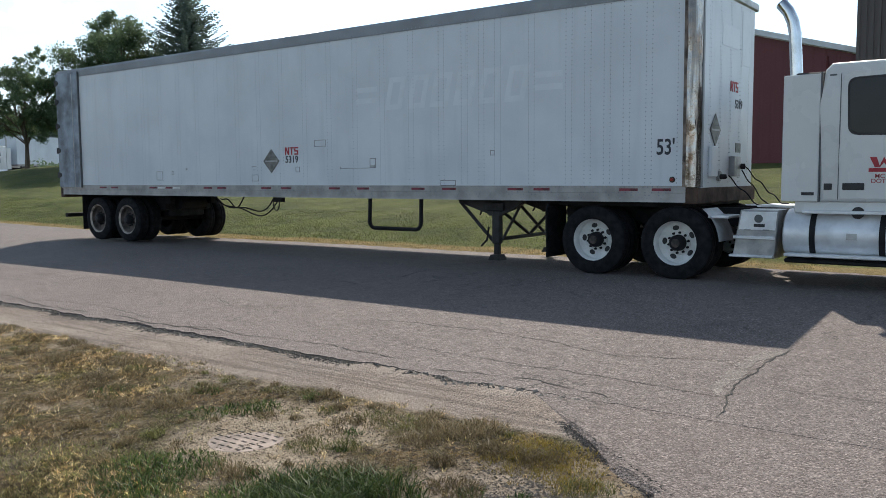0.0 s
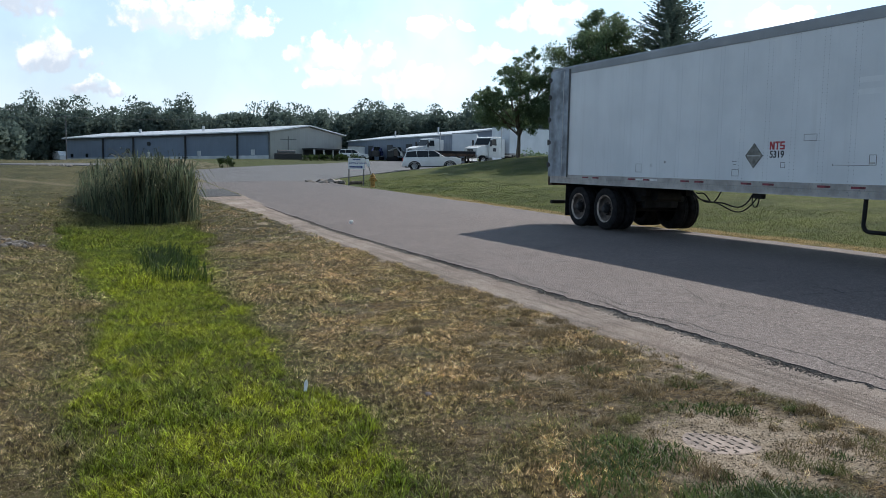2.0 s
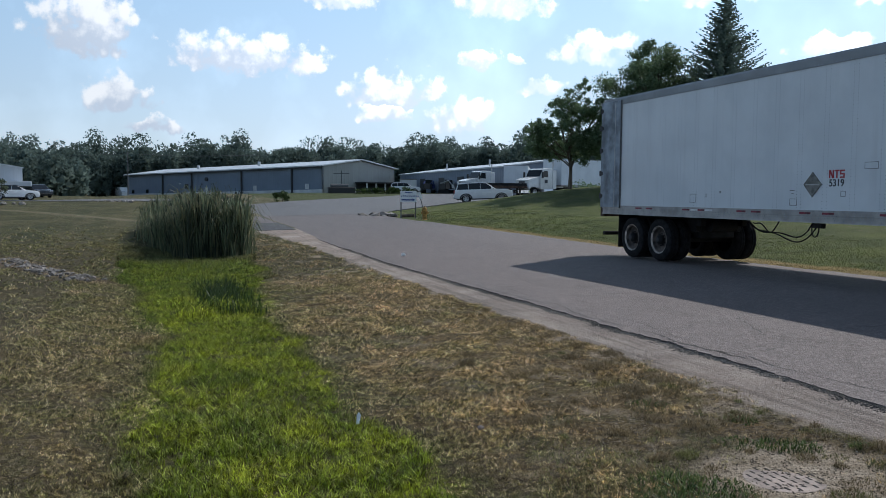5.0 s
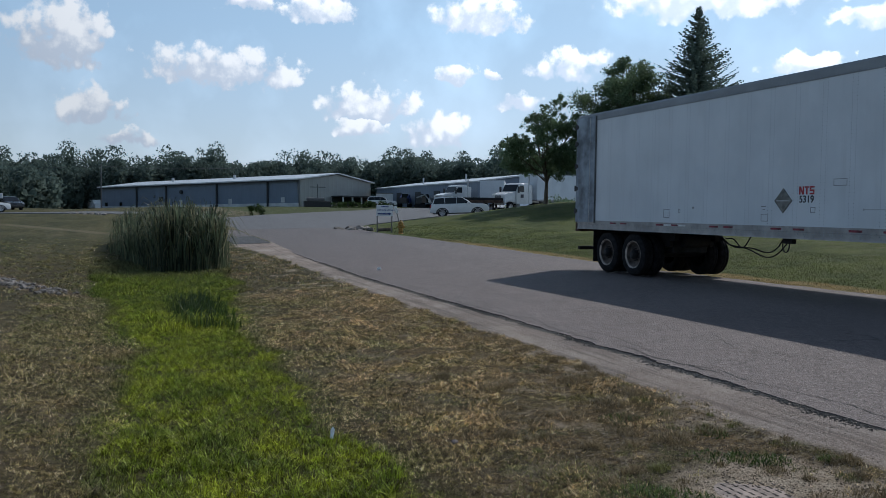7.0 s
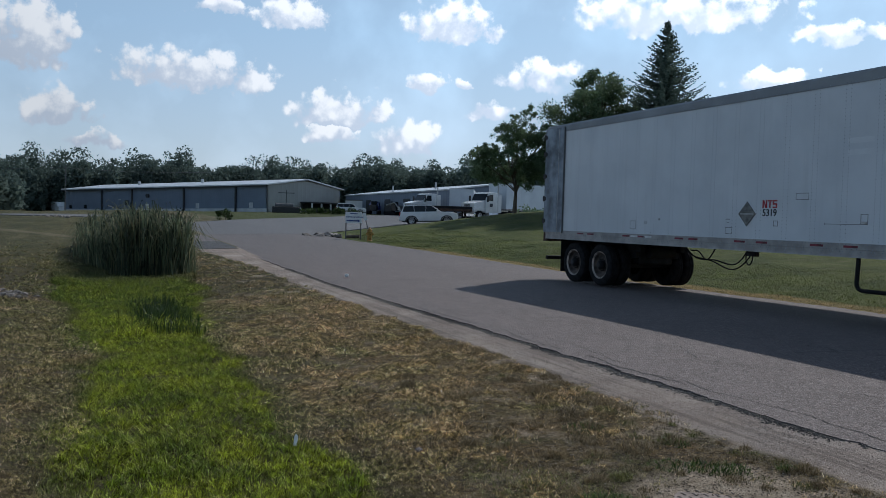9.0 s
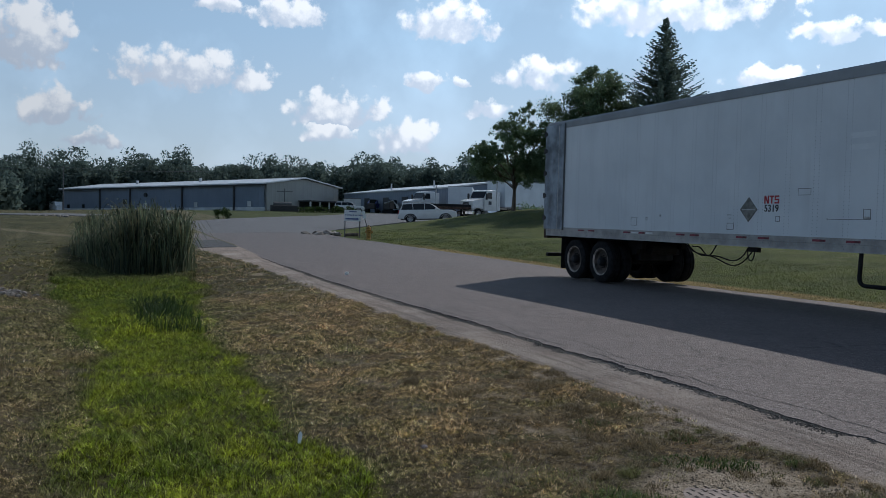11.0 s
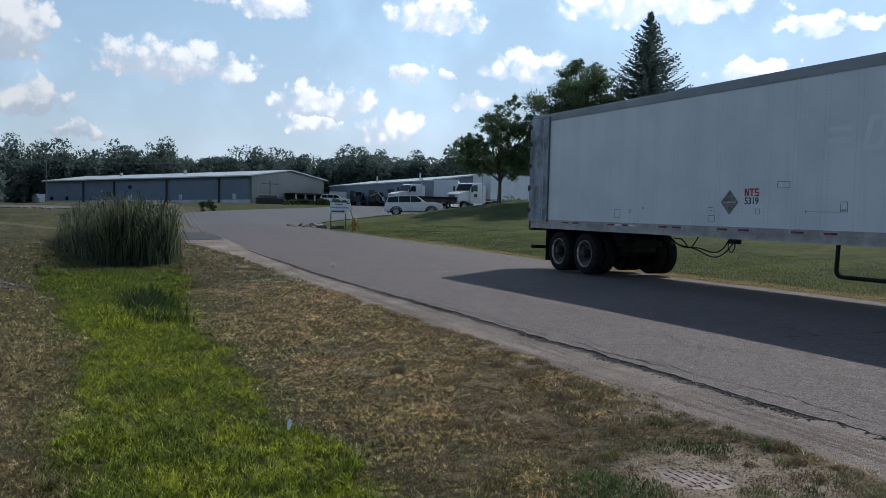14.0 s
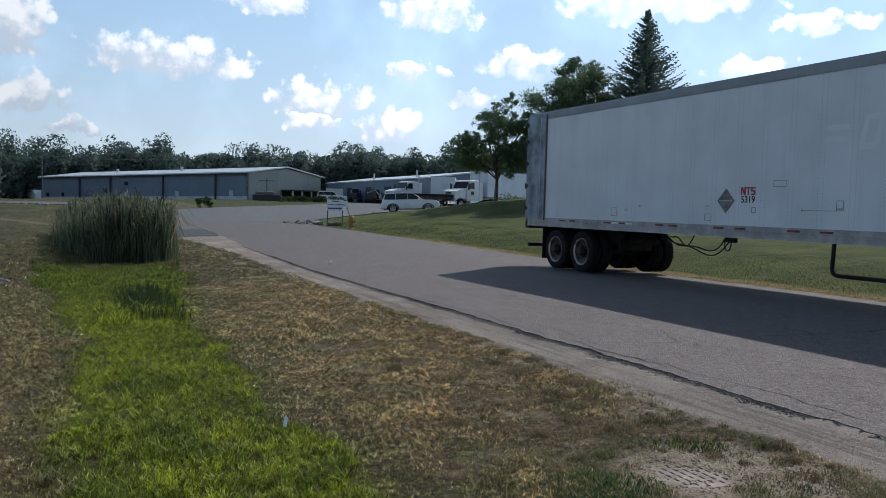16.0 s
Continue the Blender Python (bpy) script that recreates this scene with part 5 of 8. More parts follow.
part("hatch_handle", B((10.28, -0.02, 1.63), (10.38, -0.0, 1.66), 0.004), MT["dull"], TR)
part("side_lamp", C((15.81, -0.004, 1.385), (15.81, -0.03, 1.385), 0.026, 0.022, 18), MT["lampred"], TR, "round red marker lamp")
part("lamp_ring", C((15.81, 0.0, 1.385), (15.81, -0.012, 1.385), 0.042, 0.04, 18), MT["plastic"], TR)


def diamond(cx, cz, r, m, parent):
    holder = part("placard", prism([(-r, 0), (0, -r * 1.04), (r, 0), (0, r * 1.04)], -0.014, 0.002, "xz", 0.003, 1), MT["placard"], parent, "grey diamond hazard placard holder", m=m)
    part("placard_slot", B((-r * 0.75, -0.018, -0.012), (r * 0.75, -0.0145, 0.012)), MT["dull"], holder)
    part("placard_hinge", B((-r * 0.5, -0.0175, r * 0.28), (r * 0.5, -0.0145, r * 0.31)), MT["outline"], holder)


diamond(7.71, 1.77, 0.225, pose(7.71, -0.002, 1.77), TR)
diamond(0, 0, 0.22, pose(16.152, 0.69, 2.08, 0, 0, 90), TR)
def diag(bm, t, s, h):
    """The slanting stroke between two upright bars."""
    pts = [(t * 0.2, h), (t * 1.25, h), (s - t * 0.2, 0), (s - t * 1.25, 0)]
    a = [bm.verts.new((x, -0.004, z)) for x, z in pts]
    b = [bm.verts.new((x, 0.002, z)) for x, z in pts]
    bm.faces.new(a), bm.faces.new(b)
    for i in range(4):
        bm.faces.new((a[i], a[(i + 1) % 4], b[(i + 1) % 4], b[i]))


# unit mark: owner's initials as plain red blocks, the unit number lettered
def initials(m, w, h):
    bm = bmesh.new()
    s = w / 3.3
    t = s * 0.26
    box(bm, (0, -0.004, 0), (t, 0.002, h)), box(bm, (s - t, -0.004, 0), (s, 0.002, h)), diag(bm, t, s, h)
    box(bm, (1.15 * s, -0.004, h * 0.82), (2.1 * s, 0.002, h)), box(bm, (1.15 * s + (0.95 * s - t) / 2, -0.004, 0), (1.15 * s + (0.95 * s + t) / 2, 0.002, h * 0.81))
    for k in (0.0, 0.41, 0.82):
        box(bm, (2.25 * s, -0.004, h * k), (3.2 * s, 0.002, h * (k + 0.18)))
    box(bm, (2.25 * s, -0.004, h * 0.6), (2.25 * s + t, 0.002, h * 0.81)), box(bm, (3.2 * s - t, -0.004, h * 0.19), (3.2 * s, 0.002, h * 0.4))
    part("owner_mark", bm, MT["redpaint"], TR, "red block mark", m=m)


initials(pose(8.1, -0.003, 1.88), 0.37, 0.145)
lettering("5319", 0.178, 0.002, MT["ink"], TR, "unit_number", pose(8.1, -0.003, 1.735, 90), "dark blue unit number 5319")
lettering("53'", 0.27, 0.002, MT["ink"], TR, "length_mark", pose(15.57, -0.003, 1.735, 90) @ Matrix.Diagonal((0.85, 1.12, 1, 1)), "dark length mark 53 feet")
initials(pose(16.155, 1.33, 2.67, 0, 0, 90), 0.36, 0.15)
lettering("5319", 0.175, 0.002, MT["ink"], TR, "unit_number", pose(16.155, 1.55, 2.44, 90, 0, 90), "dark blue unit number 5319")
# faint remains of a former owner's mark, as plain slanted blocks
for k, x in enumerate((10.62, 11.12, 11.6, 12.08, 12.56, 13.06)):
    bm = bmesh.new()
    box(bm, (x, -0.0028, 2.6), (x + 0.1, 0.004, 3.15))
    box(bm, (x + 0.27, -0.0028, 2.6), (x + 0.37, 0.004, 3.15))
    for zz in (2.6, 3.06):
        box(bm, (x + 0.1, -0.0028, zz), (x + 0.27, 0.004, zz + 0.09))
    for v in bm.verts:
        v.co.x += 0.22 * (v.co.z - 2.6)
    part("faded_block", bm, MT["ghost"], TR, "faint faded block of an old mark")
for xa, xb in ((9.95, 10.45), (13.6, 14.1)):
    for z in (2.74, 2.93):
        part("faded_bar", B((xa, -0.0028, z), (xb, 0.004, z + 0.09)), MT["ghost"], TR, "faint faded bar")

# landing gear
for y in (0.42, W - 0.42):
    leg = part("landing_leg", B((12.6, y - 0.06, 0.34), (12.74, y + 0.06, 1.06), 0.01), MT["steel"], TR, "dark grey landing leg")
    part("inner_leg", B((12.625, y - 0.042, 0.15), (12.715, y + 0.042, 0.36), 0.008), MT["steel"], leg)
    part("foot", prism([(12.55, 0.07), (12.79, 0.07), (12.74, 0.16), (12.6, 0.16)], y - 0.11, y + 0.11, "xz", 0.008), MT["steel"], leg)
    part("gusset", prism([(11.9, 1.07), (13.2, 1.07), (13.17, 1.0), (12.98, 0.9), (12.8, 0.84), (12.76, 0.8), (12.54, 0.8), (12.5, 0.84), (12.2, 0.93), (11.95, 1.0)], y - 0.05, y + 0.05, "xz", 0.006, 1), MT["steel"], leg)
    part("brace", tube([(11.94, y - 0.03, 1.03), (12.6, y - 0.03, 0.39)], 0.03), MT["steel"], leg)
    part("brace", tube([(13.08, y + 0.03, 0.95), (12.76, y + 0.03, 0.42)], 0.024), MT["steel"], leg)
    part("stay", tube([(12.3, y + 0.12, 0.92), (12.22, y + 0.16, 0.8)], 0.016), MT["steel"], leg)
    part("gear_box", B((12.5, y - 0.1, 0.88), (12.84, y - 0.045, 1.02), 0.012), MT["steel"], leg)
part("cross_tube", C((12.75, 0.42, 0.42), (12.75, W - 0.42, 0.43), 0.032), MT["steel"], TR)
part("cross_brace", tube([(12.76, 0.46, 0.86), (12.76, W / 2, 0.45)], 0.028), MT["steel"], TR)
part("cross_brace", tube([(12.76, W - 0.46, 0.86), (12.76, W / 2, 0.45)], 0.028), MT["steel"], TR)
part("crank_handle", tube([(12.56, 0.33, 0.62), (12.54, 0.3, 0.4), (12.44, 0.29, 0.3)], 0.018), MT["black"], TR)
part("coupler_plate", B((13.9, 0.25, 1.0), (16.0, W - 0.25, 1.08)), MT["black"], TR)
part("king_pin", C((15.1, W / 2, 1.02), (15.1, W / 2, 0.9), 0.04), MT["dull"], TR)
# U-shaped side rack under the floor
rack = [(10.17, 0.1, 1.07), (10.15, 0.1, 0.66)] + [(10.15 + 0.12 * (1 - math.cos(a)), 0.1, 0.66 - 0.12 * math.sin(a)) for a in (0.4, 0.8, 1.2, 1.57)]
rack += [(11.2 + 0.12 * math.sin(a), 0.1, 0.54 + 0.12 * (1 - math.cos(a))) for a in (0.0, 0.4, 0.8, 1.2, 1.57)] + [(11.33, 0.1, 1.07)]
part("carrier_loop", tube(rack, 0.035), MT["black"], TR, "black bent steel loop under the floor")
# tandem bogie
for y in (0.72, W - 0.72):
    part("bogie_rail", B((0.5, y - 0.06, 0.85), (3.5, y + 0.06, 1.075)), MT["black"], TR)
    part("leaf_spring", prism([(0.75, 0.72), (1.45, 0.62), (2.05, 0.76), (2.66, 0.62), (3.3, 0.72), (3.3, 0.86), (0.75, 0.86)], y - 0.05, y + 0.05), MT["black"], TR)
for x in (1.45, 2.66):
    part("axle", C((x, 0.4, 0.5), (x, W - 0.4, 0.5), 0.065), MT["black"], TR)
    mirror_set(TR, x, 0.06, W - 0.06 , True, True, MT["wheelr"], "rusty grey steel wheel")
# block added to stand in for the shade between the bogie wheels
part("suspension_frame", B((0.95, 0.8, 0.55), (3.25, W - 0.8, 1.06), 0.03), MT["black"], TR, "dark frame block filling the shaded space between the bogie wheels")
part("air_tank", C((3.42, 0.95, 0.86), (3.42, W - 0.95, 0.86), 0.14, n=16), MT["black"], TR)
for x in (1.75, 2.32):
    part("brake_chamber", C((x, 0.8, 0.72), (x, 1.05, 0.72), 0.1, n=18), MT["black"], TR)
part("mud_flap", B((0.80, 0.06, 0.22), (0.815, 0.68, 1.08)), MT["rubber"], TR, "black rubber mud flap")
part("mud_flap", B((0.80, W - 0.68, 0.22), (0.815, W - 0.06, 1.08)), MT["rubber"], TR, "black rubber mud flap")
part("impact_guard", B((-0.08, 0.1, 0.5), (0.04, W - 0.1, 0.6), 0.01), MT["black"], TR, "black rear impact guard")
for y in (0.75, W - 0.75):
    part("guard_post", B((-0.06, y - 0.05, 0.59), (0.03, y + 0.05, 1.02)), MT["black"], TR)
# hoses that sag ahead of the bogie
for k, (xa, xb, sag) in enumerate(((5.55, 7.35, 0.3), (5.5, 7.5, 0.36), (5.6, 6.4, 0.18))):
    part("air_hose", tube([(xa + (xb - xa) * t, 0.35 + 0.04 * k, 1.06 - sag * (1 - (2 * t - 1) ** 2) ** 0.8 * (0.6 + 0.7 * t) - 0.06 * math.sin(t * 9 + k)) for t in [i / 18 for i in range(19)]], 0.014, 6), MT["black"], TR)
part("hose_coil", tube([(7.42 + 0.09 * math.cos(a), 0.36, 0.95 + 0.16 * math.sin(a)) for a in [i * 0.35 for i in range(19)]], 0.013, 6), MT["black"], TR)
part("lamp_bracket", B((7.62, 0.1, 0.97), (7.86, 0.2, 1.06), 0.01), MT["black"], TR)
# front wall fittings
part("document_box", B((16.15, 0.43, 1.42), (16.2, 0.72, 1.85), 0.012), MT["side"], TR, "pale plastic document box")
part("gladhand", C((16.15, 0.82, 1.42), (16.24, 0.93, 1.42), 0.036, n=14), MT["black"], TR, "black coupling head")
part("gladhand_cover", C((16.15, 0.85, 1.43), (16.19, 0.85, 1.43), 0.075, n=16), MT["dull"], TR)
part("connector_box", B((16.15, 1.32, 1.42), (16.24, 1.62, 1.72), 0.012), MT["dull"], TR, "grey connector box")
part("socket", C((16.2, 1.62, 1.57), (16.29, 1.66, 1.57), 0.042, n=14), MT["black"], TR)
part("warning_label", B((16.15, 1.62, 1.78), (16.156, 1.86, 1.92)), MT["placard"], TR)
part("faded_block", B((16.15, 0.95, 3.3), (16.155, 1.7, 3.6)), MT["ghost"], TR, "faint faded block of an old mark")
part("faded_block", B((16.15, 1.85, 3.1), (16.154, 2.25, 3.9)), MT["ghost"], TR, "faint faded sheet")

# ---- tractor ----
TC = thing("truck_tractor", "white sleeper truck tractor with chrome stack and polished tank", "truck")
CY0, CY1 = 0.12, 2.48
# chassis
for y in (0.86, 1.74):
    part("frame_rail", B((13.75, y - 0.04, 0.72), (22.3, y + 0.04, 0.98)), MT["black"], TC)
for x in (14.58, 15.84):
    part("axle", C((x, 0.4, 0.5), (x, 2.2, 0.5), 0.08), MT["black"], TC)
    mirror_set(TC, x, 0.03, 2.57, True, False, MT["wheelw"], "white dished steel wheel")
part("fifth_wheel", lathe([(0.05, 0.93), (0.5, 0.93), (0.52, 0.96), (0.5, 0.985), (0.05, 0.985)], 28, "Z"), MT["black"], TC, "black greasy fifth wheel").location = (15.1, 1.3, 0)
part("mud_flap", B((13.8, 0.04, 0.2), (13.815, 0.66, 0.98)), MT["rubber"], TC, "black rubber mud flap")
part("mud_flap", B((13.8, 1.94, 0.2), (13.815, 2.56, 0.98)), MT["rubber"], TC, "black rubber mud flap")
part("flap_hanger", C((13.81, 0.05, 0.99), (13.81, 0.86, 0.99), 0.025), MT["black"], TC)
# quarter fender
for y in (0.04, 1.94):
    arc = [(15.84 + 0.62 * math.cos(radians(a)), 0.5 + 0.62 * math.sin(radians(a))) for a in range(4, 56, 6)]
    bm = bmesh.new()
    rings = [[bm.verts.new((x + o * 0.012, y + yy, z + o * 0.012)) for yy in (0.0, 0.62)] for o in (0,) for x, z in arc]
    for a, b in zip(rings, rings[1:]):
        bm.faces.new((a[0], a[1], b[1], b[0]))
    bmesh.ops.solidify(bm, geom=bm.faces[:], thickness=0.03)
    part("quarter_fender", bm, MT["alu"], TC, "polished aluminium quarter fender")
part("fender_bracket", B((16.28, 0.1, 0.86), (16.56, 0.6, 0.9), 0.008), MT["alu"], TC)
# battery and step box
sb = part("step_box", prism([(16.62, 0.35), (17.16, 0.35), (17.2, 0.98), (16.72, 0.98), (16.68, 0.7)], 0.1, 0.72, "xz", 0.008, 1), MT["dull"], TC, "aluminium step and battery box")
part("step", B((16.6, 0.02, 0.36), (17.16, 0.16, 0.39), 0.005), MT["alu"], sb)
part("step", B((16.64, 0.05, 0.60), (17.17, 0.16, 0.64), 0.005), MT["alu"], sb)
part("box_lid", prism([(16.7, 0.72), (17.17, 0.72), (17.19, 0.96), (16.74, 0.96)], 0.085, 0.105, "xz", 0.004, 1), MT["alu"], sb)
part("lid_logo", C((16.96, 0.084, 0.87), (16.96, 0.079, 0.87), 0.055, n=18), MT["outline"], sb)
part("lid_plate", B((16.9, 0.079, 0.76), (17.04, 0.084, 0.80)), MT["plastic"], sb)
for x in (16.82, 17.06):
    part("hinge", C((x - 0.04, 0.082, 0.722), (x + 0.04, 0.082, 0.722), 0.01, n=8), MT["dull"], sb)
# fuel tank
part("fuel_tank", lathe([(0.02, 17.24), (0.27, 17.24), (0.325, 17.27), (0.335, 17.31), (0.335, 19.2), (0.3, 19.26), (0.02, 19.26)], 40, "Y"), MT["alu"], TC, "polished round fuel tank", True,
            m=Matrix.Translation((0, 0.42, 0.67)) @ Matrix.Rotation(radians(-90), 4, "Z"))
for x in (17.62, 18.42, 18.62):
    part("tank_strap", lathe([(0.335, -0.035), (0.345, -0.035), (0.345, 0.035), (0.335, 0.035)], 40, "Y"), MT["black"] if x < 18.5 else MT["alu"], TC, m=Matrix.Translation((x, 0.42, 0.67)) @ Matrix.Rotation(radians(-90), 4, "Z"))
part("tank_label", B((18.02, 0.08, 0.63), (18.14, 0.1, 0.71)), MT["dull"], TC)
part("tank_step", B((17.3, 0.02, 0.40), (19.3, 0.16, 0.44), 0.006), MT["alu"], TC)
part("tank_step", B((17.5, 0.06, 0.95), (19.3, 0.18, 0.99), 0.006), MT["alu"], TC)
part("lower_fairing", B((17.28, 0.1, 0.31), (19.3, 0.7, 0.37), 0.02), MT["black"], TC)
# unseen far-side tank, steps and gearbox block, added to stop sun leaking underneath
part("fuel_tank", lathe([(0.02, 17.24), (0.27, 17.24), (0.325, 17.27), (0.335, 17.31), (0.335, 19.2), (0.3, 19.26), (0.02, 19.26)], 40, "Y"), MT["alu"], TC, "polished round fuel tank", True,
     m=Matrix.Translation((0, 2.18, 0.67)) @ Matrix.Rotation(radians(-90), 4, "Z"))
part("tank_step", B((17.3, 2.44, 0.40), (19.3, 2.58, 0.44), 0.006), MT["alu"], TC)
part("lower_fairing", B((17.28, 1.9, 0.31), (19.3, 2.5, 0.37), 0.02), MT["black"], TC)
part("step_box", prism([(16.62, 0.35), (17.16, 0.35), (17.2, 0.98), (16.72, 0.98), (16.68, 0.7)], 1.88, 2.5, "xz", 0.008, 1), MT["dull"], TC, "aluminium step and battery box")
part("gear_case", B((18.3, 0.95, 0.38), (20.1, 1.65, 0.98), 0.05), MT["black"], TC, "unseen dark gearbox block added to hold off sun under the cab")
# cab
part("sleeper_extender", B((17.22, CY0 + 0.0, 1.1), (17.665, CY0 + 0.06, 2.7), 0.01), MT["cab"], TC, "white side extender panel")
part("sleeper_extender", B((17.22, CY1 - 0.06, 1.1), (17.665, CY1, 2.7), 0.01), MT["cab"], TC, "white side extender panel")
part("cab_body", prism([(17.68, 1.1), (17.66, 2.3), (17.71, 2.74), (17.79, 2.82), (19.5, 2.82), (19.85, 2.65), (20.25, 1.95), (20.3, 1.1)], CY0, CY1, "xz", 0.05, 3), MT["cab"], TC, "white cab and sleeper", True)
# unseen back wall coloured dark so little light bounces onto the trailer front
part("cab_back", B((17.3, CY0 + 0.25, 1.1), (17.68, CY1 - 0.25, 2.75), 0.02), MT["plastic"], TC, "unseen back wall of the cab, darkened to cut bounced light")
part("cab_skirt", B((17.38, CY0 + 0.05, 0.955), (20.3, CY1 - 0.05, 1.1), 0.01), MT["cab"], TC, "white lower cab skirt")
part("step_well", C((18.13, CY0 + 0.04, 0.965), (18.13, CY0 + 0.06, 0.965), 0.075, n=20), MT["plastic"], TC)
door = part("cab_door", prism([(17.93, 1.14), (17.9, 1.6), (17.93, 2.66), (18.0, 2.7), (19.3, 2.72), (19.55, 2.5), (19.6, 1.14)], CY0 - 0.008, CY0 + 0.03, "xz", 0.006), MT["cab"], TC, "white cab door")
def rounded(pts, r, k=5):
    """Outline with its corners rounded off."""
    out = []
    for i, p in enumerate(pts):
        p, q, w = Vector(p), Vector(pts[i - 1]), Vector(pts[(i + 1) % len(pts)])
        a, b = p + (q - p).normalized() * r, p + (w - p).normalized() * r
        for j in range(k + 1):
            t = j / k
            out.append(tuple(a * (1 - t) ** 2 + p * 2 * t * (1 - t) + b * t * t))
    return out


win = [(18.02, 1.95), (18.0, 2.6), (18.92, 2.62), (18.96, 1.92)]
part("window", prism(rounded(win, 0.1), CY0 - 0.013, CY0 + 0.0, "xz", 0.003), MT["glass"], door, "dark side window")
part("window_seal", prism(rounded([(17.995, 1.925), (17.975, 2.625), (18.945, 2.645), (18.985, 1.895)], 0.12), CY0 - 0.0105, CY0 + 0.005, "xz"), MT["plastic"], door)
part("door_handle", B((17.95, CY0 - 0.02, 1.25), (18.2, CY0 - 0.004, 1.335), 0.008), MT["plastic"], door, "dark door handle recess")
part("drip_rail", B((18.45, CY0 - 0.02, 2.7), (19.3, CY0 + 0.01, 2.74), 0.006), MT["plastic"], door)
part("vent_cover", B((17.735, CY0 - 0.012, 1.25), (17.83, CY0 + 0.01, 1.33), 0.006), MT["plastic"], TC, "dark sleeper vent")
part("brand_plate", B((17.47, CY0 - 0.008, 1.18), (17.62, CY0 + 0.01, 1.22)), MT["plastic"], TC)
part("seam", B((17.665, CY0 + 0.004, 1.1), (17.682, CY0 + 0.05, 2.72)), MT["outline"], TC)
part("seam", B((17.895, CY0 - 0.003, 1.13), (17.905, CY0 + 0.02, 2.68)), MT["outline"], TC)
part("small_mark", B((17.77, CY0 - 0.003, 2.66), (17.85, CY0 + 0.01, 2.68)), MT["outline"], TC)
# owner's mark on the door, drawn as plain blocks
DM = pose(18.25, 0, 1.65) @ Matrix.Diagonal((0.95, 1, 0.95, 1)) @ pose(-18.22, 0, -1.64)
part("door_mark", prism([(18.22, 1.64), (18.30, 1.64), (18.335, 1.53), (18.385, 1.64), (18.44, 1.53), (18.475, 1.64), (18.55, 1.64), (18.49, 1.51), (18.43, 1.51), (18.385, 1.57), (18.34, 1.51), (18.28, 1.51)], CY0 - 0.012, CY0 - 0.007, "xz"), MT["redpaint"], door, "red zigzag mark", m=DM)
for xa in (18.6, 18.8, 19.0):
    part("door_mark", B((xa, CY0 - 0.012, 1.51), (xa + 0.14, CY0 - 0.007, 1.64)), MT["redpaint"], door, "red block mark", m=DM)
part("door_mark", B((18.21, CY0 - 0.012, 1.45), (19.14, CY0 - 0.007, 1.5)), MT["redpaint"], door, "red bar", m=DM)
lettering("MC", 0.075, 0.002, MT["redpaint"], door, "door_lettering", pose(18.31, CY0 - 0.01, 1.395, 90), "small red letters MC", 0.004)
lettering("DOT", 0.075, 0.002, MT["redpaint"], door, "door_lettering", pose(18.27, CY0 - 0.01, 1.335, 90), "small red letters DOT", 0.004)
for xa, xb, z in ((18.47, 18.95, 1.375), (18.5, 18.95, 1.315)):
    part("door_mark", B((xa, CY0 - 0.012, z), (xb, CY0 - 0.007, z + 0.05)), MT["redpaint"], door, "small red bar", m=DM)
# hood, windscreen, front wheels
part("hood", prism([(20.2, 0.85), (20.22, 1.95), (21.2, 1.85), (22.3, 1.65), (22.5, 1.2), (22.5, 0.75), (22.1, 0.75)], 0.4, 2.2, "xz", 0.08, 3), MT["cab"], TC, "white hood", True)
part("windscreen", prism([(19.88, 2.68), (20.24, 2.0), (20.26, 2.01), (19.9, 2.7)], 0.3, 2.3, "xz"), MT["glass"], TC, "dark windscreen")
part("bumper", B((22.3, 0.15, 0.4), (22.6, 2.45, 0.72), 0.04, 2), MT["chromeb"], TC)
mirror_set(TC, 21.6, 0.06, 2.54, False, True, MT["alu"], "polished front wheel")
# stack
part("exhaust_pipe", tube([(17.3, 0.6, 1.1), (17.27, 0.6, 2.5), (17.22, 0.6, 3.3), (17.19, 0.6, 3.45), (17.13, 0.6, 3.59), (17.04, 0.6, 3.7)], 0.08, 24), MT["chromeb"], TC, "chrome exhaust pipe with a turned tip", True)
part("exhaust_clamp", tube([(17.267, 0.6, 2.55), (17.265, 0.6, 2.62)], 0.088, 20), MT["dull"], TC)
part("tip_opening", C((17.036, 0.6, 3.704), (17.03, 0.6, 3.711), 0.07, n=18), MT["plastic"], TC)
# air and power lines to the trailer
for k, (a, b, sag) in enumerate((((16.28, 1.66, 1.57), (17.34, 1.2, 1.06), 0.3), ((16.26, 0.95, 1.42), (17.34, 1.1, 1.04), 0.42), ((16.28, 1.5, 1.5), (17.34, 1.3, 1.05), 0.5))):
    a, b = Vector(a), Vector(b)
    part("air_line", tube([a.lerp(b, t) - Vector((0, 0, sag * 4 * t * (1 - t) * (0.4 + 0.6 * t))) + Vector((0, 0.05 * math.sin(t * 5 + k), 0.02 * math.sin(t * 30 + k))) for t in [i / 32 for i in range(33)]], 0.0095, 8), MT["black"], TC, "black coiled line")
part("deck_plate", B((16.7, 0.9, 0.99), (17.4, 1.7, 1.02)), MT["alu"], TC)

# ---- yard, buildings and vehicles beyond the road ----
def gz(x, y):
    return float(land(x, y))


def top_z(x, y):
    """Top of yard or ground."""
    return float(max(land(x, y), road_z(x, y))) + 0.05


def frame_of(x, y, z, deg):
    return pose(x, y, z, 0, 0, deg)


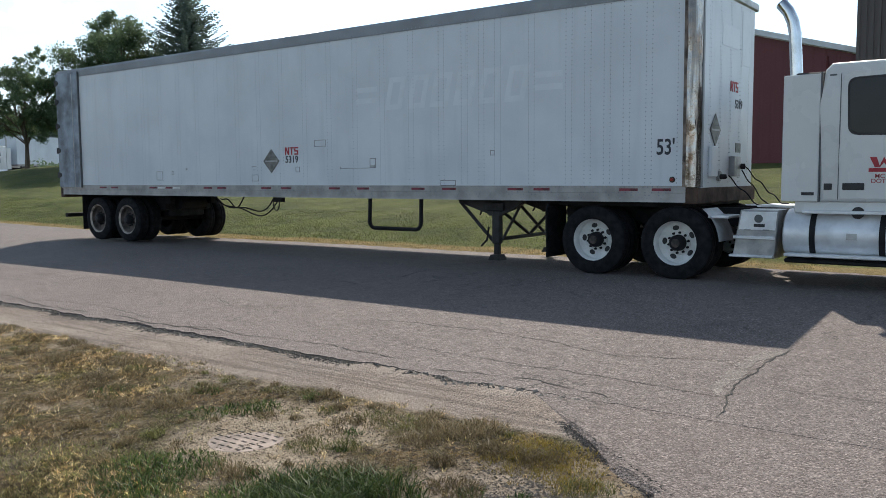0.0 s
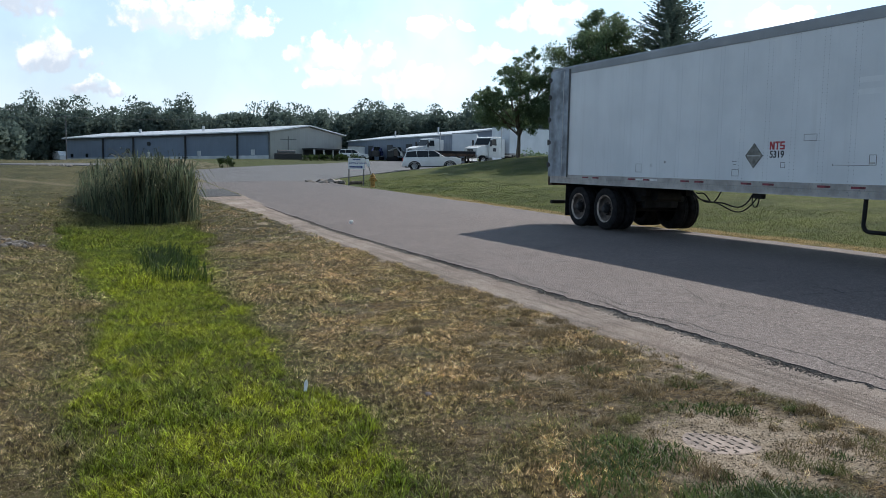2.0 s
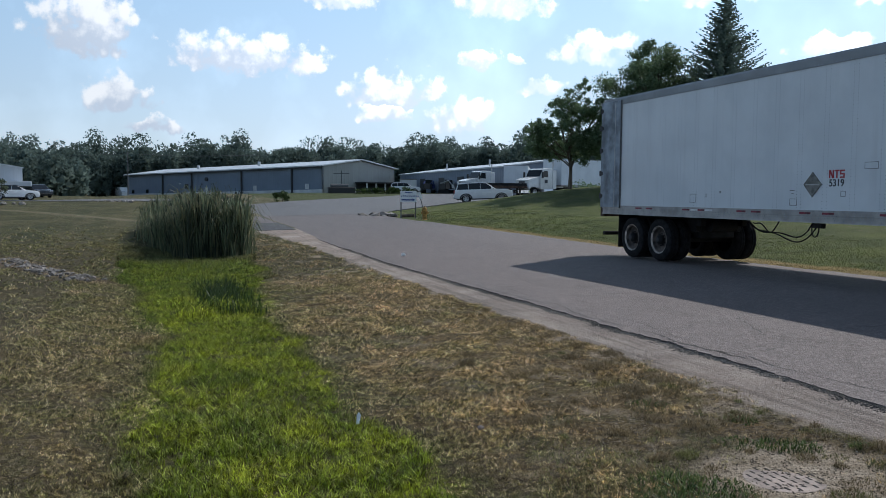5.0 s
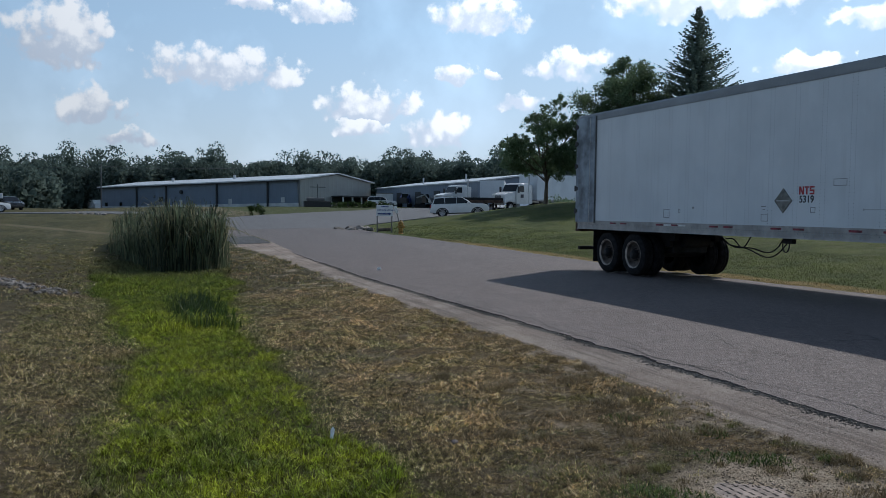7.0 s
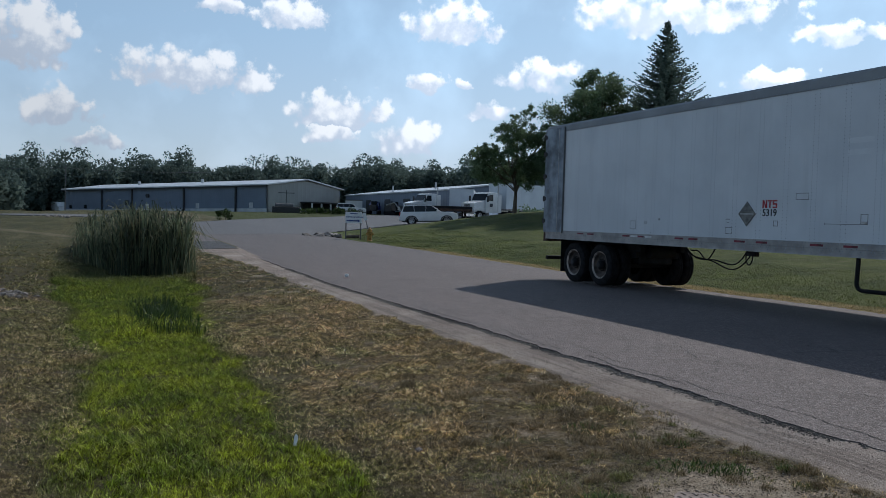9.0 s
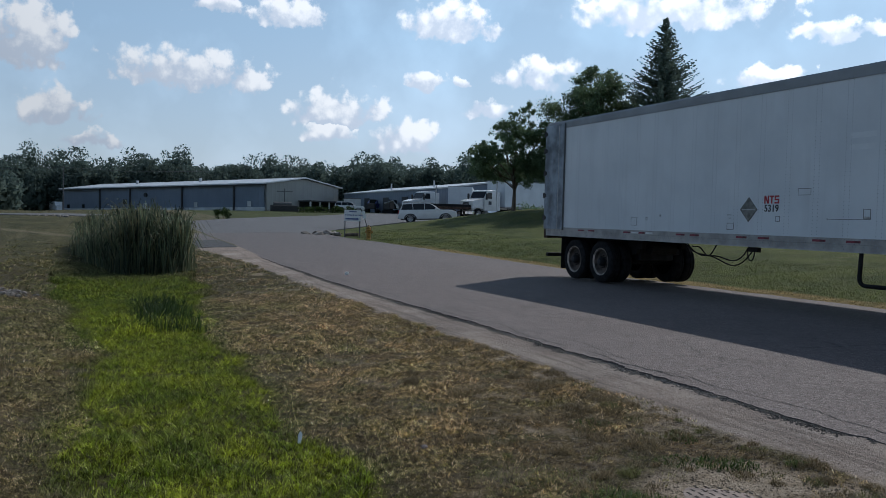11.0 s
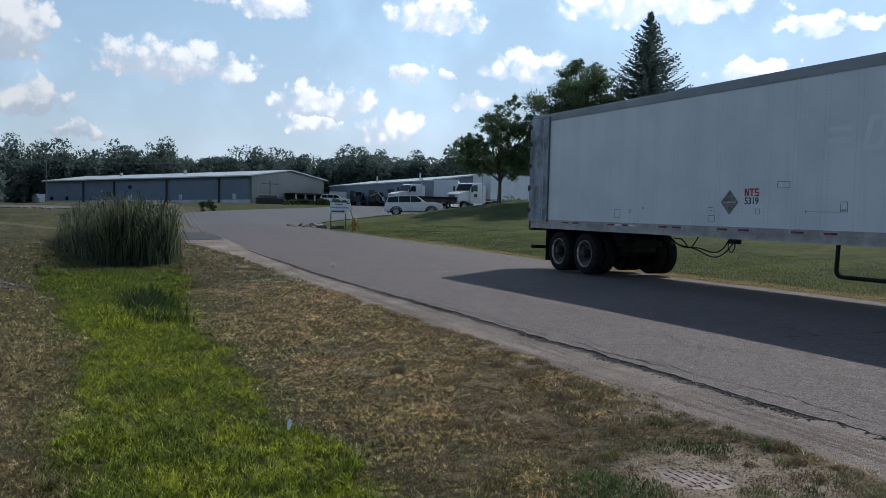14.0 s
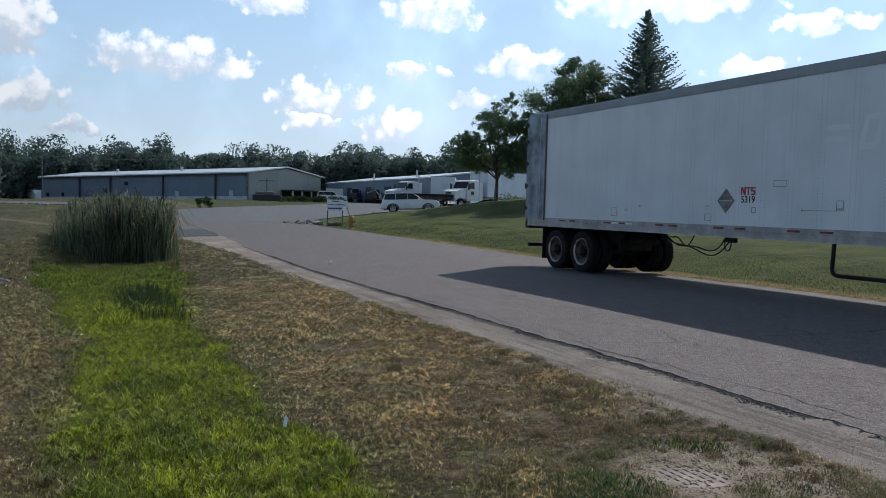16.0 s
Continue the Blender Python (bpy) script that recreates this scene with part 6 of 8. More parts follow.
# long low warehouse: local x along the long side, y away along the gable end
WH_P, WH_DEG = (-107.7, 12.6), -146.04
wh = thing("warehouse", "long low blue-grey metal warehouse with pale roof", "warehouse", pose(WH_P[0], WH_P[1], 1.35, 0, 1.09, WH_DEG))
L, D, EV, AP = 52.5, 16.9, 4.65, 5.75
# in this frame the gable end runs towards -y
part("long_wall", B((0, -0.25, -0.7), (L, 0, EV)), MT["wallblue"], wh, "blue-grey ribbed metal wall")
part("wall_band", B((0, 0.0, -0.7), (L, 0.06, 1.12)), MT["wallband"], wh, "pale masonry band")
part("gable_wall", prism([(0, 0), (0, EV), (-D / 2, AP), (-D, EV), (-D, 0)], 0, 0.25, "yz"), MT["wallgrey"], wh, "beige-grey gable wall")
part("gable_wall", prism([(0, 0), (0, EV), (-D / 2, AP), (-D, EV), (-D, 0)], L - 0.25, L, "yz"), MT["wallgrey"], wh, "beige-grey gable wall")
part("back_wall", B((0, -D, 0), (L, -D + 0.25, EV)), MT["wallblue"], wh)
part("roof", prism([(0.5, EV - 0.02), (-D / 2, AP + 0.12), (-D - 0.5, EV - 0.02), (-D - 0.5, EV + 0.16), (-D / 2, AP + 0.3), (0.5, EV + 0.16)], -0.5, L + 0.5, "yz"), MT["roofm"], wh, "pale metal roof")
part("eave_trim", B((-0.5, 0.35, EV - 0.22), (L + 0.5, 0.52, EV - 0.03)), MT["dark"], wh, "dark eave trim")
for x in (6.7, 18.9, 32.4, 41.0):
    part("downpipe", C((x, 0.15, 0.1), (x, 0.15, EV - 0.2), 0.16, n=8), MT["dark"], wh, "dark downpipe")
for x, z in ((3.34, 1.6), (15.6, 1.56), (28.4, 1.5)):
    part("wall_hatch", B((x - 0.4, 0.06, z - 0.4), (x + 0.4, 0.13, z + 0.42), 0.02), MT["wallband"], wh, "pale wall hatch")
for x in (46.0, 50.6):
    part("window", B((x - 0.35, 0.0, 1.2), (x + 0.35, 0.1, 1.85), 0.02), MT["glass"], wh, "small dark window")
part("wall_fan", C((28.2, 0.0, 3.32), (28.2, 0.3, 3.32), 0.34, n=20), MT["dark"], wh, "round dark wall fan")
part("wall_box", B((33.5, 0.0, 1.8), (34.3, 0.22, 2.6), 0.02), MT["dark"], wh, "dark electrical box on the wall")
part("wall_lamp", B((35.6, 0.0, 2.6), (35.95, 0.3, 2.85), 0.03), MT["roofm"], wh, "pale wall lamp")
for x in (18.3, 19.4):
    part("bollard", C((x, 0.9, -0.7), (x, 0.9, 1.0), 0.12, n=10), MT["dark"], wh)
# porch on the gable end
part("porch_roof", prism([(-D + 0.2, 2.35), (-7.2, 2.35), (-7.2, 2.15), (-D + 0.2, 2.15)], -2.6, 0.0, "yz"), MT["dark"], wh, "dark flat porch roof")
part("porch_wall", B((-0.2, -D + 0.3, 0.0), (-0.05, -7.4, 2.15)), MT["dark"], wh)
for y in (-7.4, -9.6, -11.8, -D + 0.4):
    part("porch_post", B((-2.5, y - 0.1, 0), (-2.3, y + 0.1, 2.15)), MT["wallband"], wh)
part("roof_vent", C((21, -5.5, AP - 0.3), (21, -5.5, AP + 0.55), 0.25, n=10), MT["roofm"], wh)
part("roof_vent", C((38, -5.5, AP - 0.3), (38, -5.5, AP + 0.5), 0.25, n=10), MT["roofm"], wh)

sh = thing("long_shed", "long dark blue-grey metal shed with pale roof edge", "shed", frame_of(-72, 27.5, 1.62, 180))
part("front_wall", B((0, 0, 0), (44, 0.25, 3.45)), MT["wallblue"], sh, "dark blue-grey ribbed wall")
part("end_wall", prism([(0, 0), (0, 3.45), (-7, 4.4), (-14, 3.45), (-14, 0)], 0.0, 0.25, "yz"), MT["wallblue"], sh)
part("back_wall", B((0, -14, 0), (44, -13.75, 3.45)), MT["wallblue"], sh)
part("roof", prism([(0.4, 3.4), (-7, 4.45), (-14.4, 3.4), (-14.4, 3.52), (-7, 4.6), (0.4, 3.55)], -0.4, 44.4, "yz"), MT["roofm"], sh, "pale metal roof")
for x in (9, 13, 21, 30):
    part("shed_door", B((x, 0.25, 0), (x + 2.4, 0.32, 2.6), 0.02), MT["dark"], sh, "dark shed door")
for x in (8.2, 25.0):
    part("roof_vent", C((x, -1.5, 3.4), (x, -1.5, 4.7), 0.12, n=8), MT["roofm"], sh)

wb = thing("office_building", "white panelled building with a dark base", "building", frame_of(-74.0, -24.25, 0.35, -79))
part("upper_wall", prism([(0.0, 1.8), (0.0, 3.6), (14, 5.8), (26, 5.8), (26, 1.8)], -0.3, 0.0, "xz"), MT["whitewall"], wb, "white metal upper wall")
part("base_wall", B((0.1, -0.3, 0), (26, -0.06, 1.8)), MT["dark"], wb, "dark base wall")
part("end_wall", B((0.0, -16, 0), (0.25, -0.3, 3.55)), MT["whitewall"], wb)
part("roof_edge", prism([(-0.1, 3.6), (14, 5.82), (26, 5.82), (26, 5.95), (14, 5.95), (-0.1, 3.72)], -0.4, 0.06, "xz"), MT["roofm"], wb, "pale roof edge")
part("canopy", B((-0.75, -0.2, 1.8), (2.2, 1.2, 2.3), 0.03), MT["whitewall"], wb, "white canopy box")
part("canopy_soffit", B((-0.7, -0.15, 1.7), (2.15, 1.15, 1.8)), MT["dark"], wb)
part("roof", B((0.2, -16, 3.4), (26, -0.3, 3.5)), MT["roofm"], wb)
mk = part("round_mark", C((4.6, 0.0, 3.2), (4.6, 0.05, 3.2), 0.46, n=26), MT["plastic"], wb, "round dark mark")
part("mark_band", prism([(4.3, 3.1), (4.45, 3.28), (4.75, 3.32), (4.88, 3.18), (4.6, 3.08)], 0.05, 0.06, "xz"), MT["whitewall"], mk)
for x in (6.0, 9.0, 12.0):
    part("window", B((x, -0.06, 0.7), (x + 1.6, -0.03, 1.6), 0.02), MT["glass"], wb, "dark window")

rb = thing("barn", "maroon ribbed metal building with a sloping roofline", "building", frame_of(0.0, 33.0, 1.9, 0))
part("gable_wall", prism([(-18, 0), (-18, 4.2), (-3, 9.4), (12.4, 5.05), (16, 4.0), (16, 0)], 0.0, 0.3, "xz"), MT["redwall"], rb, "maroon ribbed gable wall")
part("side_wall", B((15.7, 0.3, 0), (16, 20, 4.0)), MT["redwall"], rb)
part("roof", prism([(-3, 9.45), (16.4, 3.95), (16.4, 4.2), (-3, 9.75), (-18.4, 4.4), (-18.4, 4.15)], -0.35, 20, "xz"), MT["roofm"], rb, "pale roof edge")
for x in (4.0, 10.6):
    part("downpipe", C((x, -0.08, 0), (x, -0.08, 5.2), 0.07, n=8), MT["redwall"], rb)
tw = thing("silo_tower", "tall brown ribbed metal tower", "tower", frame_of(12.3, 30.6, 1.8, 0))
part("shaft", B((0, 0, 0), (3.6, 2.2, 13), 0.05), MT["brown"], tw)
for i in range(13):
    part("rib", B((0.03 + 0.28 * i, -0.05, 0), (0.15 + 0.28 * i, 0.02, 13)), MT["brown"], tw)


# ---- cars ----
def wheel_small(parent, m, r=0.38, w=0.24):
    o = thing("wheel", "", "", m)
    o.parent = parent
    part("tyre", lathe([(r * 0.62, 0.02), (r * 0.9, 0.0), (r, 0.03), (r, w - 0.03), (r * 0.9, w), (r * 0.62, w - 0.02)], 28), MT["rubber"], o, "black tyre", True)
    part("rim", lathe([(r * 0.63, 0.02), (r * 0.6, 0.035), (r * 0.5, 0.06), (0.02, 0.045)], 20), MT["dull"], o, "grey alloy wheel", True)
    for k in range(5):
        a = 2 * math.pi * k / 5
        part("wheel_gap", C((r * 0.38 * math.cos(a), 0.05, r * 0.38 * math.sin(a)), (r * 0.38 * math.cos(a), 0.035, r * 0.38 * math.sin(a)), r * 0.1, n=8), MT["plastic"], o)
    return o


def car(name, label, m, paint, length=4.8, height=1.8, width=1.9, tall=True):
    """Wagon-shaped car; local x forward, wheels on z = 0."""
    root = thing(name, label, "car", m)
    k, h = length / 4.8, height / 1.8
    body = [(-2.38, 0.45), (-2.4, 0.8), (-2.34, 1.16), (-2.2, 1.2), (0.75, 1.2), (1.1, 1.18), (2.05, 1.1), (2.32, 1.0), (2.4, 0.7), (2.34, 0.4), (1.95, 0.4)]
    arch = lambda cx: [(cx + 0.46 * math.cos(a), 0.36 + 0.44 * math.sin(a)) for a in [i * math.pi / 8 for i in range(9)]]
    outline = body[:10] + arch(1.45) + arch(-1.42)
    outline = [(x * k, z * h) for x, z in outline]
    part("body", prism(outline, -width / 2, width / 2, "xz", 0.06, 2), paint, root, "", True)
    hw = width / 2
    roof = [(-2.28, 1.14), (-2.05, 1.72), (-1.8, 1.8), (-0.1, 1.8), (0.25, 1.74), (1.1, 1.14)] if tall else [(-2.3, 1.12), (-1.7, 1.62), (-1.2, 1.72), (-0.2, 1.74), (0.3, 1.66), (1.25, 1.1)]
    bm = prism([(x * k, z * h) for x, z in roof], -hw + 0.04, hw - 0.04, "xz", 0.05, 2)
    for v in bm.verts:
        f = max(0.0, (v.co.z / h - 1.15) / 0.65)
        v.co.y *= 1 - 0.14 * f
    part("cabin", bm, paint, root, "", True)

    def pane(pts, side, name="window"):
        bm = bmesh.new()
        vs = []
        for off in (0.0, 0.02):
            for x, z in pts:
                f = max(0.0, (z - 1.15) / 0.65)
                y = (hw - 0.04) * (1 - 0.14 * f) + 0.012 - off
                vs.append(bm.verts.new((x * k, side * y, z * h)))
        n = len(pts)
        bm.faces.new(vs[:n]), bm.faces.new(vs[n:])
        for i in range(n):
            bm.faces.new((vs[i], vs[(i + 1) % n], vs[n + (i + 1) % n], vs[n + i]))
        part(name, bm, MT["glass"], root, "dark tinted window")
    for side in (-1, 1):
        pane([(-2.16, 1.14), (-2.02, 1.66), (-1.26, 1.72), (-1.2, 1.14)], side)
        pane([(-1.17, 1.14), (-1.21, 1.72), (-0.26, 1.73), (-0.26, 1.14)], side)
        pane([(-0.23, 1.14), (-0.23, 1.73), (0.2, 1.7), (0.94, 1.16)], side)
        for cx in (1.45, -1.42):
            part("wheel_arch", prism([(k * (cx + 0.53 * math.cos(i * math.pi / 10)), h * 0.36 + 0.5 * h * math.sin(i * math.pi / 10)) for i in range(11)] + [(k * (cx + 0.42 * math.cos(i * math.pi / 10)), h * 0.36 + 0.4 * h * math.sin(i * math.pi / 10)) for i in range(10, -1, -1)], side * (hw - 0.02), side * (hw + 0.012), "xz"), MT["plastic"], root, "dark wheel arch")
        part("wing_mirror", B((0.62 * k, side * hw - 0.02, 1.16 * h), (0.82 * k, side * (hw + 0.14), 1.32 * h), 0.03, 2), paint, root)
        part("headlight", B((2.1 * k, side * (hw - 0.38), 0.82 * h), (2.34 * k, side * (hw - 0.02), 0.98 * h), 0.03, 2), MT["alu"], root, "clear headlight")
        part("tail_light", B((-2.42 * k, side * (hw - 0.2), 0.85 * h), (-2.28 * k, side * (hw - 0.005), 1.15 * h), 0.02), MT["lampred"], root, "red tail light")
        part("side_trim", B((-1.0 * k, side * (hw - 0.03), 0.3 * h), (1.0 * k, side * (hw + 0.03), 0.4 * h), 0.015), MT["plastic"], root)
        part("door_handle", B((-0.42 * k, side * hw, 1.02 * h), (-0.24 * k, side * (hw + 0.025), 1.06 * h)), paint, root)
        part("roof_rail", B((-1.9 * k, side * (hw - 0.24), 1.8 * h), (-0.1 * k, side * (hw - 0.2), 1.85 * h), 0.01), MT["dull"], root)
    part("windscreen", prism([(0.3 * k, 1.73 * h), (1.1 * k, 1.2 * h), (1.12 * k, 1.22 * h), (0.32 * k, 1.75 * h)], -hw + 0.2, hw - 0.2, "xz"), MT["glass"], root, "dark windscreen")
    part("rear_window", prism([(-2.27 * k, 1.22 * h), (-2.1 * k, 1.66 * h), (-2.13 * k, 1.67 * h), (-2.3 * k, 1.23 * h)], -hw + 0.2, hw - 0.2, "xz"), MT["glass"], root, "dark rear window")
    part("bumper", B((2.2 * k, -hw + 0.1, 0.4 * h), (2.46 * k, hw - 0.1, 0.62 * h), 0.05, 2), MT["plastic"], root)
    part("bumper", B((-2.46 * k, -hw + 0.1, 0.4 * h), (-2.3 * k, hw - 0.1, 0.68 * h), 0.05, 2), paint, root)
    part("floor_pan", B((-2.2 * k, -hw + 0.25, 0.3 * h), (2.2 * k, hw - 0.25, 0.5 * h)), MT["plastic"], root)
    for x in (1.45, -1.42):
        wheel_small(root, pose(x * k, -hw + 0.01, 0.4), 0.4)
        wheel_small(root, pose(x * k, hw - 0.01, 0.4, 0, 0, 180), 0.4)
    return root


car("suv", "white wagon-bodied suv parked in the yard", pose(-45.0, 14.35, top_z(-45.0, 14.35) - 0.02, 0, -2.2, 68), MT["carpaint"], 4.85, 1.7)
car("crossover_car", "white crossover parked by the office building", pose(-64.9, -24.05, gz(-64.9, -24.05) + 0.05, 0, 0, 122), MT["carpaint"], 4.6, 1.45, 1.85, False)
car("parked_suv", "dark suv parked behind a white car", pose(-91.0, -24.9, gz(-91, -24.9) - 0.05, 0, 0, 25), MT["darkcar"], 4.6, 1.6)


# ---- distant road tractors and box trailers ----
def far_tractor(m, label, mark=True, fairing=True):
    root = thing("day_cab_truck", label, "truck", m, "trucks in the yard")
    part("hood", prism([(0.9, 0.75), (0.9, 1.75), (0.2, 1.95), (-0.75, 2.1), (-0.75, 0.95), (-0.2, 0.95), (0.0, 1.15), (0.4, 1.15), (0.62, 0.8)], -0.95, 0.95, "xz", 0.1, 3), MT["cab"], root, "white hood", True)
    part("cab", prism([(-0.72, 0.8), (-0.72, 2.05), (-1.15, 2.85), (-1.4, 2.95), (-2.5, 2.95), (-2.55, 0.8)], -1.1, 1.1, "xz", 0.07, 3), MT["cab"], root, "white cab", True)
    part("windscreen", prism([(-0.74, 2.12), (-1.1, 2.78), (-1.07, 2.8), (-0.71, 2.14)], -0.95, 0.95, "xz"), MT["glass"], root, "dark windscreen")
    for s in (-1, 1):
        part("side_window", prism([(-0.95, 2.1), (-1.2, 2.7), (-1.75, 2.72), (-1.8, 2.05)], s * 1.09, s * 1.115, "xz"), MT["glass"], root, "dark side window")
        part("sleeper_side", B((-3.1, s * 1.02, 0.85), (-2.55, s * 1.1, 2.8), 0.02), MT["cab"], root)
        part("mirror", B((-0.85, s * 1.2, 1.95), (-0.72, s * 1.42, 2.6), 0.02), MT["plastic"], root)
        part("fuel_tank", C((-2.6, s * 0.85, 0.65), (-1.2, s * 0.85, 0.65), 0.3, n=20), MT["alu"], root)
        part("headlight", B((0.72, s * 0.68, 1.0), (0.93, s * 0.98, 1.25), 0.03), MT["alu"], root)
        part("step", B((-1.3, s * 0.95, 0.38), (-0.7, s * 1.12, 0.45)), MT["dull"], root)
        for x in (-4.2, -5.5):
            wheel_small(root, pose(x, s * 1.2, 0.5, 0, 0, 0 if s < 0 else 180), 0.5, 0.55)
        wheel_small(root, pose(0.1, s * 1.12, 0.5, 0, 0, 0 if s < 0 else 180), 0.5, 0.28)
        part("frame_rail", B((-6.1, s * 0.4 - 0.05, 0.7), (0.7, s * 0.4 + 0.05, 0.92)), MT["black"], root)
        if mark:
            part("door_mark", B((-1.75, s * 1.105, 1.45), (-1.3, s * 1.115, 1.8)), MT["ink"], root)
    part("grille", B((0.88, -0.42, 0.85), (0.95, 0.42, 1.65), 0.03), MT["plastic"], root, "dark grille")
    for i in range(6):
        part("grille_bar", B((0.93, -0.4, 0.92 + i * 0.12), (0.965, 0.4, 0.95 + i * 0.12)), MT["dull"], root)
    part("bumper", B((0.75, -1.12, 0.38), (1.05, 1.12, 0.75), 0.05, 2), MT["chromeb"], root, "chrome bumper")
    if fairing:
        part("roof_fairing", prism([(-1.4, 2.9), (-2.5, 3.55), (-2.55, 2.9)], -0.95, 0.95, "xz", 0.04), MT["cab"], root)
    part("exhaust_pipe", C((-2.75, 0.9, 0.9), (-2.75, 0.9, 3.7), 0.07, n=10), MT["dull"], root)
    part("fifth_wheel", C((-4.8, 0, 0.93), (-4.8, 0, 1.02), 0.45, n=18), MT["black"], root)
    return root


def box_trailer(m, label, length=14.0):
    root = thing("box_trailer", label, "trailer", m, "box trailers in the yard")
    part("box_body", B((-length, -1.3, 1.15), (0, 1.3, 3.95), 0.03), MT["side"], root, "white box body")
    part("bottom_rail", B((-length, -1.31, 1.05), (0, 1.31, 1.2)), MT["rail"], root)
    part("top_rail", B((-length, -1.31, 3.88), (0, 1.31, 3.97)), MT["toprail"], root)
    for x in (-length + 1.3, -length + 2.6):
        for s in (-1, 1):
            wheel_small(root, pose(x, s * 1.25, 0.5, 0, 0, 0 if s < 0 else 180), 0.5, 0.55)
    for s in (-1, 1):
        part("landing_leg", B((-2.9, s * 0.8 - 0.06, 0.05), (-2.75, s * 0.8 + 0.06, 1.06)), MT["black"], root)
    return root


TA = math.degrees(math.atan2(-0.9, 0.35))
far_tractor(pose(-58.7, 24.6, top_z(-58.7, 24.6), 0, 0, TA), "white day-cab truck parked under the maple", True, False)
_n = Vector((0.35, -0.9, 0)).normalized()
box_trailer(pose(-58.7 - _n.x * 3.6, 24.6 - _n.y * 3.6, top_z(-60, 29), 0, 0, TA), "white box trailer coupled to a white truck", 13.5)
far_tractor(pose(-72.6, 23.2, top_z(-72.6, 23.2) - 0.1, 0, 0, TA - 10), "white day-cab truck standing behind a suv", False, False)
far_tractor(pose(-63.0, 28.4, top_z(-63, 28.4) + 0.05, 0, 0, TA + 15), "white day-cab truck half hidden by another", False, False)
box_trailer(pose(-62.5, 24.9, top_z(-63.5, 25) + 0.05, 0, 0, -26) @ Matrix.Diagonal((1, 1, 0.82, 1)), "white box trailer seen end-on in the yard", 8.0)
fb = thing("flatbed_trailer", "dark rusty flatbed trailer in the yard", "trailer", pose(-59.0, 21.6, top_z(-59, 21.6), 0, 0, 75))
part("deck", B((-2.6, -1.2, 0.95), (2.6, 1.2, 1.2), 0.02), MT["rust"], fb)
part("side_board", B((-2.6, -1.22, 1.2), (2.6, -1.12, 1.45)), MT["black"], fb)
for x in (-1.6, -0.5):
    for s in (-1, 1):
        wheel_small(fb, pose(x, s * 1.1, 0.45, 0, 0, 0 if s < 0 else 180), 0.45, 0.3)
part("landing_leg", B((1.7, -0.1, 0.0), (1.85, 0.1, 0.96)), MT["black"], fb)
# things standing between the warehouse and the shed
car("parked_car", "white car parked between the warehouse and the shed", pose(-94.5, 21.9, top_z(-94.5, 21.9) - 0.05, 0, 0, 75), MT["carpaint"], 4.3, 1.5)
ct = thing("storage_container", "small grey steel storage container by the shed", "container", pose(-100.5, 24.1, top_z(-100.5, 24.1) - 0.05, 0, 0, 73))
part("body", B((-1.25, 0, 0.1), (1.25, 3.0, 2.1), 0.03), MT["wallband"], ct)
for k in range(6):
    part("rib", B((-1.1 + 0.42 * k, -0.04, 0.2), (-0.98 + 0.42 * k, 0.0, 2.0)), MT["wallband"], ct)
for z in (0.1, 1.98):
    part("rail", B((-1.28, -0.06, z), (1.28, 0.02, z + 0.12)), MT["post"], ct)


def loader(x, y, deg, label, arm):
    root = thing("compact_loader", label, "machine", pose(x, y, top_z(x, y) - 0.02, 0, 0, deg), "machines by the shed")
    for sd in (-0.7, 0.7):
        part("track", prism([(-0.95, 0.2), (-0.8, 0.0), (0.8, 0.0), (0.95, 0.2), (0.8, 0.5), (-0.8, 0.5)], sd - 0.18, sd + 0.18, "xz", 0.04), MT["rubber"], root)
    part("engine_cover", B((-0.9, -0.5, 0.5), (0.1, 0.5, 1.35), 0.08, 2), MT["plastic"], root)
    part("cab", prism([(0.0, 0.6), (-0.1, 1.9), (0.6, 1.85), (0.85, 0.6)], -0.45, 0.45, "xz", 0.05), MT["glass"], root, "dark glazed cab")
    for sd in (-0.55, 0.55):
        part("arm", tube([(-0.7, sd, 1.35), (0.6, sd, 1.75), (1.35, sd, 0.95)], 0.1, 6), arm, root, "raised lift arm")
    part("bucket", prism([(1.25, 0.75), (1.75, 0.6), (1.8, 0.7), (1.45, 1.3), (1.3, 1.25)], -0.8, 0.8, "xz", 0.02), arm, root)


loader(-96.5, 26.0, 150, "blue compact loader parked in front of the shed", MT["signblue"])
loader(-88.0, 25.9, 40, "dark compact loader parked in front of the shed", MT["dull"])
va = thing("delivery_van", "small white van beside the warehouse end", "van", pose(-176.5, -18.5, gz(-176.5, -18.5) - 0.1, 0, 0, 20))
part("van_body", prism([(-2.6, 0.4), (-2.6, 2.2), (0.9, 2.2), (1.5, 1.4), (2.4, 1.2), (2.4, 0.4)], -1.0, 1.0, "xz", 0.08, 2), MT["carpaint"], va)
for x in (-1.6, 1.5):
    for s in (-1, 1):
        wheel_small(va, pose(x, s * 0.98, 0.36, 0, 0, 0 if s < 0 else 180), 0.36)


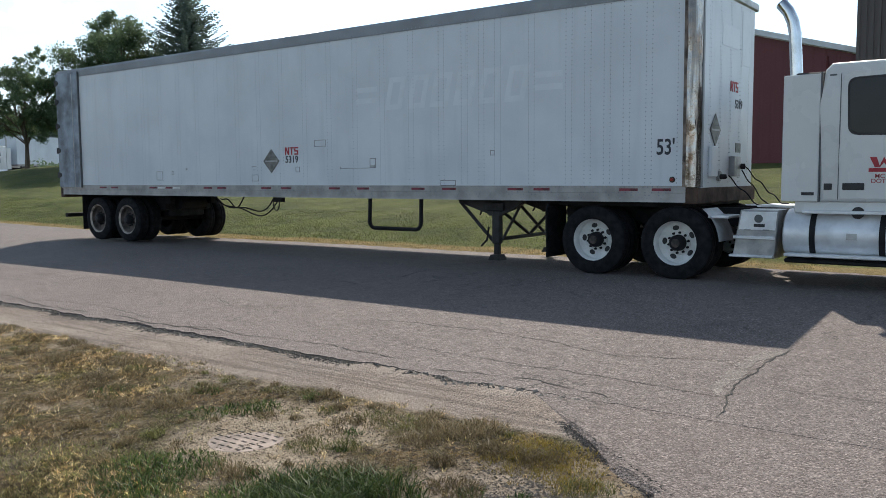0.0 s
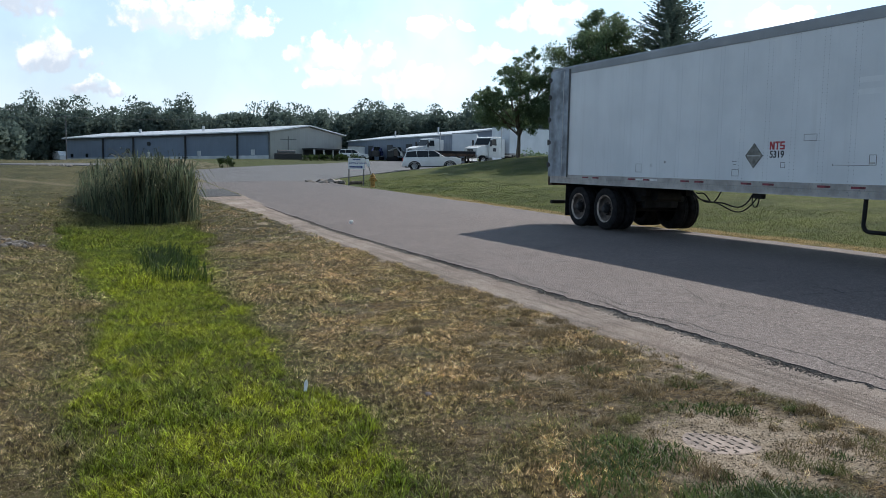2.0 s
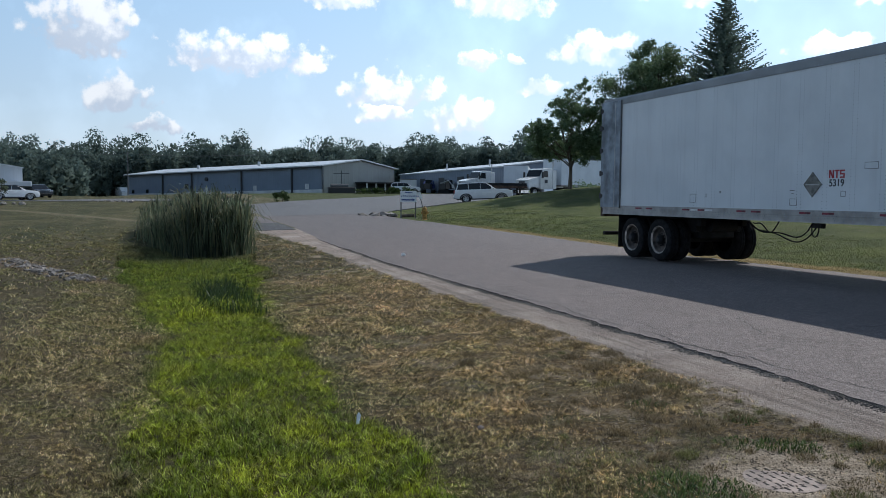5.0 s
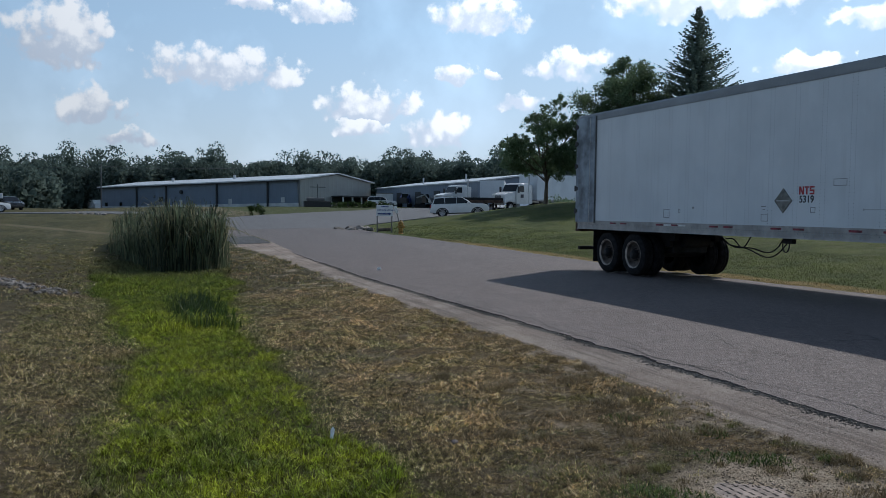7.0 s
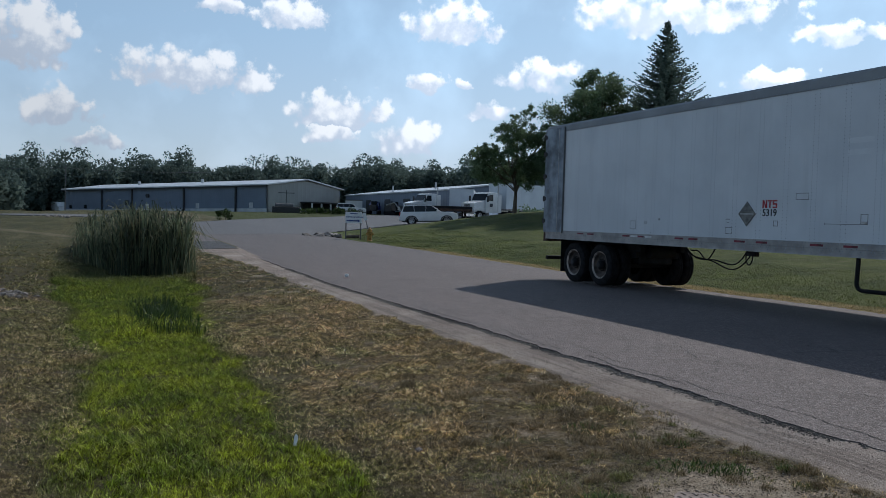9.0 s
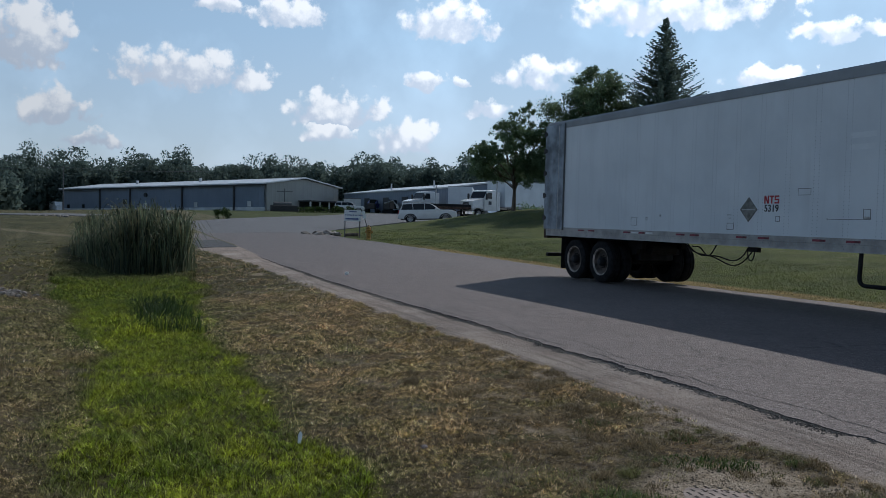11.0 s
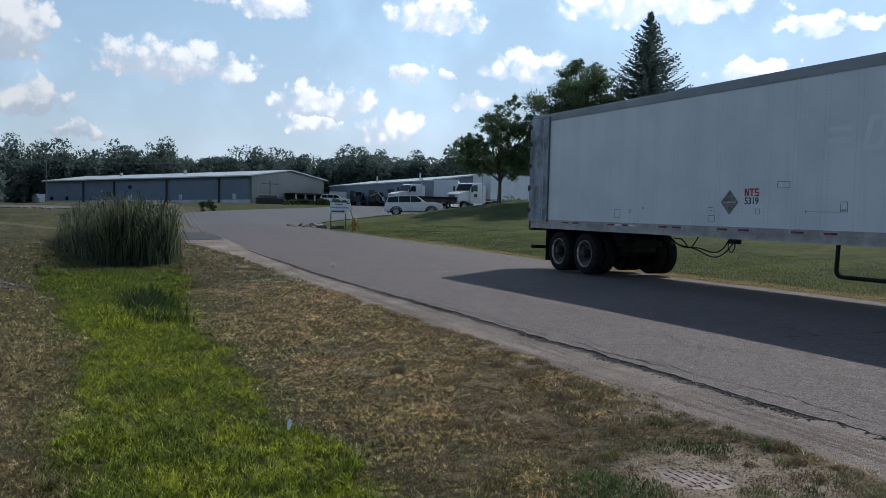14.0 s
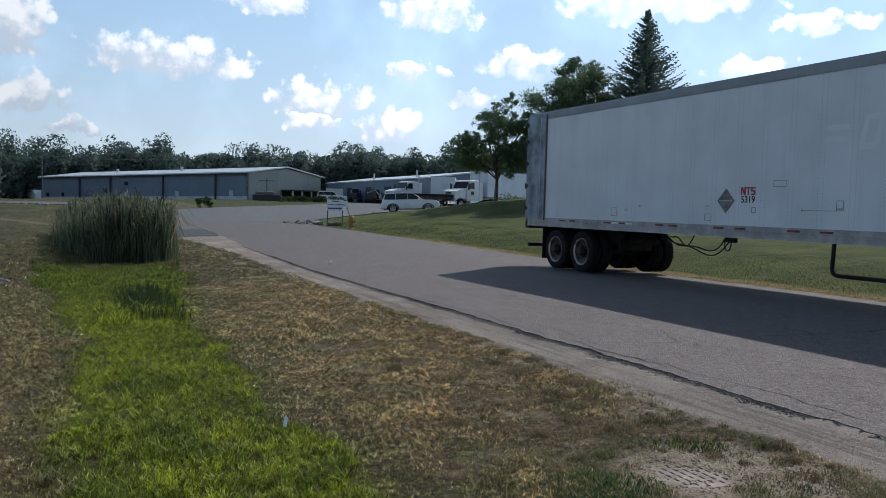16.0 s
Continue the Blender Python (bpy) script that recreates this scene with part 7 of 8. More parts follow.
# ---- roadside things ----
def hydrant(x, y):
    root = thing("fire_hydrant", "weathered yellow fire hydrant in the grass by the road", "hydrant", pose(x, y, gz(x, y) - 0.03, 0, 0, 20))
    part("barrel", lathe([(0.02, 0.0), (0.17, 0.0), (0.17, 0.04), (0.125, 0.06), (0.125, 0.5), (0.16, 0.52), (0.16, 0.56), (0.125, 0.58), (0.02, 0.58)], 20, "Z"), MT["hydrant"], root, "", True)
    part("bonnet", lathe([(0.02, 0.575), (0.15, 0.58), (0.145, 0.64), (0.11, 0.71), (0.05, 0.745), (0.04, 0.8), (0.02, 0.8)], 20, "Z"), MT["hydrant"], root, "", True)
    for a in (0, 90, 180):
        d = Vector((math.cos(radians(a)), math.sin(radians(a)), 0))
        part("outlet", C(d * 0.1 + Vector((0, 0, 0.42)), d * 0.21 + Vector((0, 0, 0.42)), 0.06, n=12), MT["hydrant"], root)
        part("outlet_cap", C(d * 0.2 + Vector((0, 0, 0.42)), d * 0.24 + Vector((0, 0, 0.42)), 0.075, n=8), MT["hydrant"], root)


hydrant(-24.6, 2.75)
sg = thing("notice_sign", "white notice board with dark blue print on two posts", "sign", pose(-26.12, 2.25, gz(-26.12, 2.25) + 0.14, 0, 0, 78))
part("board", B((-0.47, -0.03, 0.82), (0.47, 0.0, 1.45), 0.006), MT["signw"], sg)
for x in (-0.42, 0.42):
    part("post", B((x - 0.03, 0.0, -0.3), (x + 0.03, 0.06, 1.45)), MT["post"], sg)
part("print_arrow", prism([(-0.4, 0.91), (0.24, 0.91), (0.24, 0.87), (0.4, 0.95), (0.24, 1.03), (0.24, 0.99), (-0.4, 0.99)], -0.035, -0.031, "xz"), MT["signblue"], sg, "dark blue arrow bar")
lettering("SHIPPING & RECEIVING", 0.098, 0.002, MT["signblue"], sg, "print_words", pose(-0.42, -0.033, 1.13, 90, 0, 0), "dark blue capital letters", 0.03)
for z, a, b in ((1.33, -0.2, 0.22),):
    part("print_bar", B((a, -0.035, z), (b, -0.031, z + 0.055)), MT["signblue"], sg, "dark print bar")
ls = thing("leaning_marker", "leaning steel stake with a small pale plate", "sign", pose(-26.6, 3.45, gz(-26.6, 3.45) - 0.05, 0, 0, 78) @ pose(0, 0, 0, 0, -16, 0))
part("stake", B((-0.02, -0.02, 0), (0.02, 0.02, 1.35)), MT["post"], ls)
part("plate", B((-0.1, -0.035, 1.12), (0.1, -0.02, 1.55), 0.01), MT["signw"], ls)
part("prop", tube([(0.05, 0, 0.1), (0.22, 0, 0.42), (0.22, 0, 0.62)], 0.02, 6), MT["post"], ls)


def rock_mesh(seed, n=1, mat="stone"):
    bm = bmesh.new()
    bmesh.ops.create_icosphere(bm, subdivisions=n, radius=1.0)
    for v in bm.verts:
        k = 1 + 0.35 * noise.noise(v.co * 1.3 + Vector((seed * 3.1, 0, 0))) + 0.12 * noise.noise(v.co * 3.0 + Vector((seed, 5, 0)))
        v.co *= k
        v.co.z *= 0.7
    me = bpy.data.meshes.new("rock")
    bm.to_mesh(me)
    bm.free()
    me.materials.append(MT[mat])
    return me


ROCKS = [rock_mesh(s, 2) for s in range(5)]
RUBBLE = [rock_mesh(s, 1, "riprap") for s in range(5)]


def rocks(name, label, spots, group, kinds=ROCKS):
    rnd = random.Random(len(spots))
    for x, y, r in spots:
        o = new(name, kinds[rnd.randrange(5)])
        o.matrix_basis = pose(x, y, gz(x, y) + r * 0.25, rnd.uniform(-20, 20), rnd.uniform(-20, 20), rnd.uniform(0, 360)) @ Matrix.Diagonal((r * rnd.uniform(0.9, 1.5), r * rnd.uniform(0.8, 1.2), r, 1))
        tagged(o, label, "rock", group)


rocks("landscape_rock", "brown-grey landscape rock at the road corner", [(-28.5, 0.85, 0.34), (-28.9, 1.5, 0.4), (-29.2, 0.3, 0.3), (-28.3, 2.0, 0.28), (-29.6, 1.1, 0.34), (-28.0, 2.6, 0.2), (-28.1, 0.3, 0.2), (-28.2, 1.35, 0.24), (-28.7, 0.5, 0.22), (-28.45, 1.7, 0.18), (-29.0, 2.0, 0.26)], "rocks at the corner", RUBBLE)
lg = part("log", tube([(-27.7, 2.3, gz(-27.7, 2.3) + 0.06), (-27.5, 2.7, gz(-27.5, 2.7) + 0.07), (-27.35, 3.0, gz(-27.35, 3.0) + 0.08)], [0.13, 0.12, 0.1], 10), MT["wood"], None)
tagged(lg, "short grey log lying by the rocks", "log")
_r = random.Random(3)
rocks("field_rock", "brown field rock at the edge of the yard", [(-57.0 + i * 0.45 + _r.uniform(-0.8, 0.8), -16.6 + i * 0.42 + _r.uniform(-0.2, 0.2), _r.uniform(0.1, 0.26)) for i in range(9)], "rocks along the yard", RUBBLE)
rocks("bed_rock", "brown rock of a planting bed by the parked car", [(-46.5 + _r.uniform(-0.7, 0.7), -23.9 + i * 0.55, _r.uniform(0.16, 0.28)) for i in range(7)], "rocks of the planting bed", RUBBLE)
_u = Vector((4.5, 2.4)).normalized()
spots = []
for i in range(170):
    t = _r.uniform(0, 5.2)
    o = _r.gauss(0, 0.2)
    spots.append((-4.0 + _u.x * t - _u.y * o, -15.2 + _u.y * t + _u.x * o, _r.uniform(0.03, 0.085)))
rocks("riprap_stone", "brown riprap stone in the outlet channel", spots, "riprap stones", RUBBLE)
pe = thing("pipe_outlet", "pale concrete drain headwall above the riprap", "drain", pose(-4.3, -15.6, gz(-4.3, -15.6), 0, 0, 25))
part("headwall", B((-0.2, -1.3, -0.2), (0.0, 0.3, 0.11), 0.03), MT["concrete"], pe)
part("apron", B((0.0, -1.0, -0.2), (0.35, 0.2, 0.03), 0.02), MT["concrete"], pe)
cb = thing("utility_pedestal", "dark weathered timber post behind the reeds", "post", pose(-9.2, -8.6, gz(-9.2, -8.6) - 0.05, 0, 0, 10))
part("post_body", B((-0.2, -0.22, 0), (0.2, 0.22, 1.12), 0.02), MT["wood"], cb)
part("post_cap", B((-0.24, -0.26, 1.12), (0.24, 0.26, 1.2), 0.02), MT["wood"], cb)
up_ = thing("utility_pole", "thin grey utility pole with wires beside the warehouse", "pole", pose(-142, -16.4, gz(-142, -16.4) - 0.3))
part("pole", C((0, 0, 0), (0, 0, 8.2), 0.11, 0.08, 10), MT["post"], up_)
part("wire", tube([(0, 0, 7.9), (-8, -14, 7.3), (-16, -34, 7.8)], 0.03, 5), MT["post"], up_)
part("wire", tube([(0, 0, 7.9), (4, 10, 7.5), (8, 24, 7.9)], 0.03, 5), MT["post"], up_)
tp = thing("equipment_rack", "dark equipment with a tall cross post by the warehouse", "equipment", pose(-103.4, 14.6, gz(-103.4, 14.6)))
part("mast", C((0, 0, 0), (0, 0, 3.4), 0.07, n=8), MT["post"], tp)
part("cross_bar", B((-0.05, -1.2, 2.9), (0.05, 1.2, 3.0)), MT["post"], tp)
part("skid", B((-0.5, -2.0, 0.0), (0.5, 2.0, 0.9), 0.05), MT["plastic"], tp)
part("tank", C((0, -1.6, 1.1), (0, 1.0, 1.1), 0.3, n=14), MT["post"], tp)

# manhole lid
mh = thing("manhole", "dusty round manhole lid set in bare soil", "manhole cover", pose(15.81, -7.56, gz(15.81, -7.56) - 0.013, 3.0, 0.0, 0))
part("ring", lathe([(0.262, -0.05), (0.263, 0.008), (0.272, 0.008), (0.275, -0.0), (0.275, -0.05)], 40, "Z"), MT["lid"], mh)
lidp = part("lid", lathe([(0.02, -0.05), (0.26, -0.05), (0.26, 0.012), (0.252, 0.015), (0.02, 0.018)], 40, "Z"), MT["lid"], mh, "cast iron lid dusted with soil")
slot = None
for i in range(-3, 4):
    for j in range(-4, 5):
        x, y = i * 0.082 + (0.041 if j % 2 else 0), j * 0.06
        if math.hypot(x, y) < 0.225:
            if slot is None:
                slot = part("slot", prism([(-0.024, -0.008), (-0.012, -0.002), (0.006, -0.009), (0.025, -0.003), (0.02, 0.006), (0.004, 0.002), (-0.01, 0.009), (-0.024, 0.003)], 0.0185, 0.021, "xy"), MT["lidhole"], lidp, m=pose(x, y, 0))
            else:
                again(slot, pose(x, y, 0))
# litter
lt = thing("paper_scrap", "small white scrap lying in the ditch grass", "litter", pose(13.25, -9.78, gz(13.25, -9.78) + 0.08, -45, -28, 77) @ Matrix.Diagonal((0.6, 0.6, 0.55, 1)))
part("scrap", prism([(-0.05, -0.07), (-0.02, 0.0), (0.0, 0.06), (0.05, 0.1), (0.06, 0.04), (0.02, -0.03), (-0.01, -0.09)], -0.005, 0.005, "xz"), MT["feather"], lt)
o = new("loose_stone", ROCKS[1])
o.matrix_basis = pose(13.86, -8.9, gz(13.86, -8.9) + 0.022) @ Matrix.Diagonal((0.035, 0.028, 0.022, 1))
tagged(o, "small pale stone lying in dry grass", "stone")
lt = thing("crushed_cup", "small white crushed cup on the road", "litter", pose(-2.3, -4.9, float(road_z(-2.3, -4.9)) + 0.004))
part("cup", lathe([(0.02, 0.0), (0.05, 0.0), (0.06, 0.04), (0.045, 0.08), (0.02, 0.08)], 10, "Z"), MT["feather"], lt)

# ---- plants ----
RG = np.random.default_rng(7)


def vnoise(x, y, s, seed=0):
    """Smooth value noise in 0..1 on the plan."""
    rg = np.random.default_rng(seed)
    tab = rg.random((64, 64))
    u, v = np.asarray(x) * s, np.asarray(y) * s
    i, j = np.floor(u).astype(int), np.floor(v).astype(int)
    a, b = u - i, v - j
    a, b = a * a * (3 - 2 * a), b * b * (3 - 2 * b)
    t = lambda p, q: tab[p % 64, q % 64]
    return (t(i, j) * (1 - a) + t(i + 1, j) * a) * (1 - b) + (t(i, j + 1) * (1 - a) + t(i + 1, j + 1) * a) * b


def fbm(x, y, s, seed=0):
    return 0.55 * vnoise(x, y, s, seed) + 0.3 * vnoise(x, y, s * 2.3, seed + 1) + 0.15 * vnoise(x, y, s * 5.1, seed + 2)


def blades(name, x, y, h, w, lean, material, label, bent=False, zoff=0.0, parent=None, z=None):
    """Single grass blades at the given places: flat tapered leaves, bent over where asked."""
    n = len(x)
    z = (land(x, y) if z is None else z) + zoff - 0.01
    a = RG.uniform(0, 2 * math.pi, n)
    la = RG.uniform(0, 2 * math.pi, n)
    side = np.stack([np.cos(a), np.sin(a), np.zeros(n)], -1) * (w / 2)[:, None]
    root = np.stack([x, y, z], -1)
    off = np.stack([np.cos(la) * lean, np.sin(la) * lean, np.zeros(n)], -1)
    tip = root + off + np.stack([np.zeros(n), np.zeros(n), h], -1)
    if bent:
        mid = root + off * 0.28 + np.stack([np.zeros(n), np.zeros(n), h * 0.62], -1)
        v = np.stack([root - side, root + side, mid + side * 0.8, mid - side * 0.8, tip], 1).reshape(-1, 3)
        f = np.array([(0, 1, 2), (0, 2, 3), (3, 2, 4)])
        f = (f[None] + 5 * np.arange(n)[:, None, None]).reshape(-1, 3)
    else:
        v = np.stack([root - side, root + side, tip], 1).reshape(-1, 3)
        f = np.arange(3 * n).reshape(-1, 3)
    ob = from_arrays(name, v, f, material, parent)
    return tagged(ob, label, "grass", kind="stuff") if parent is None else ob


def scatter(n, x0, x1, y0, y1):
    return RG.uniform(x0, x1, n), RG.uniform(y0, y1, n)


def keep_off(x, y):
    """Free of paving, dirt shoulder, manhole and bare soil."""
    edge = -6.52 + 0.22 * (fbm(x, y, 1.6, 3) - 0.5) * 2 - 0.75 * ss(-8.0, -17.0, x)
    ok = (y < edge) & ~((x > drive_west(y) - 0.05 - 0.3 * (y > -6.75)) & (y > -30))
    ok &= np.hypot(x - 15.81, y + 7.56) > 0.27 + 0.12 * fbm(x, y, 6, 9)
    bare = fbm(x, y, 1.5, 11) + 0.42 * ss(-9.0, -6.8, y) * ss(9, 15, x) + 0.25 * ss(1.0, 0.3, np.hypot(x - 16.0, y + 7.45)) + 0.6 * ss(0.85, 0.3, np.hypot(x - 17.8, y + 7.5))
    ok &= RG.random(len(x)) > np.clip((bare - 0.62) * 5, 0, 0.93)
    return ok


def in_ditch(x, y):
    return np.abs(y + 10.6 + 0.5 * (fbm(x, y, 0.8, 21) - 0.5) * 2) < 1.0 + 0.75 * ss(7.0, -2.0, x)


def dry_field(name, tufts, per, x0, x1, y0, y1, hs, ws, spread):
    """Mown dry turf: many small tufts of blades that lean outwards, with gaps between."""
    x, y = scatter(tufts, x0, x1, y0, y1)
    m = keep_off(x, y) & (RG.random(tufts) < ss(-20, -8, x) + 0.03) & ~(in_ditch(x, y) & (x > -6)) & (RG.random(tufts) < 0.08 + 1.5 * fbm(x, y, 2.6, 5) ** 1.6 * (0.55 + 0.9 * fbm(x * 0.3, y, 1.8, 15)))
    x, y = x[m], y[m]
    grow = (0.4 + 1.2 * fbm(x, y, 2.2, 8)) * RG.uniform(0.6, 1.4, len(x))
    x, y, grow = np.repeat(x, per), np.repeat(y, per), np.repeat(grow, per)
    k = len(x)
    x, y = x + RG.normal(0, spread, k), y + RG.normal(0, spread, k)
    h = RG.uniform(*hs, k) * grow
    blades(name, x, y, h, RG.uniform(*ws, k), h * RG.uniform(0.2, 1.3, k), MT["dry"], "short dry mown roadside grass")


dry_field("dry_grass", 105000, 13, 10.0, 19.4, -13.0, -6.3, (0.011, 0.038), (0.0035, 0.0065), 0.016)
dry_field("dry_grass", 52000, 12, 1.0, 10.0, -13.0, -6.3, (0.014, 0.045), (0.006, 0.011), 0.022)
dry_field("dry_grass", 9000, 11, -18.0, 1.0, -13.0, -6.3, (0.025, 0.06), (0.012, 0.02), 0.04)
dry_field("field_grass", 34000, 8, 4.0, 17.0, -19.0, -12.6, (0.014, 0.042), (0.007, 0.013), 0.025)
dry_field("field_grass", 13000, 11, -20.0, 4.0, -26.0, -12.6, (0.028, 0.07), (0.014, 0.024), 0.045)
x, y = scatter(23000, 1.0, 19.0, -12.6, -8.8)
m = in_ditch(x, y) & keep_off(x, y) & (RG.random(len(x)) < 0.35 + fbm(x, y, 1.8, 31))
x, y = x[m], y[m]
grow = (0.35 + 1.3 * fbm(x, y, 1.3, 33)) * RG.uniform(0.6, 1.5, len(x))
x, y, grow = np.repeat(x, 18), np.repeat(y, 18), np.repeat(grow, 18)
x, y = x + RG.normal(0, 0.025, len(x)), y + RG.normal(0, 0.025, len(x))
h = RG.uniform(0.03, 0.085, len(x)) * grow
near = x > 12.5
for m, bent in ((near, True), (~near, False)):
    blades("ditch_grass", x[m], y[m], h[m], RG.uniform(0.0043, 0.009, m.sum()), h[m] * RG.uniform(0.3, 1.4, m.sum()), MT["lush"], "lush bright green ditch grass", bent)
x, y = scatter(90000, -10.0, 1.0, -13.0, -8.2)
m = in_ditch(x, y) & (RG.random(len(x)) < 0.3 + fbm(x, y, 1.8, 31))
x, y = x[m], y[m]
h = RG.uniform(0.08, 0.2, len(x)) * (0.35 + 0.65 * ss(2.0, -5.0, x))
blades("ditch_grass", x, y, h, RG.uniform(0.012, 0.02, len(x)), h * RG.uniform(0.3, 1.0, len(x)), MT["lush"], "lush bright green ditch grass", True)
# lawn beyond the road
x, y = scatter(150000, -30.0, 17.0, 2.6, 9.0)
m = (y > north_edge(x) + 0.25 + 0.2 * fbm(x, y, 2, 41)) & (RG.random(len(x)) < np.clip(1.3 - (y - 2.6) / 7, 0.2, 1))
x, y = x[m], y[m]
h = RG.uniform(0.015, 0.05, len(x)) * (0.6 + 0.9 * fbm(x, y, 1.5, 43))
blades("lawn_grass", x, y, h, RG.uniform(0.009, 0.017, len(x)), h * RG.uniform(0.4, 1.2, len(x)), MT["lawnb"], "mown lawn grass beyond the road")


def tuft(cx, cy, r, n, hs, w, label, material=None, name="grass_tuft"):
    rr = r * np.sqrt(RG.random(n))
    a = RG.uniform(0, 2 * math.pi, n)
    x, y = cx + rr * np.cos(a) * 1.25, cy + rr * np.sin(a)
    h = RG.uniform(*hs, n) * (1.15 - 0.6 * rr / r) * (0.6 + 0.8 * fbm(x, y, 5.0, 51))
    blades(name, x, y, h, RG.uniform(w * 0.6, w * 1.3, n), h * RG.uniform(0.3, 1.5, n), material or MT["tuft"], label, True)


for cx, cy, r, n, hs in ((16.86, -7.98, 0.32, 1100, (0.08, 0.19)), (17.15, -7.86, 0.3, 900, (0.07, 0.17)), (17.05, -8.2, 0.32, 1000, (0.08, 0.19)), (16.66, -8.22, 0.28, 600, (0.06, 0.15)), (17.4, -8.02, 0.24, 420, (0.06, 0.13)),
                         (15.3, -7.2, 0.15, 200, (0.03, 0.08)), (15.42, -7.06, 0.12, 170, (0.03, 0.08)), (15.15, -7.4, 0.16, 160, (0.03, 0.07)), (16.4, -7.14, 0.06, 60, (0.03, 0.06)), (16.52, -7.42, 0.05, 50, (0.03, 0.06)),
                         (15.7, -8.3, 0.3, 800, (0.04, 0.1)), (15.95, -8.55, 0.3, 800, (0.04, 0.11)), (15.85, -8.08, 0.22, 420, (0.04, 0.09)), (15.61, -6.75, 0.06, 80, (0.03, 0.07)), (14.72, -7.0, 0.1, 110, (0.03, 0.07)), (13.98, -7.4, 0.2, 200, (0.03, 0.07)),
                         (16.3, -7.95, 0.07, 70, (0.03, 0.06)), (17.62, -7.5, 0.08, 80, (0.03, 0.06)), (17.9, -7.45, 0.06, 60, (0.03, 0.06))):
    tuft(cx, cy, r, n, hs, 0.008, "dark green grass clump in dry turf")
for cx, cy, r, n in ((15.2, -8.35, 0.36, 520), (15.35, -8.75, 0.36, 520), (14.8, -8.55, 0.35, 420), (18.2, -7.3, 0.16, 180)):
    tuft(cx, cy, r, n, (0.02, 0.07), 0.006, "yellow-green soft grass clump in dry turf", MT["olive"], "soft_tuft")
for cx, cy, r, n in ((17.75, -6.85, 0.24, 900), (17.95, -7.05, 0.2, 700), (17.5, -6.78, 0.18, 500), (17.6, -7.0, 0.22, 700), (18.08, -7.2, 0.14, 300)):
    tuft(cx, cy, r, n, (0.015, 0.06), 0.006, "yellow-gold short grass at the driveway corner", MT["gold"], "gold_tuft")
# low brown clumps with bare soil between, by the manhole and the corner
BROWN = [(17.13, -6.65), (17.44, -6.93), (17.37, -6.94), (17.03, -6.65), (16.92, -6.81), (17.17, -6.8), (16.66, -6.6), (16.9, -7.01), (17.52, -7.49), (17.69, -6.98), (17.21, -7.25)]
rt = random.Random(31)
for i, (cx, cy) in enumerate(BROWN + [(rt.uniform(11.0, 17.2), rt.uniform(-8.2, -6.72)) for _ in range(14)]):
    if math.hypot(cx - 15.81, cy + 7.56) < 0.42:
        continue
    r = rt.uniform(0.07, 0.15)
    tuft(cx, cy, r, int(2600 * r), (0.03, 0.095), 0.0055, "low matted brown grass clump in bare soil", MT["brownclump"], "brown_tuft")
for i in range(230):
    cx = rt.uniform(7.0, 18.0) if i < 90 else rt.uniform(13.5, 18.2)
    cy = -6.6 - 0.5 * rt.random() ** 2 if i < 90 else rt.uniform(-8.6, -6.65)
    if cx > float(drive_west(cy)) - 0.3 or math.hypot(cx - 15.81, cy + 7.56) < 0.38:
        continue
    big = i % 6 == 0
    tuft(cx, cy, rt.uniform(0.08, 0.16) if big else rt.uniform(0.03, 0.1), rt.randint(170, 300) if big else rt.randint(60, 140), (0.03, 0.085) if big else (0.015, 0.06), 0.005,
         "small brown-green grass clump in bare soil" if i % 5 == 1 else "straw-coloured grass clump at the dirt shoulder", MT["olive"] if i % 5 == 1 else MT["drytuft"], "dry_tuft")

# dark rush clump in the ditch
x, y = RG.uniform(1.4, 6.2, 2600), -10.2 + RG.normal(0, 0.28, 2600)
m = (fbm(x, y, 1.4, 63) > 0.36) & (np.abs(y + 10.2) < 0.6)
x, y = x[m], y[m]
h = RG.uniform(0.1, 0.34, len(x)) * (0.4 + fbm(x, y, 2.0, 64))
blades("ditch_rushes", x, y, h, RG.uniform(0.008, 0.016, len(x)), h * RG.uniform(0.1, 0.6, len(x)), MT["rush"], "dark green rush clump in the ditch", True)
for cx, cy in ((5.3, -10.35), (4.6, -11.0), (6.2, -10.8), (2.4, -10.4)):
    tuft(cx, cy, 0.35, 260, (0.12, 0.3), 0.014, "bright green coarse grass clump in the ditch", MT["lush"], "ditch_tuft")

# bed of cattails
rb_ = thing("cattail_bed", "dense stand of green and straw cattail reeds", "reeds", pose(-6.3, -10.2, gz(-6.3, -10.2)))


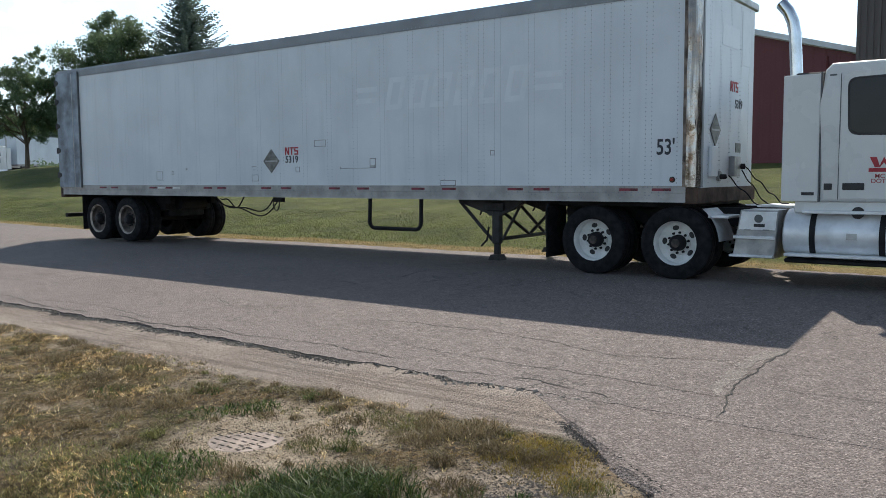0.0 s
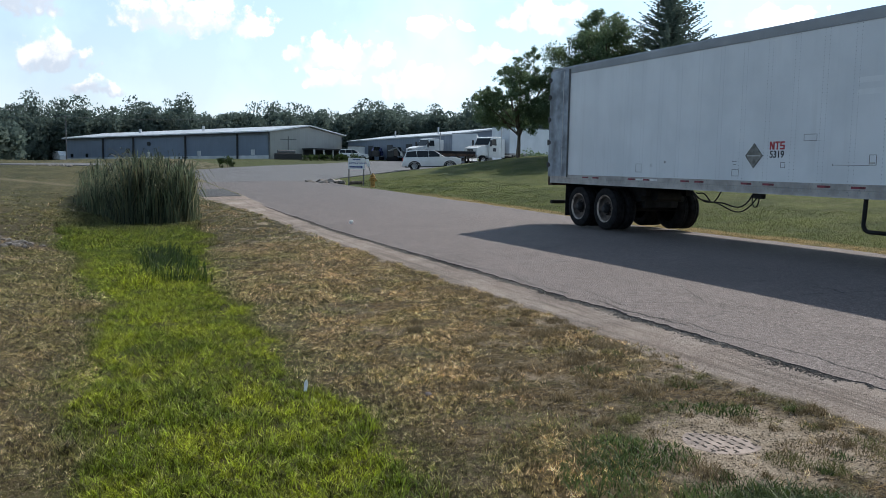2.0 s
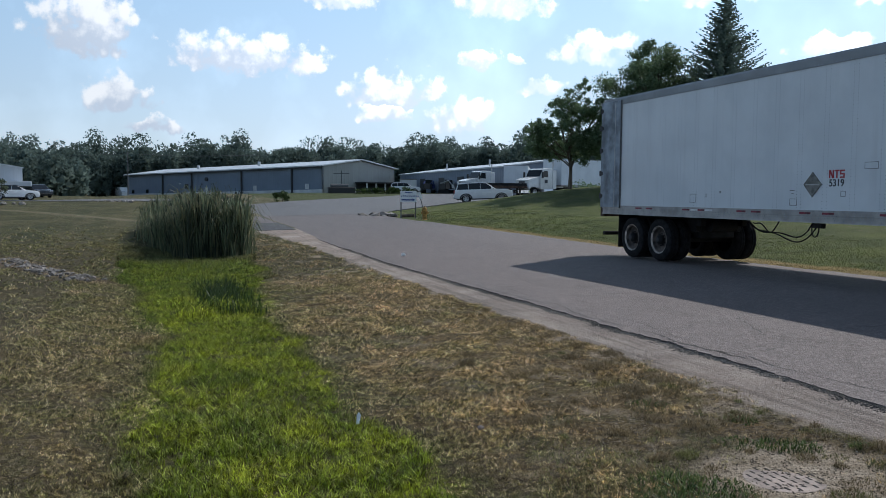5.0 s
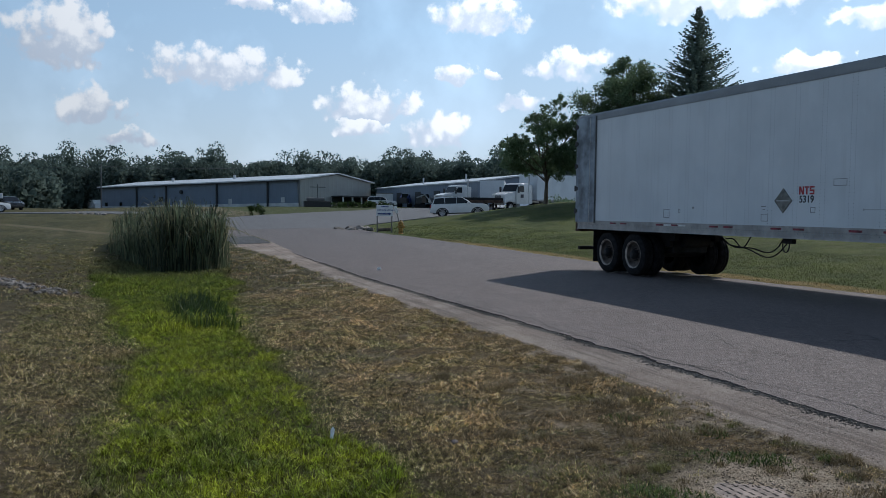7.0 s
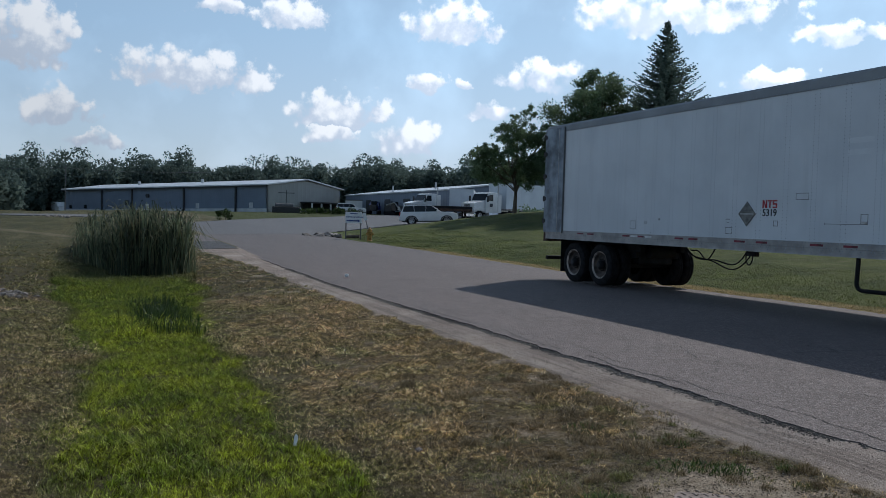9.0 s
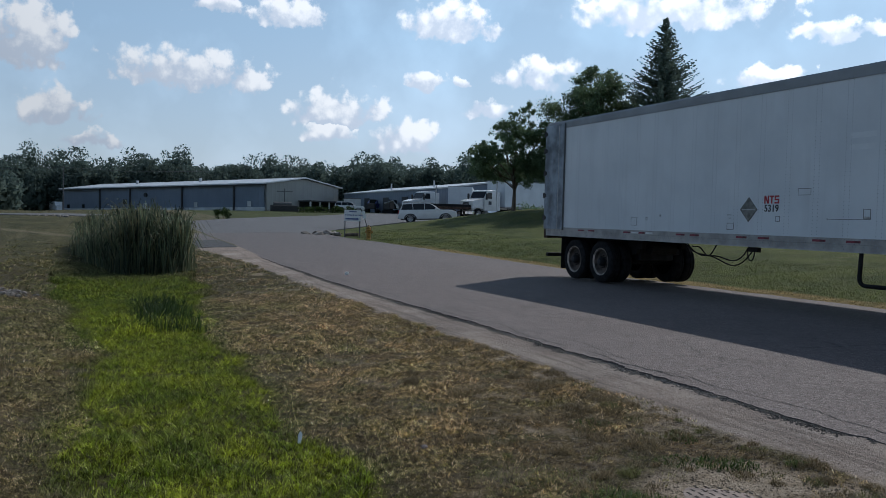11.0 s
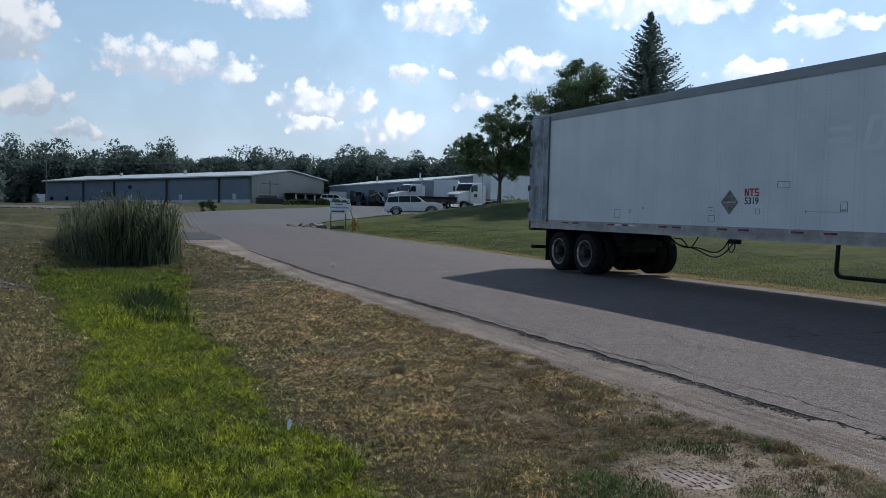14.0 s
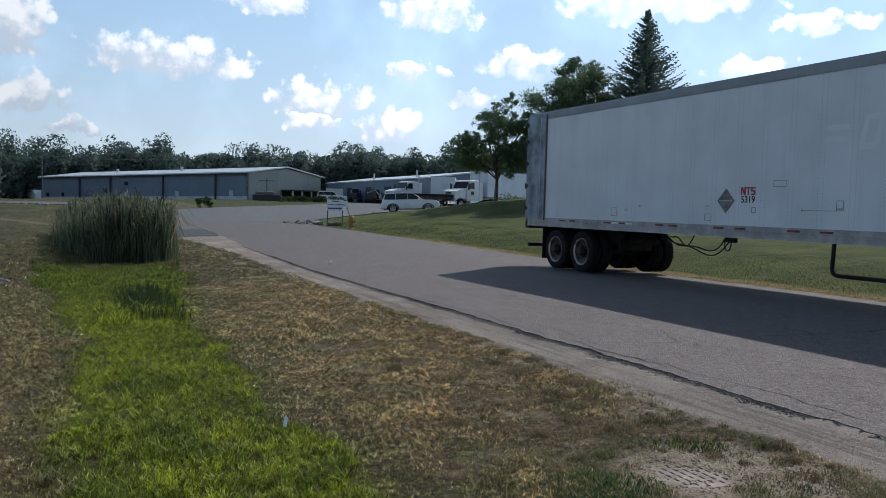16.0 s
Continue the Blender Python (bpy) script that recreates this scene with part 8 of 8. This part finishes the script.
def arching(name, x, y, h, w, droop, material, parent, z):
    """Strap leaves that rise and bow over at the tip, four joints each."""
    n = len(x)
    a, la = RG.uniform(0, 2 * math.pi, n), RG.uniform(0, 2 * math.pi, n)
    side = np.stack([np.cos(a), np.sin(a), np.zeros(n)], -1) * (w / 2)[:, None]
    out = np.stack([np.cos(la), np.sin(la), np.zeros(n)], -1) * (h * droop)[:, None]
    p0 = np.stack([x, y, z], -1)
    zz = lambda f: np.stack([np.zeros(n), np.zeros(n), h * f], -1)
    fold = np.clip(droop, 0, 0.7)
    p1, p2, p3 = p0 + out * 0.1 + zz(0.5), p0 + out * 0.35 + zz(0.86 - 0.1 * fold), p0 + out * 0.72 + zz(1.0 - 0.35 * fold)
    p4 = p0 + out * 1.05 + zz(1.02 - 0.85 * fold)
    v = np.stack([p0 - side, p0 + side, p1 + side, p1 - side, p2 + side * 0.85, p2 - side * 0.85, p3 + side * 0.55, p3 - side * 0.55, p4], 1).reshape(-1, 3)
    f = np.array([(0, 1, 2), (0, 2, 3), (3, 2, 4), (3, 4, 5), (5, 4, 6), (5, 6, 7), (7, 6, 8)])
    return from_arrays(name, v, (f[None] + 9 * np.arange(n)[:, None, None]).reshape(-1, 3), material, parent)


def bed(n, lo, hi, drop_lo, drop_hi, material, name, wide, near=0.55, loose=1.0):
    """Leaves over the long bed that fills the ditch, tallest at its near end."""
    t = np.where(RG.random(n) < near, RG.random(n) ** 1.3 * 0.4, RG.random(n))
    x = -5.4 - 15.0 * t + (loose - 1.0) * 3.0 * RG.random(n) ** 2
    mid = np.interp(x, [-20.4, -15, -11, -8, -5.4], [-11.0, -10.5, -10.2, -10.0, -9.7])
    half = np.interp(x, [-20.4, -15, -11, -8, -6, -5.4], [1.2, 1.5, 1.4, 1.3, 1.1, 0.85])
    q = RG.uniform(-1, 1, n)
    half = half * loose * (0.72 + 0.5 * fbm(x, q, 0.9, 71))
    x = x + 0.9 * (fbm(q * 3 + 9, x * 0.2, 1.0, 73) - 0.5) * ss(0.25, 0.0, t)
    y = mid + half * q
    tall = np.interp(x, [-20.4, -12, -5.4], [0.74, 0.92, 1.0]) * (1 - 0.14 * np.abs(q) ** 3) * (0.62 + 0.64 * fbm(x, y, 2.4, 77) + 0.34 * (fbm(x, y, 6.5, 79) - 0.5))
    tall = tall * (1 - 0.3 * np.clip(-q, 0, 1) ** 2 * t ** 0.5) * (1 - 0.55 * ss(0.75, 1.0, t))
    h = (lo + (hi - lo) * RG.random(n) ** 1.35) * tall * 1.04
    arching(name, x + 6.3, y + 10.2, h, RG.uniform(0.6, 1.3, n) * wide, RG.uniform(drop_lo, drop_hi, n) * (0.7 + 0.3 * q ** 2), material, rb_, land(x, y) - gz(-6.3, -10.2))


bed(6800, 0.9, 2.1, 0.03, 0.24, MT["reed"], "reed_leaves", 0.034)
bed(1500, 1.3, 2.15, 0.3, 0.65, MT["reed"], "reed_leaves", 0.034)
bed(2600, 0.4, 1.4, 0.1, 0.5, MT["reed"], "reed_leaves", 0.032)
bed(1600, 0.25, 1.0, 0.1, 0.7, MT["reed"], "reed_leaves", 0.026, 0.6, 1.12)
bed(500, 0.3, 1.2, 0.1, 0.6, MT["reedtip"], "straw_leaves", 0.022, 0.6, 1.1)
bed(1300, 1.5, 2.14, 0.15, 0.6, MT["reedtip"], "straw_leaves", 0.026)
bed(2400, 1.1, 2.15, 0.15, 0.6, MT["reedtip"], "straw_leaves", 0.026, 0.0)
head = None
for i in range(60):
    rr, a = math.sqrt(RG.random()), RG.uniform(0, 6.28)
    px, py, hh = -8.4 + 2.8 * rr * math.cos(a) + 6.3, -9.8 + 1.1 * rr * math.sin(a) + 10.2, RG.uniform(1.5, 1.95)
    mtx = pose(px, py, 0, RG.uniform(-6, 6), RG.uniform(-6, 6), 0) @ Matrix.Diagonal((1, 1, hh / 1.9, 1))
    if head is None:
        bm = rod(bmesh.new(), (0, 0, 0), (0, 0, 1.9), 0.006, n=5)
        rod(bm, (0, 0, 1.68), (0, 0, 1.84), 0.014, n=6)
        head = part("cattail", bm, MT["wood"], rb_, "brown cattail head", m=mtx)
    else:
        again(head, mtx)


# ---- trees ----
def leaf_cloud(centres, radii, n, size, squash=0.8, hollow=0.15, seed=1, gap=0.3):
    """Leaf quads spread through overlapping lobes, thin inside, ragged at the rim."""
    rg = np.random.default_rng(seed)
    c, r = np.array(centres, float), np.array(radii, float)
    # each lobe is broken into smaller sprays
    k = 9
    off = rg.normal(size=(len(c) * k, 3))
    off *= (rg.uniform(0.45, 1.0, len(c) * k) / np.linalg.norm(off, axis=1))[:, None]
    c = np.repeat(c, k, 0) + off * np.repeat(r, k)[:, None] * np.array([1, 1, squash])
    r = np.repeat(r, k) * rg.uniform(0.2, 0.52, len(c))
    pick = rg.choice(len(c), n, p=(r ** 2) / (r ** 2).sum())
    d = rg.normal(size=(n, 3))
    d /= np.linalg.norm(d, axis=1)[:, None]
    rad = hollow + (1.08 - hollow) * rg.random(n) ** 0.7
    p = c[pick] + d * (r[pick] * rad * rg.uniform(0.75, 1.35, n))[:, None] * np.array([1, 1, squash])
    # break the surface into clumps with gaps
    f = np.sin(p[:, 0] * 3.1 + seed) * np.sin(p[:, 1] * 2.7 + 2) * np.sin(p[:, 2] * 3.4 + seed * 0.7)
    keep = rg.random(n) < gap + 2.4 * np.clip(f + 0.2, 0, 0.4)
    p = p[keep]
    n = len(p)
    u = rg.normal(size=(n, 3))
    u /= np.linalg.norm(u, axis=1)[:, None]
    w = np.cross(u, rg.normal(size=(n, 3)))
    w /= np.linalg.norm(w, axis=1)[:, None]
    s = rg.uniform(*size, n)[:, None]
    v = np.stack([p - u * s, p + w * s * 0.55, p + u * s, p - w * s * 0.55], 1).reshape(-1, 3)
    return v, np.arange(4 * n).reshape(-1, 4)


def broadleaf(name, label, x, y, height, lobes, material, n, size, trunk_r=0.22, fork=0.3, seed=1, sink=0.15):
    z = gz(x, y) - sink
    root = thing(name, label, "tree", pose(x, y, z))
    rnd = random.Random(seed)
    top = height * 0.72
    pts = [(0.0, 0.0, 0.0), (0.03, 0.02, height * 0.12), (0.0, 0.05, height * 0.28), (0.1, -0.04, height * 0.48), (0.05, 0.05, top)]
    part("trunk", tube(pts, [trunk_r * 1.35, trunk_r, trunk_r * 0.85, trunk_r * 0.5, trunk_r * 0.15], 12), MT["bark"], root, "", True)
    every = max(1, len(lobes) // 12)
    for cx, cy, cz, r in lobes[::every]:
        zb = height * rnd.uniform(fork * 0.75, fork * 1.3)
        zb = min(zb, cz * 0.8)
        m1 = (cx * 0.4 + rnd.uniform(-0.2, 0.2), cy * 0.4 + rnd.uniform(-0.2, 0.2), zb + (cz - zb) * 0.45)
        part("limb", tube([(0.02, 0.02, zb), m1, (cx, cy, cz)], [trunk_r * 0.42, trunk_r * 0.28, trunk_r * 0.08], 7), MT["bark"], root)
        for _ in range(3):
            e = Vector((cx, cy, cz)) + Vector((rnd.uniform(-1, 1), rnd.uniform(-1, 1), rnd.uniform(-0.4, 0.9))) * r * 0.8
            part("branch", tube([m1, (Vector(m1) + e) / 2 + Vector((0, 0, 0.1)), e], [trunk_r * 0.2, trunk_r * 0.1, trunk_r * 0.03], 5), MT["bark"], root)
    v, f = leaf_cloud([l[:3] for l in lobes], [l[3] for l in lobes], n, size, seed=seed)
    tagged(from_arrays("crown", v, f, material, root), "ragged crown of dark green leaves")
    return root


def lobes_of(height, low, radius, n, seed):
    """Lobes inside an egg-shaped crown from low to height."""
    rnd = random.Random(seed)
    out = []
    for i in range(n):
        t = (i + 0.5) / n
        z = low + (height - low) * (0.12 + 0.8 * t)
        rr = radius * math.sin(math.pi * min(1, 0.18 + 0.78 * t)) ** 0.7
        a = i * 2.4 + rnd.uniform(-0.4, 0.4)
        q = rr * rnd.uniform(0.3, 0.72)
        out.append((q * math.cos(a), q * math.sin(a), z, max(0.5, rr * rnd.uniform(0.36, 0.52))))
    return out


def dome(c, r, n, seed):
    """Lobes spread over a broad round crown with a flat underside."""
    rnd = random.Random(seed)
    out = []
    while len(out) < n:
        v = Vector((rnd.uniform(-1, 1), rnd.uniform(-1, 1), rnd.uniform(-0.8, 1)))
        flat = math.hypot(v.x, v.y) / math.sqrt(max(0.02, 1 - max(0.0, v.z) ** 2))
        if flat > 1.0 or (flat < 0.25 and v.z < 0.5):
            continue
        outer = len(out) % 3 == 0
        q = 0.88 if outer else 0.74
        out.append((c[0] + v.x * r[0] * q, c[1] + v.y * r[1] * q, c[2] + v.z * r[2] * q, rnd.uniform(0.35, 0.6) if outer else rnd.uniform(0.5, 0.85)))
    return out


broadleaf("maple_tree", "dark green maple tree on the lawn mound", -33.2, 16.2, 7.9, dome((0.0, 0.0, 4.6), (2.9, 4.0, 3.45), 104, 4), MT["leaf"], 95000, (0.035, 0.08), 0.13, 0.24, 4)
broadleaf("oak_tree", "broad green tree behind the trailer", -31.0, 21.4, 10.8, lobes_of(10.6, 2.5, 3.9, 34, 9), MT["leafb"], 85000, (0.05, 0.1), 0.26, 0.25, 9)


def spruce(x, y, height, radius, seed):
    z = gz(x, y) - 0.15
    root = thing("spruce_tree", "tall dark blue-green spruce behind the trailer", "tree", pose(x, y, z))
    rnd = random.Random(seed)
    part("trunk", tube([(0, 0, 0), (0.03, 0, height * 0.5), (0, 0.02, height * 0.99)], [0.2, 0.12, 0.015], 10), MT["bark"], root)
    vs = []
    zc = height * 0.12
    while zc < height * 0.985:
        t = 1 - zc / height
        ring = radius * (t ** 1.02)
        nb = max(5, int(6 + 26 * t))
        for k in range(nb):
            a = rnd.uniform(0, 6.283)
            ln = ring * rnd.uniform(0.45, 1.15) + 0.08
            d = Vector((math.cos(a), math.sin(a), 0))
            s = Vector((-d.y, d.x, 0))
            zj, bow = zc + rnd.uniform(-0.15, 0.15), rnd.uniform(0.05, 0.3) * t ** 0.3
            for j in range(max(4, int(ln / 0.13))):
                q = (j + rnd.random()) / max(4, int(ln / 0.13))
                c = d * ln * q + Vector((0, 0, zj + ln * (0.3 * (1 - 0.8 * t) * q - bow * q * q + 0.26 * q ** 3)))
                for sg_ in (-1, 1):
                    w = rnd.uniform(0.1, 0.34) * (1.05 - 0.6 * q) * min(1.0, 0.35 + ln)
                    tip = c + s * sg_ * w + d * w * 0.8 + Vector((0, 0, rnd.uniform(-0.12, 0.1)))
                    vs += [c - d * 0.05, c + Vector((0, 0, -0.05)) + d * 0.08, tip, c + d * 0.1 + Vector((0, 0, 0.06))]
        zc += 0.13 + 0.12 * t
    v = np.array([tuple(q) for q in vs])
    tagged(from_arrays("crown", v, np.arange(len(v)).reshape(-1, 4), MT["needle"], root), "tiers of drooping needle branches")


spruce(-27.9, 24.8, 13.5, 6.4, 2)

# far woods round the yard
def woods(name, label, trees, per, size, seed):
    rg = np.random.default_rng(seed)
    vs = []
    heads = []
    for x, y, h, r in trees:
        for _ in range(3):
            a, q = rg.uniform(0, 6.283), rg.uniform(0.1, 0.8) * r
            heads.append((x + q * math.cos(a), y + q * math.sin(a), h * rg.uniform(0.76, 1.02), r * rg.uniform(0.55, 0.95)))
    for x, y, h, r in heads:
        z = float(land(x, y))
        n = int(per * (0.8 + 0.4 * rg.random()) * h * r / 68)
        t = rg.random(n) ** 0.6
        start = 1 - min(0.6, rg.uniform(1.0, 1.5) * r / h)
        prof = np.where(t < start, 0.72 + 0.28 * t / start, np.sqrt(np.clip(1 - (np.clip(t - start, 0, 1) / (1.01 - start)) ** 2, 0.0, 1)))
        a = rg.uniform(0, 2 * math.pi, n)
        lump = 0.78 + 0.26 * np.sin(a * 3 + rg.uniform(0, 6) + t * 11) * np.sin(t * 17 + rg.uniform(0, 6) + a)
        rad = r * prof * lump * np.sqrt(rg.uniform(0.2, 1.15, n))
        p = np.stack([x + rad * np.cos(a), y + rad * np.sin(a), z + h * t * (1 + 0.014 * rg.normal(size=n))], -1)
        u = rg.normal(size=(n, 3))
        u /= np.linalg.norm(u, axis=1)[:, None]
        w = np.cross(u, rg.normal(size=(n, 3)))
        w /= np.linalg.norm(w, axis=1)[:, None]
        s = rg.uniform(*size, n)[:, None]
        # large sprays fill the heart of each crown
        deep = (rad < 0.5 * r * prof) & (t < 0.75)
        s = np.where(deep[:, None], s * 3.0, s)
        vs.append(np.stack([p - u * s, p + w * s * 0.6, p + u * s, p - w * s * 0.6], 1).reshape(-1, 3))
    v = np.concatenate(vs)
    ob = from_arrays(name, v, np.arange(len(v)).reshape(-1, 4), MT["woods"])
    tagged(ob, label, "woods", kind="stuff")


def at_bearing(deg, dist):
    return 20.1 - dist * math.sin(radians(deg)), -11.4 + dist * math.cos(radians(deg))


rw = random.Random(12)
trees = []
deg = 38.0
while deg < 118:
    d = rw.uniform(205, 250)
    x, y = at_bearing(deg, d)
    h = rw.uniform(12.2, 14.4) * (1.0 + 0.07 * math.sin(deg * 0.9) + 0.06 * math.sin(deg * 2.3 + 1))
    trees.append((x, y, h * rw.uniform(0.84, 1.08), rw.uniform(2.6, 4.8)))
    deg += rw.uniform(0.2, 0.36)
for deg, d, h, r in ((72.2, 205, 14.0, 6.5), (71.0, 208, 13.0, 6), (84.8, 210, 13.8, 6), (86.3, 212, 13.4, 5), (80.9, 215, 13.6, 4.0), (65.8, 150, 10.3, 4.0), (64.6, 150, 10.0, 4.0)):
    x, y = at_bearing(deg, d)
    trees.append((x, y, h, r))
woods("far_woods", "dark line of far deciduous woods", trees, 610, (0.145, 0.39), 5)
trees = []
deg = 94.6
while deg < 118:
    x, y = at_bearing(deg, rw.uniform(150, 175) - 0.5 * (deg - 90))
    trees.append((x, y, rw.uniform(7.5, 10.5) if deg > 96 else 6.5, rw.uniform(3.5, 5.0)))
    deg += rw.uniform(0.7, 1.2)
deg = 60.0
while deg < 100:
    x, y = at_bearing(deg, rw.uniform(198, 204))
    trees.append((x, y, rw.uniform(9.0, 11.4), rw.uniform(3.0, 4.6)))
    deg += rw.uniform(0.3, 0.55)
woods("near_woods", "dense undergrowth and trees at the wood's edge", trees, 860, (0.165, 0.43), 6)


def bush(x, y, h, r, label, n=700, size=(0.06, 0.14), name="bush", z=None, mat="leafb"):
    root = thing(name, label, "bush", pose(x, y, (gz(x, y) if z is None else z) - 0.05))
    lob = [(0.5 * r * math.cos(a), 0.5 * r * math.sin(a), h * 0.5, r * 0.62) for a in (0.3, 2.2, 4.3)] + [(0, 0, h * 0.68, r * 0.55)]
    v, f = leaf_cloud([l[:3] for l in lob], [l[3] for l in lob], n, size, squash=h / (2 * r) + 0.25, hollow=0.3, seed=int(abs(x) * 7) + 3)
    v[:, 2] = np.maximum(v[:, 2], 0.0)
    from_arrays("foliage", v, f, MT[mat], root)
    part("stems", tube([(0, 0, 0), (0.05, 0.02, h * 0.6)], [0.04, 0.015], 6), MT["bark"], root)


bush(-54.9, -0.9, 1.0, 0.75, "dark upright weed shrub at the edge of the yard", 3600, (0.03, 0.08), mat="rush")
for i, (x, y) in enumerate(((-93, 17.4), (-92.5, 19.4), (-92, 21.2), (-93.5, 15.6))):
    bush(x, y, 0.85, 1.3, "low dark shrub of the yard hedge", 1200, mat="rush")
for i in range(5):
    bush(-38.8 - 0.3 * i, 20.2 + 1.1 * i, 1.3, 0.9, "green planting under the maple", 500)
broadleaf("young_tree", "small airy young tree in a planting bed", -46.2, -22.0, 2.6, [(0, 0, 1.1, 0.5), (0.1, 0.2, 1.5, 0.5), (-0.1, -0.2, 1.9, 0.4), (0, 0.3, 1.2, 0.4)], MT["reed"], 900, (0.04, 0.1), 0.04, 0.3, 2, 0.05)
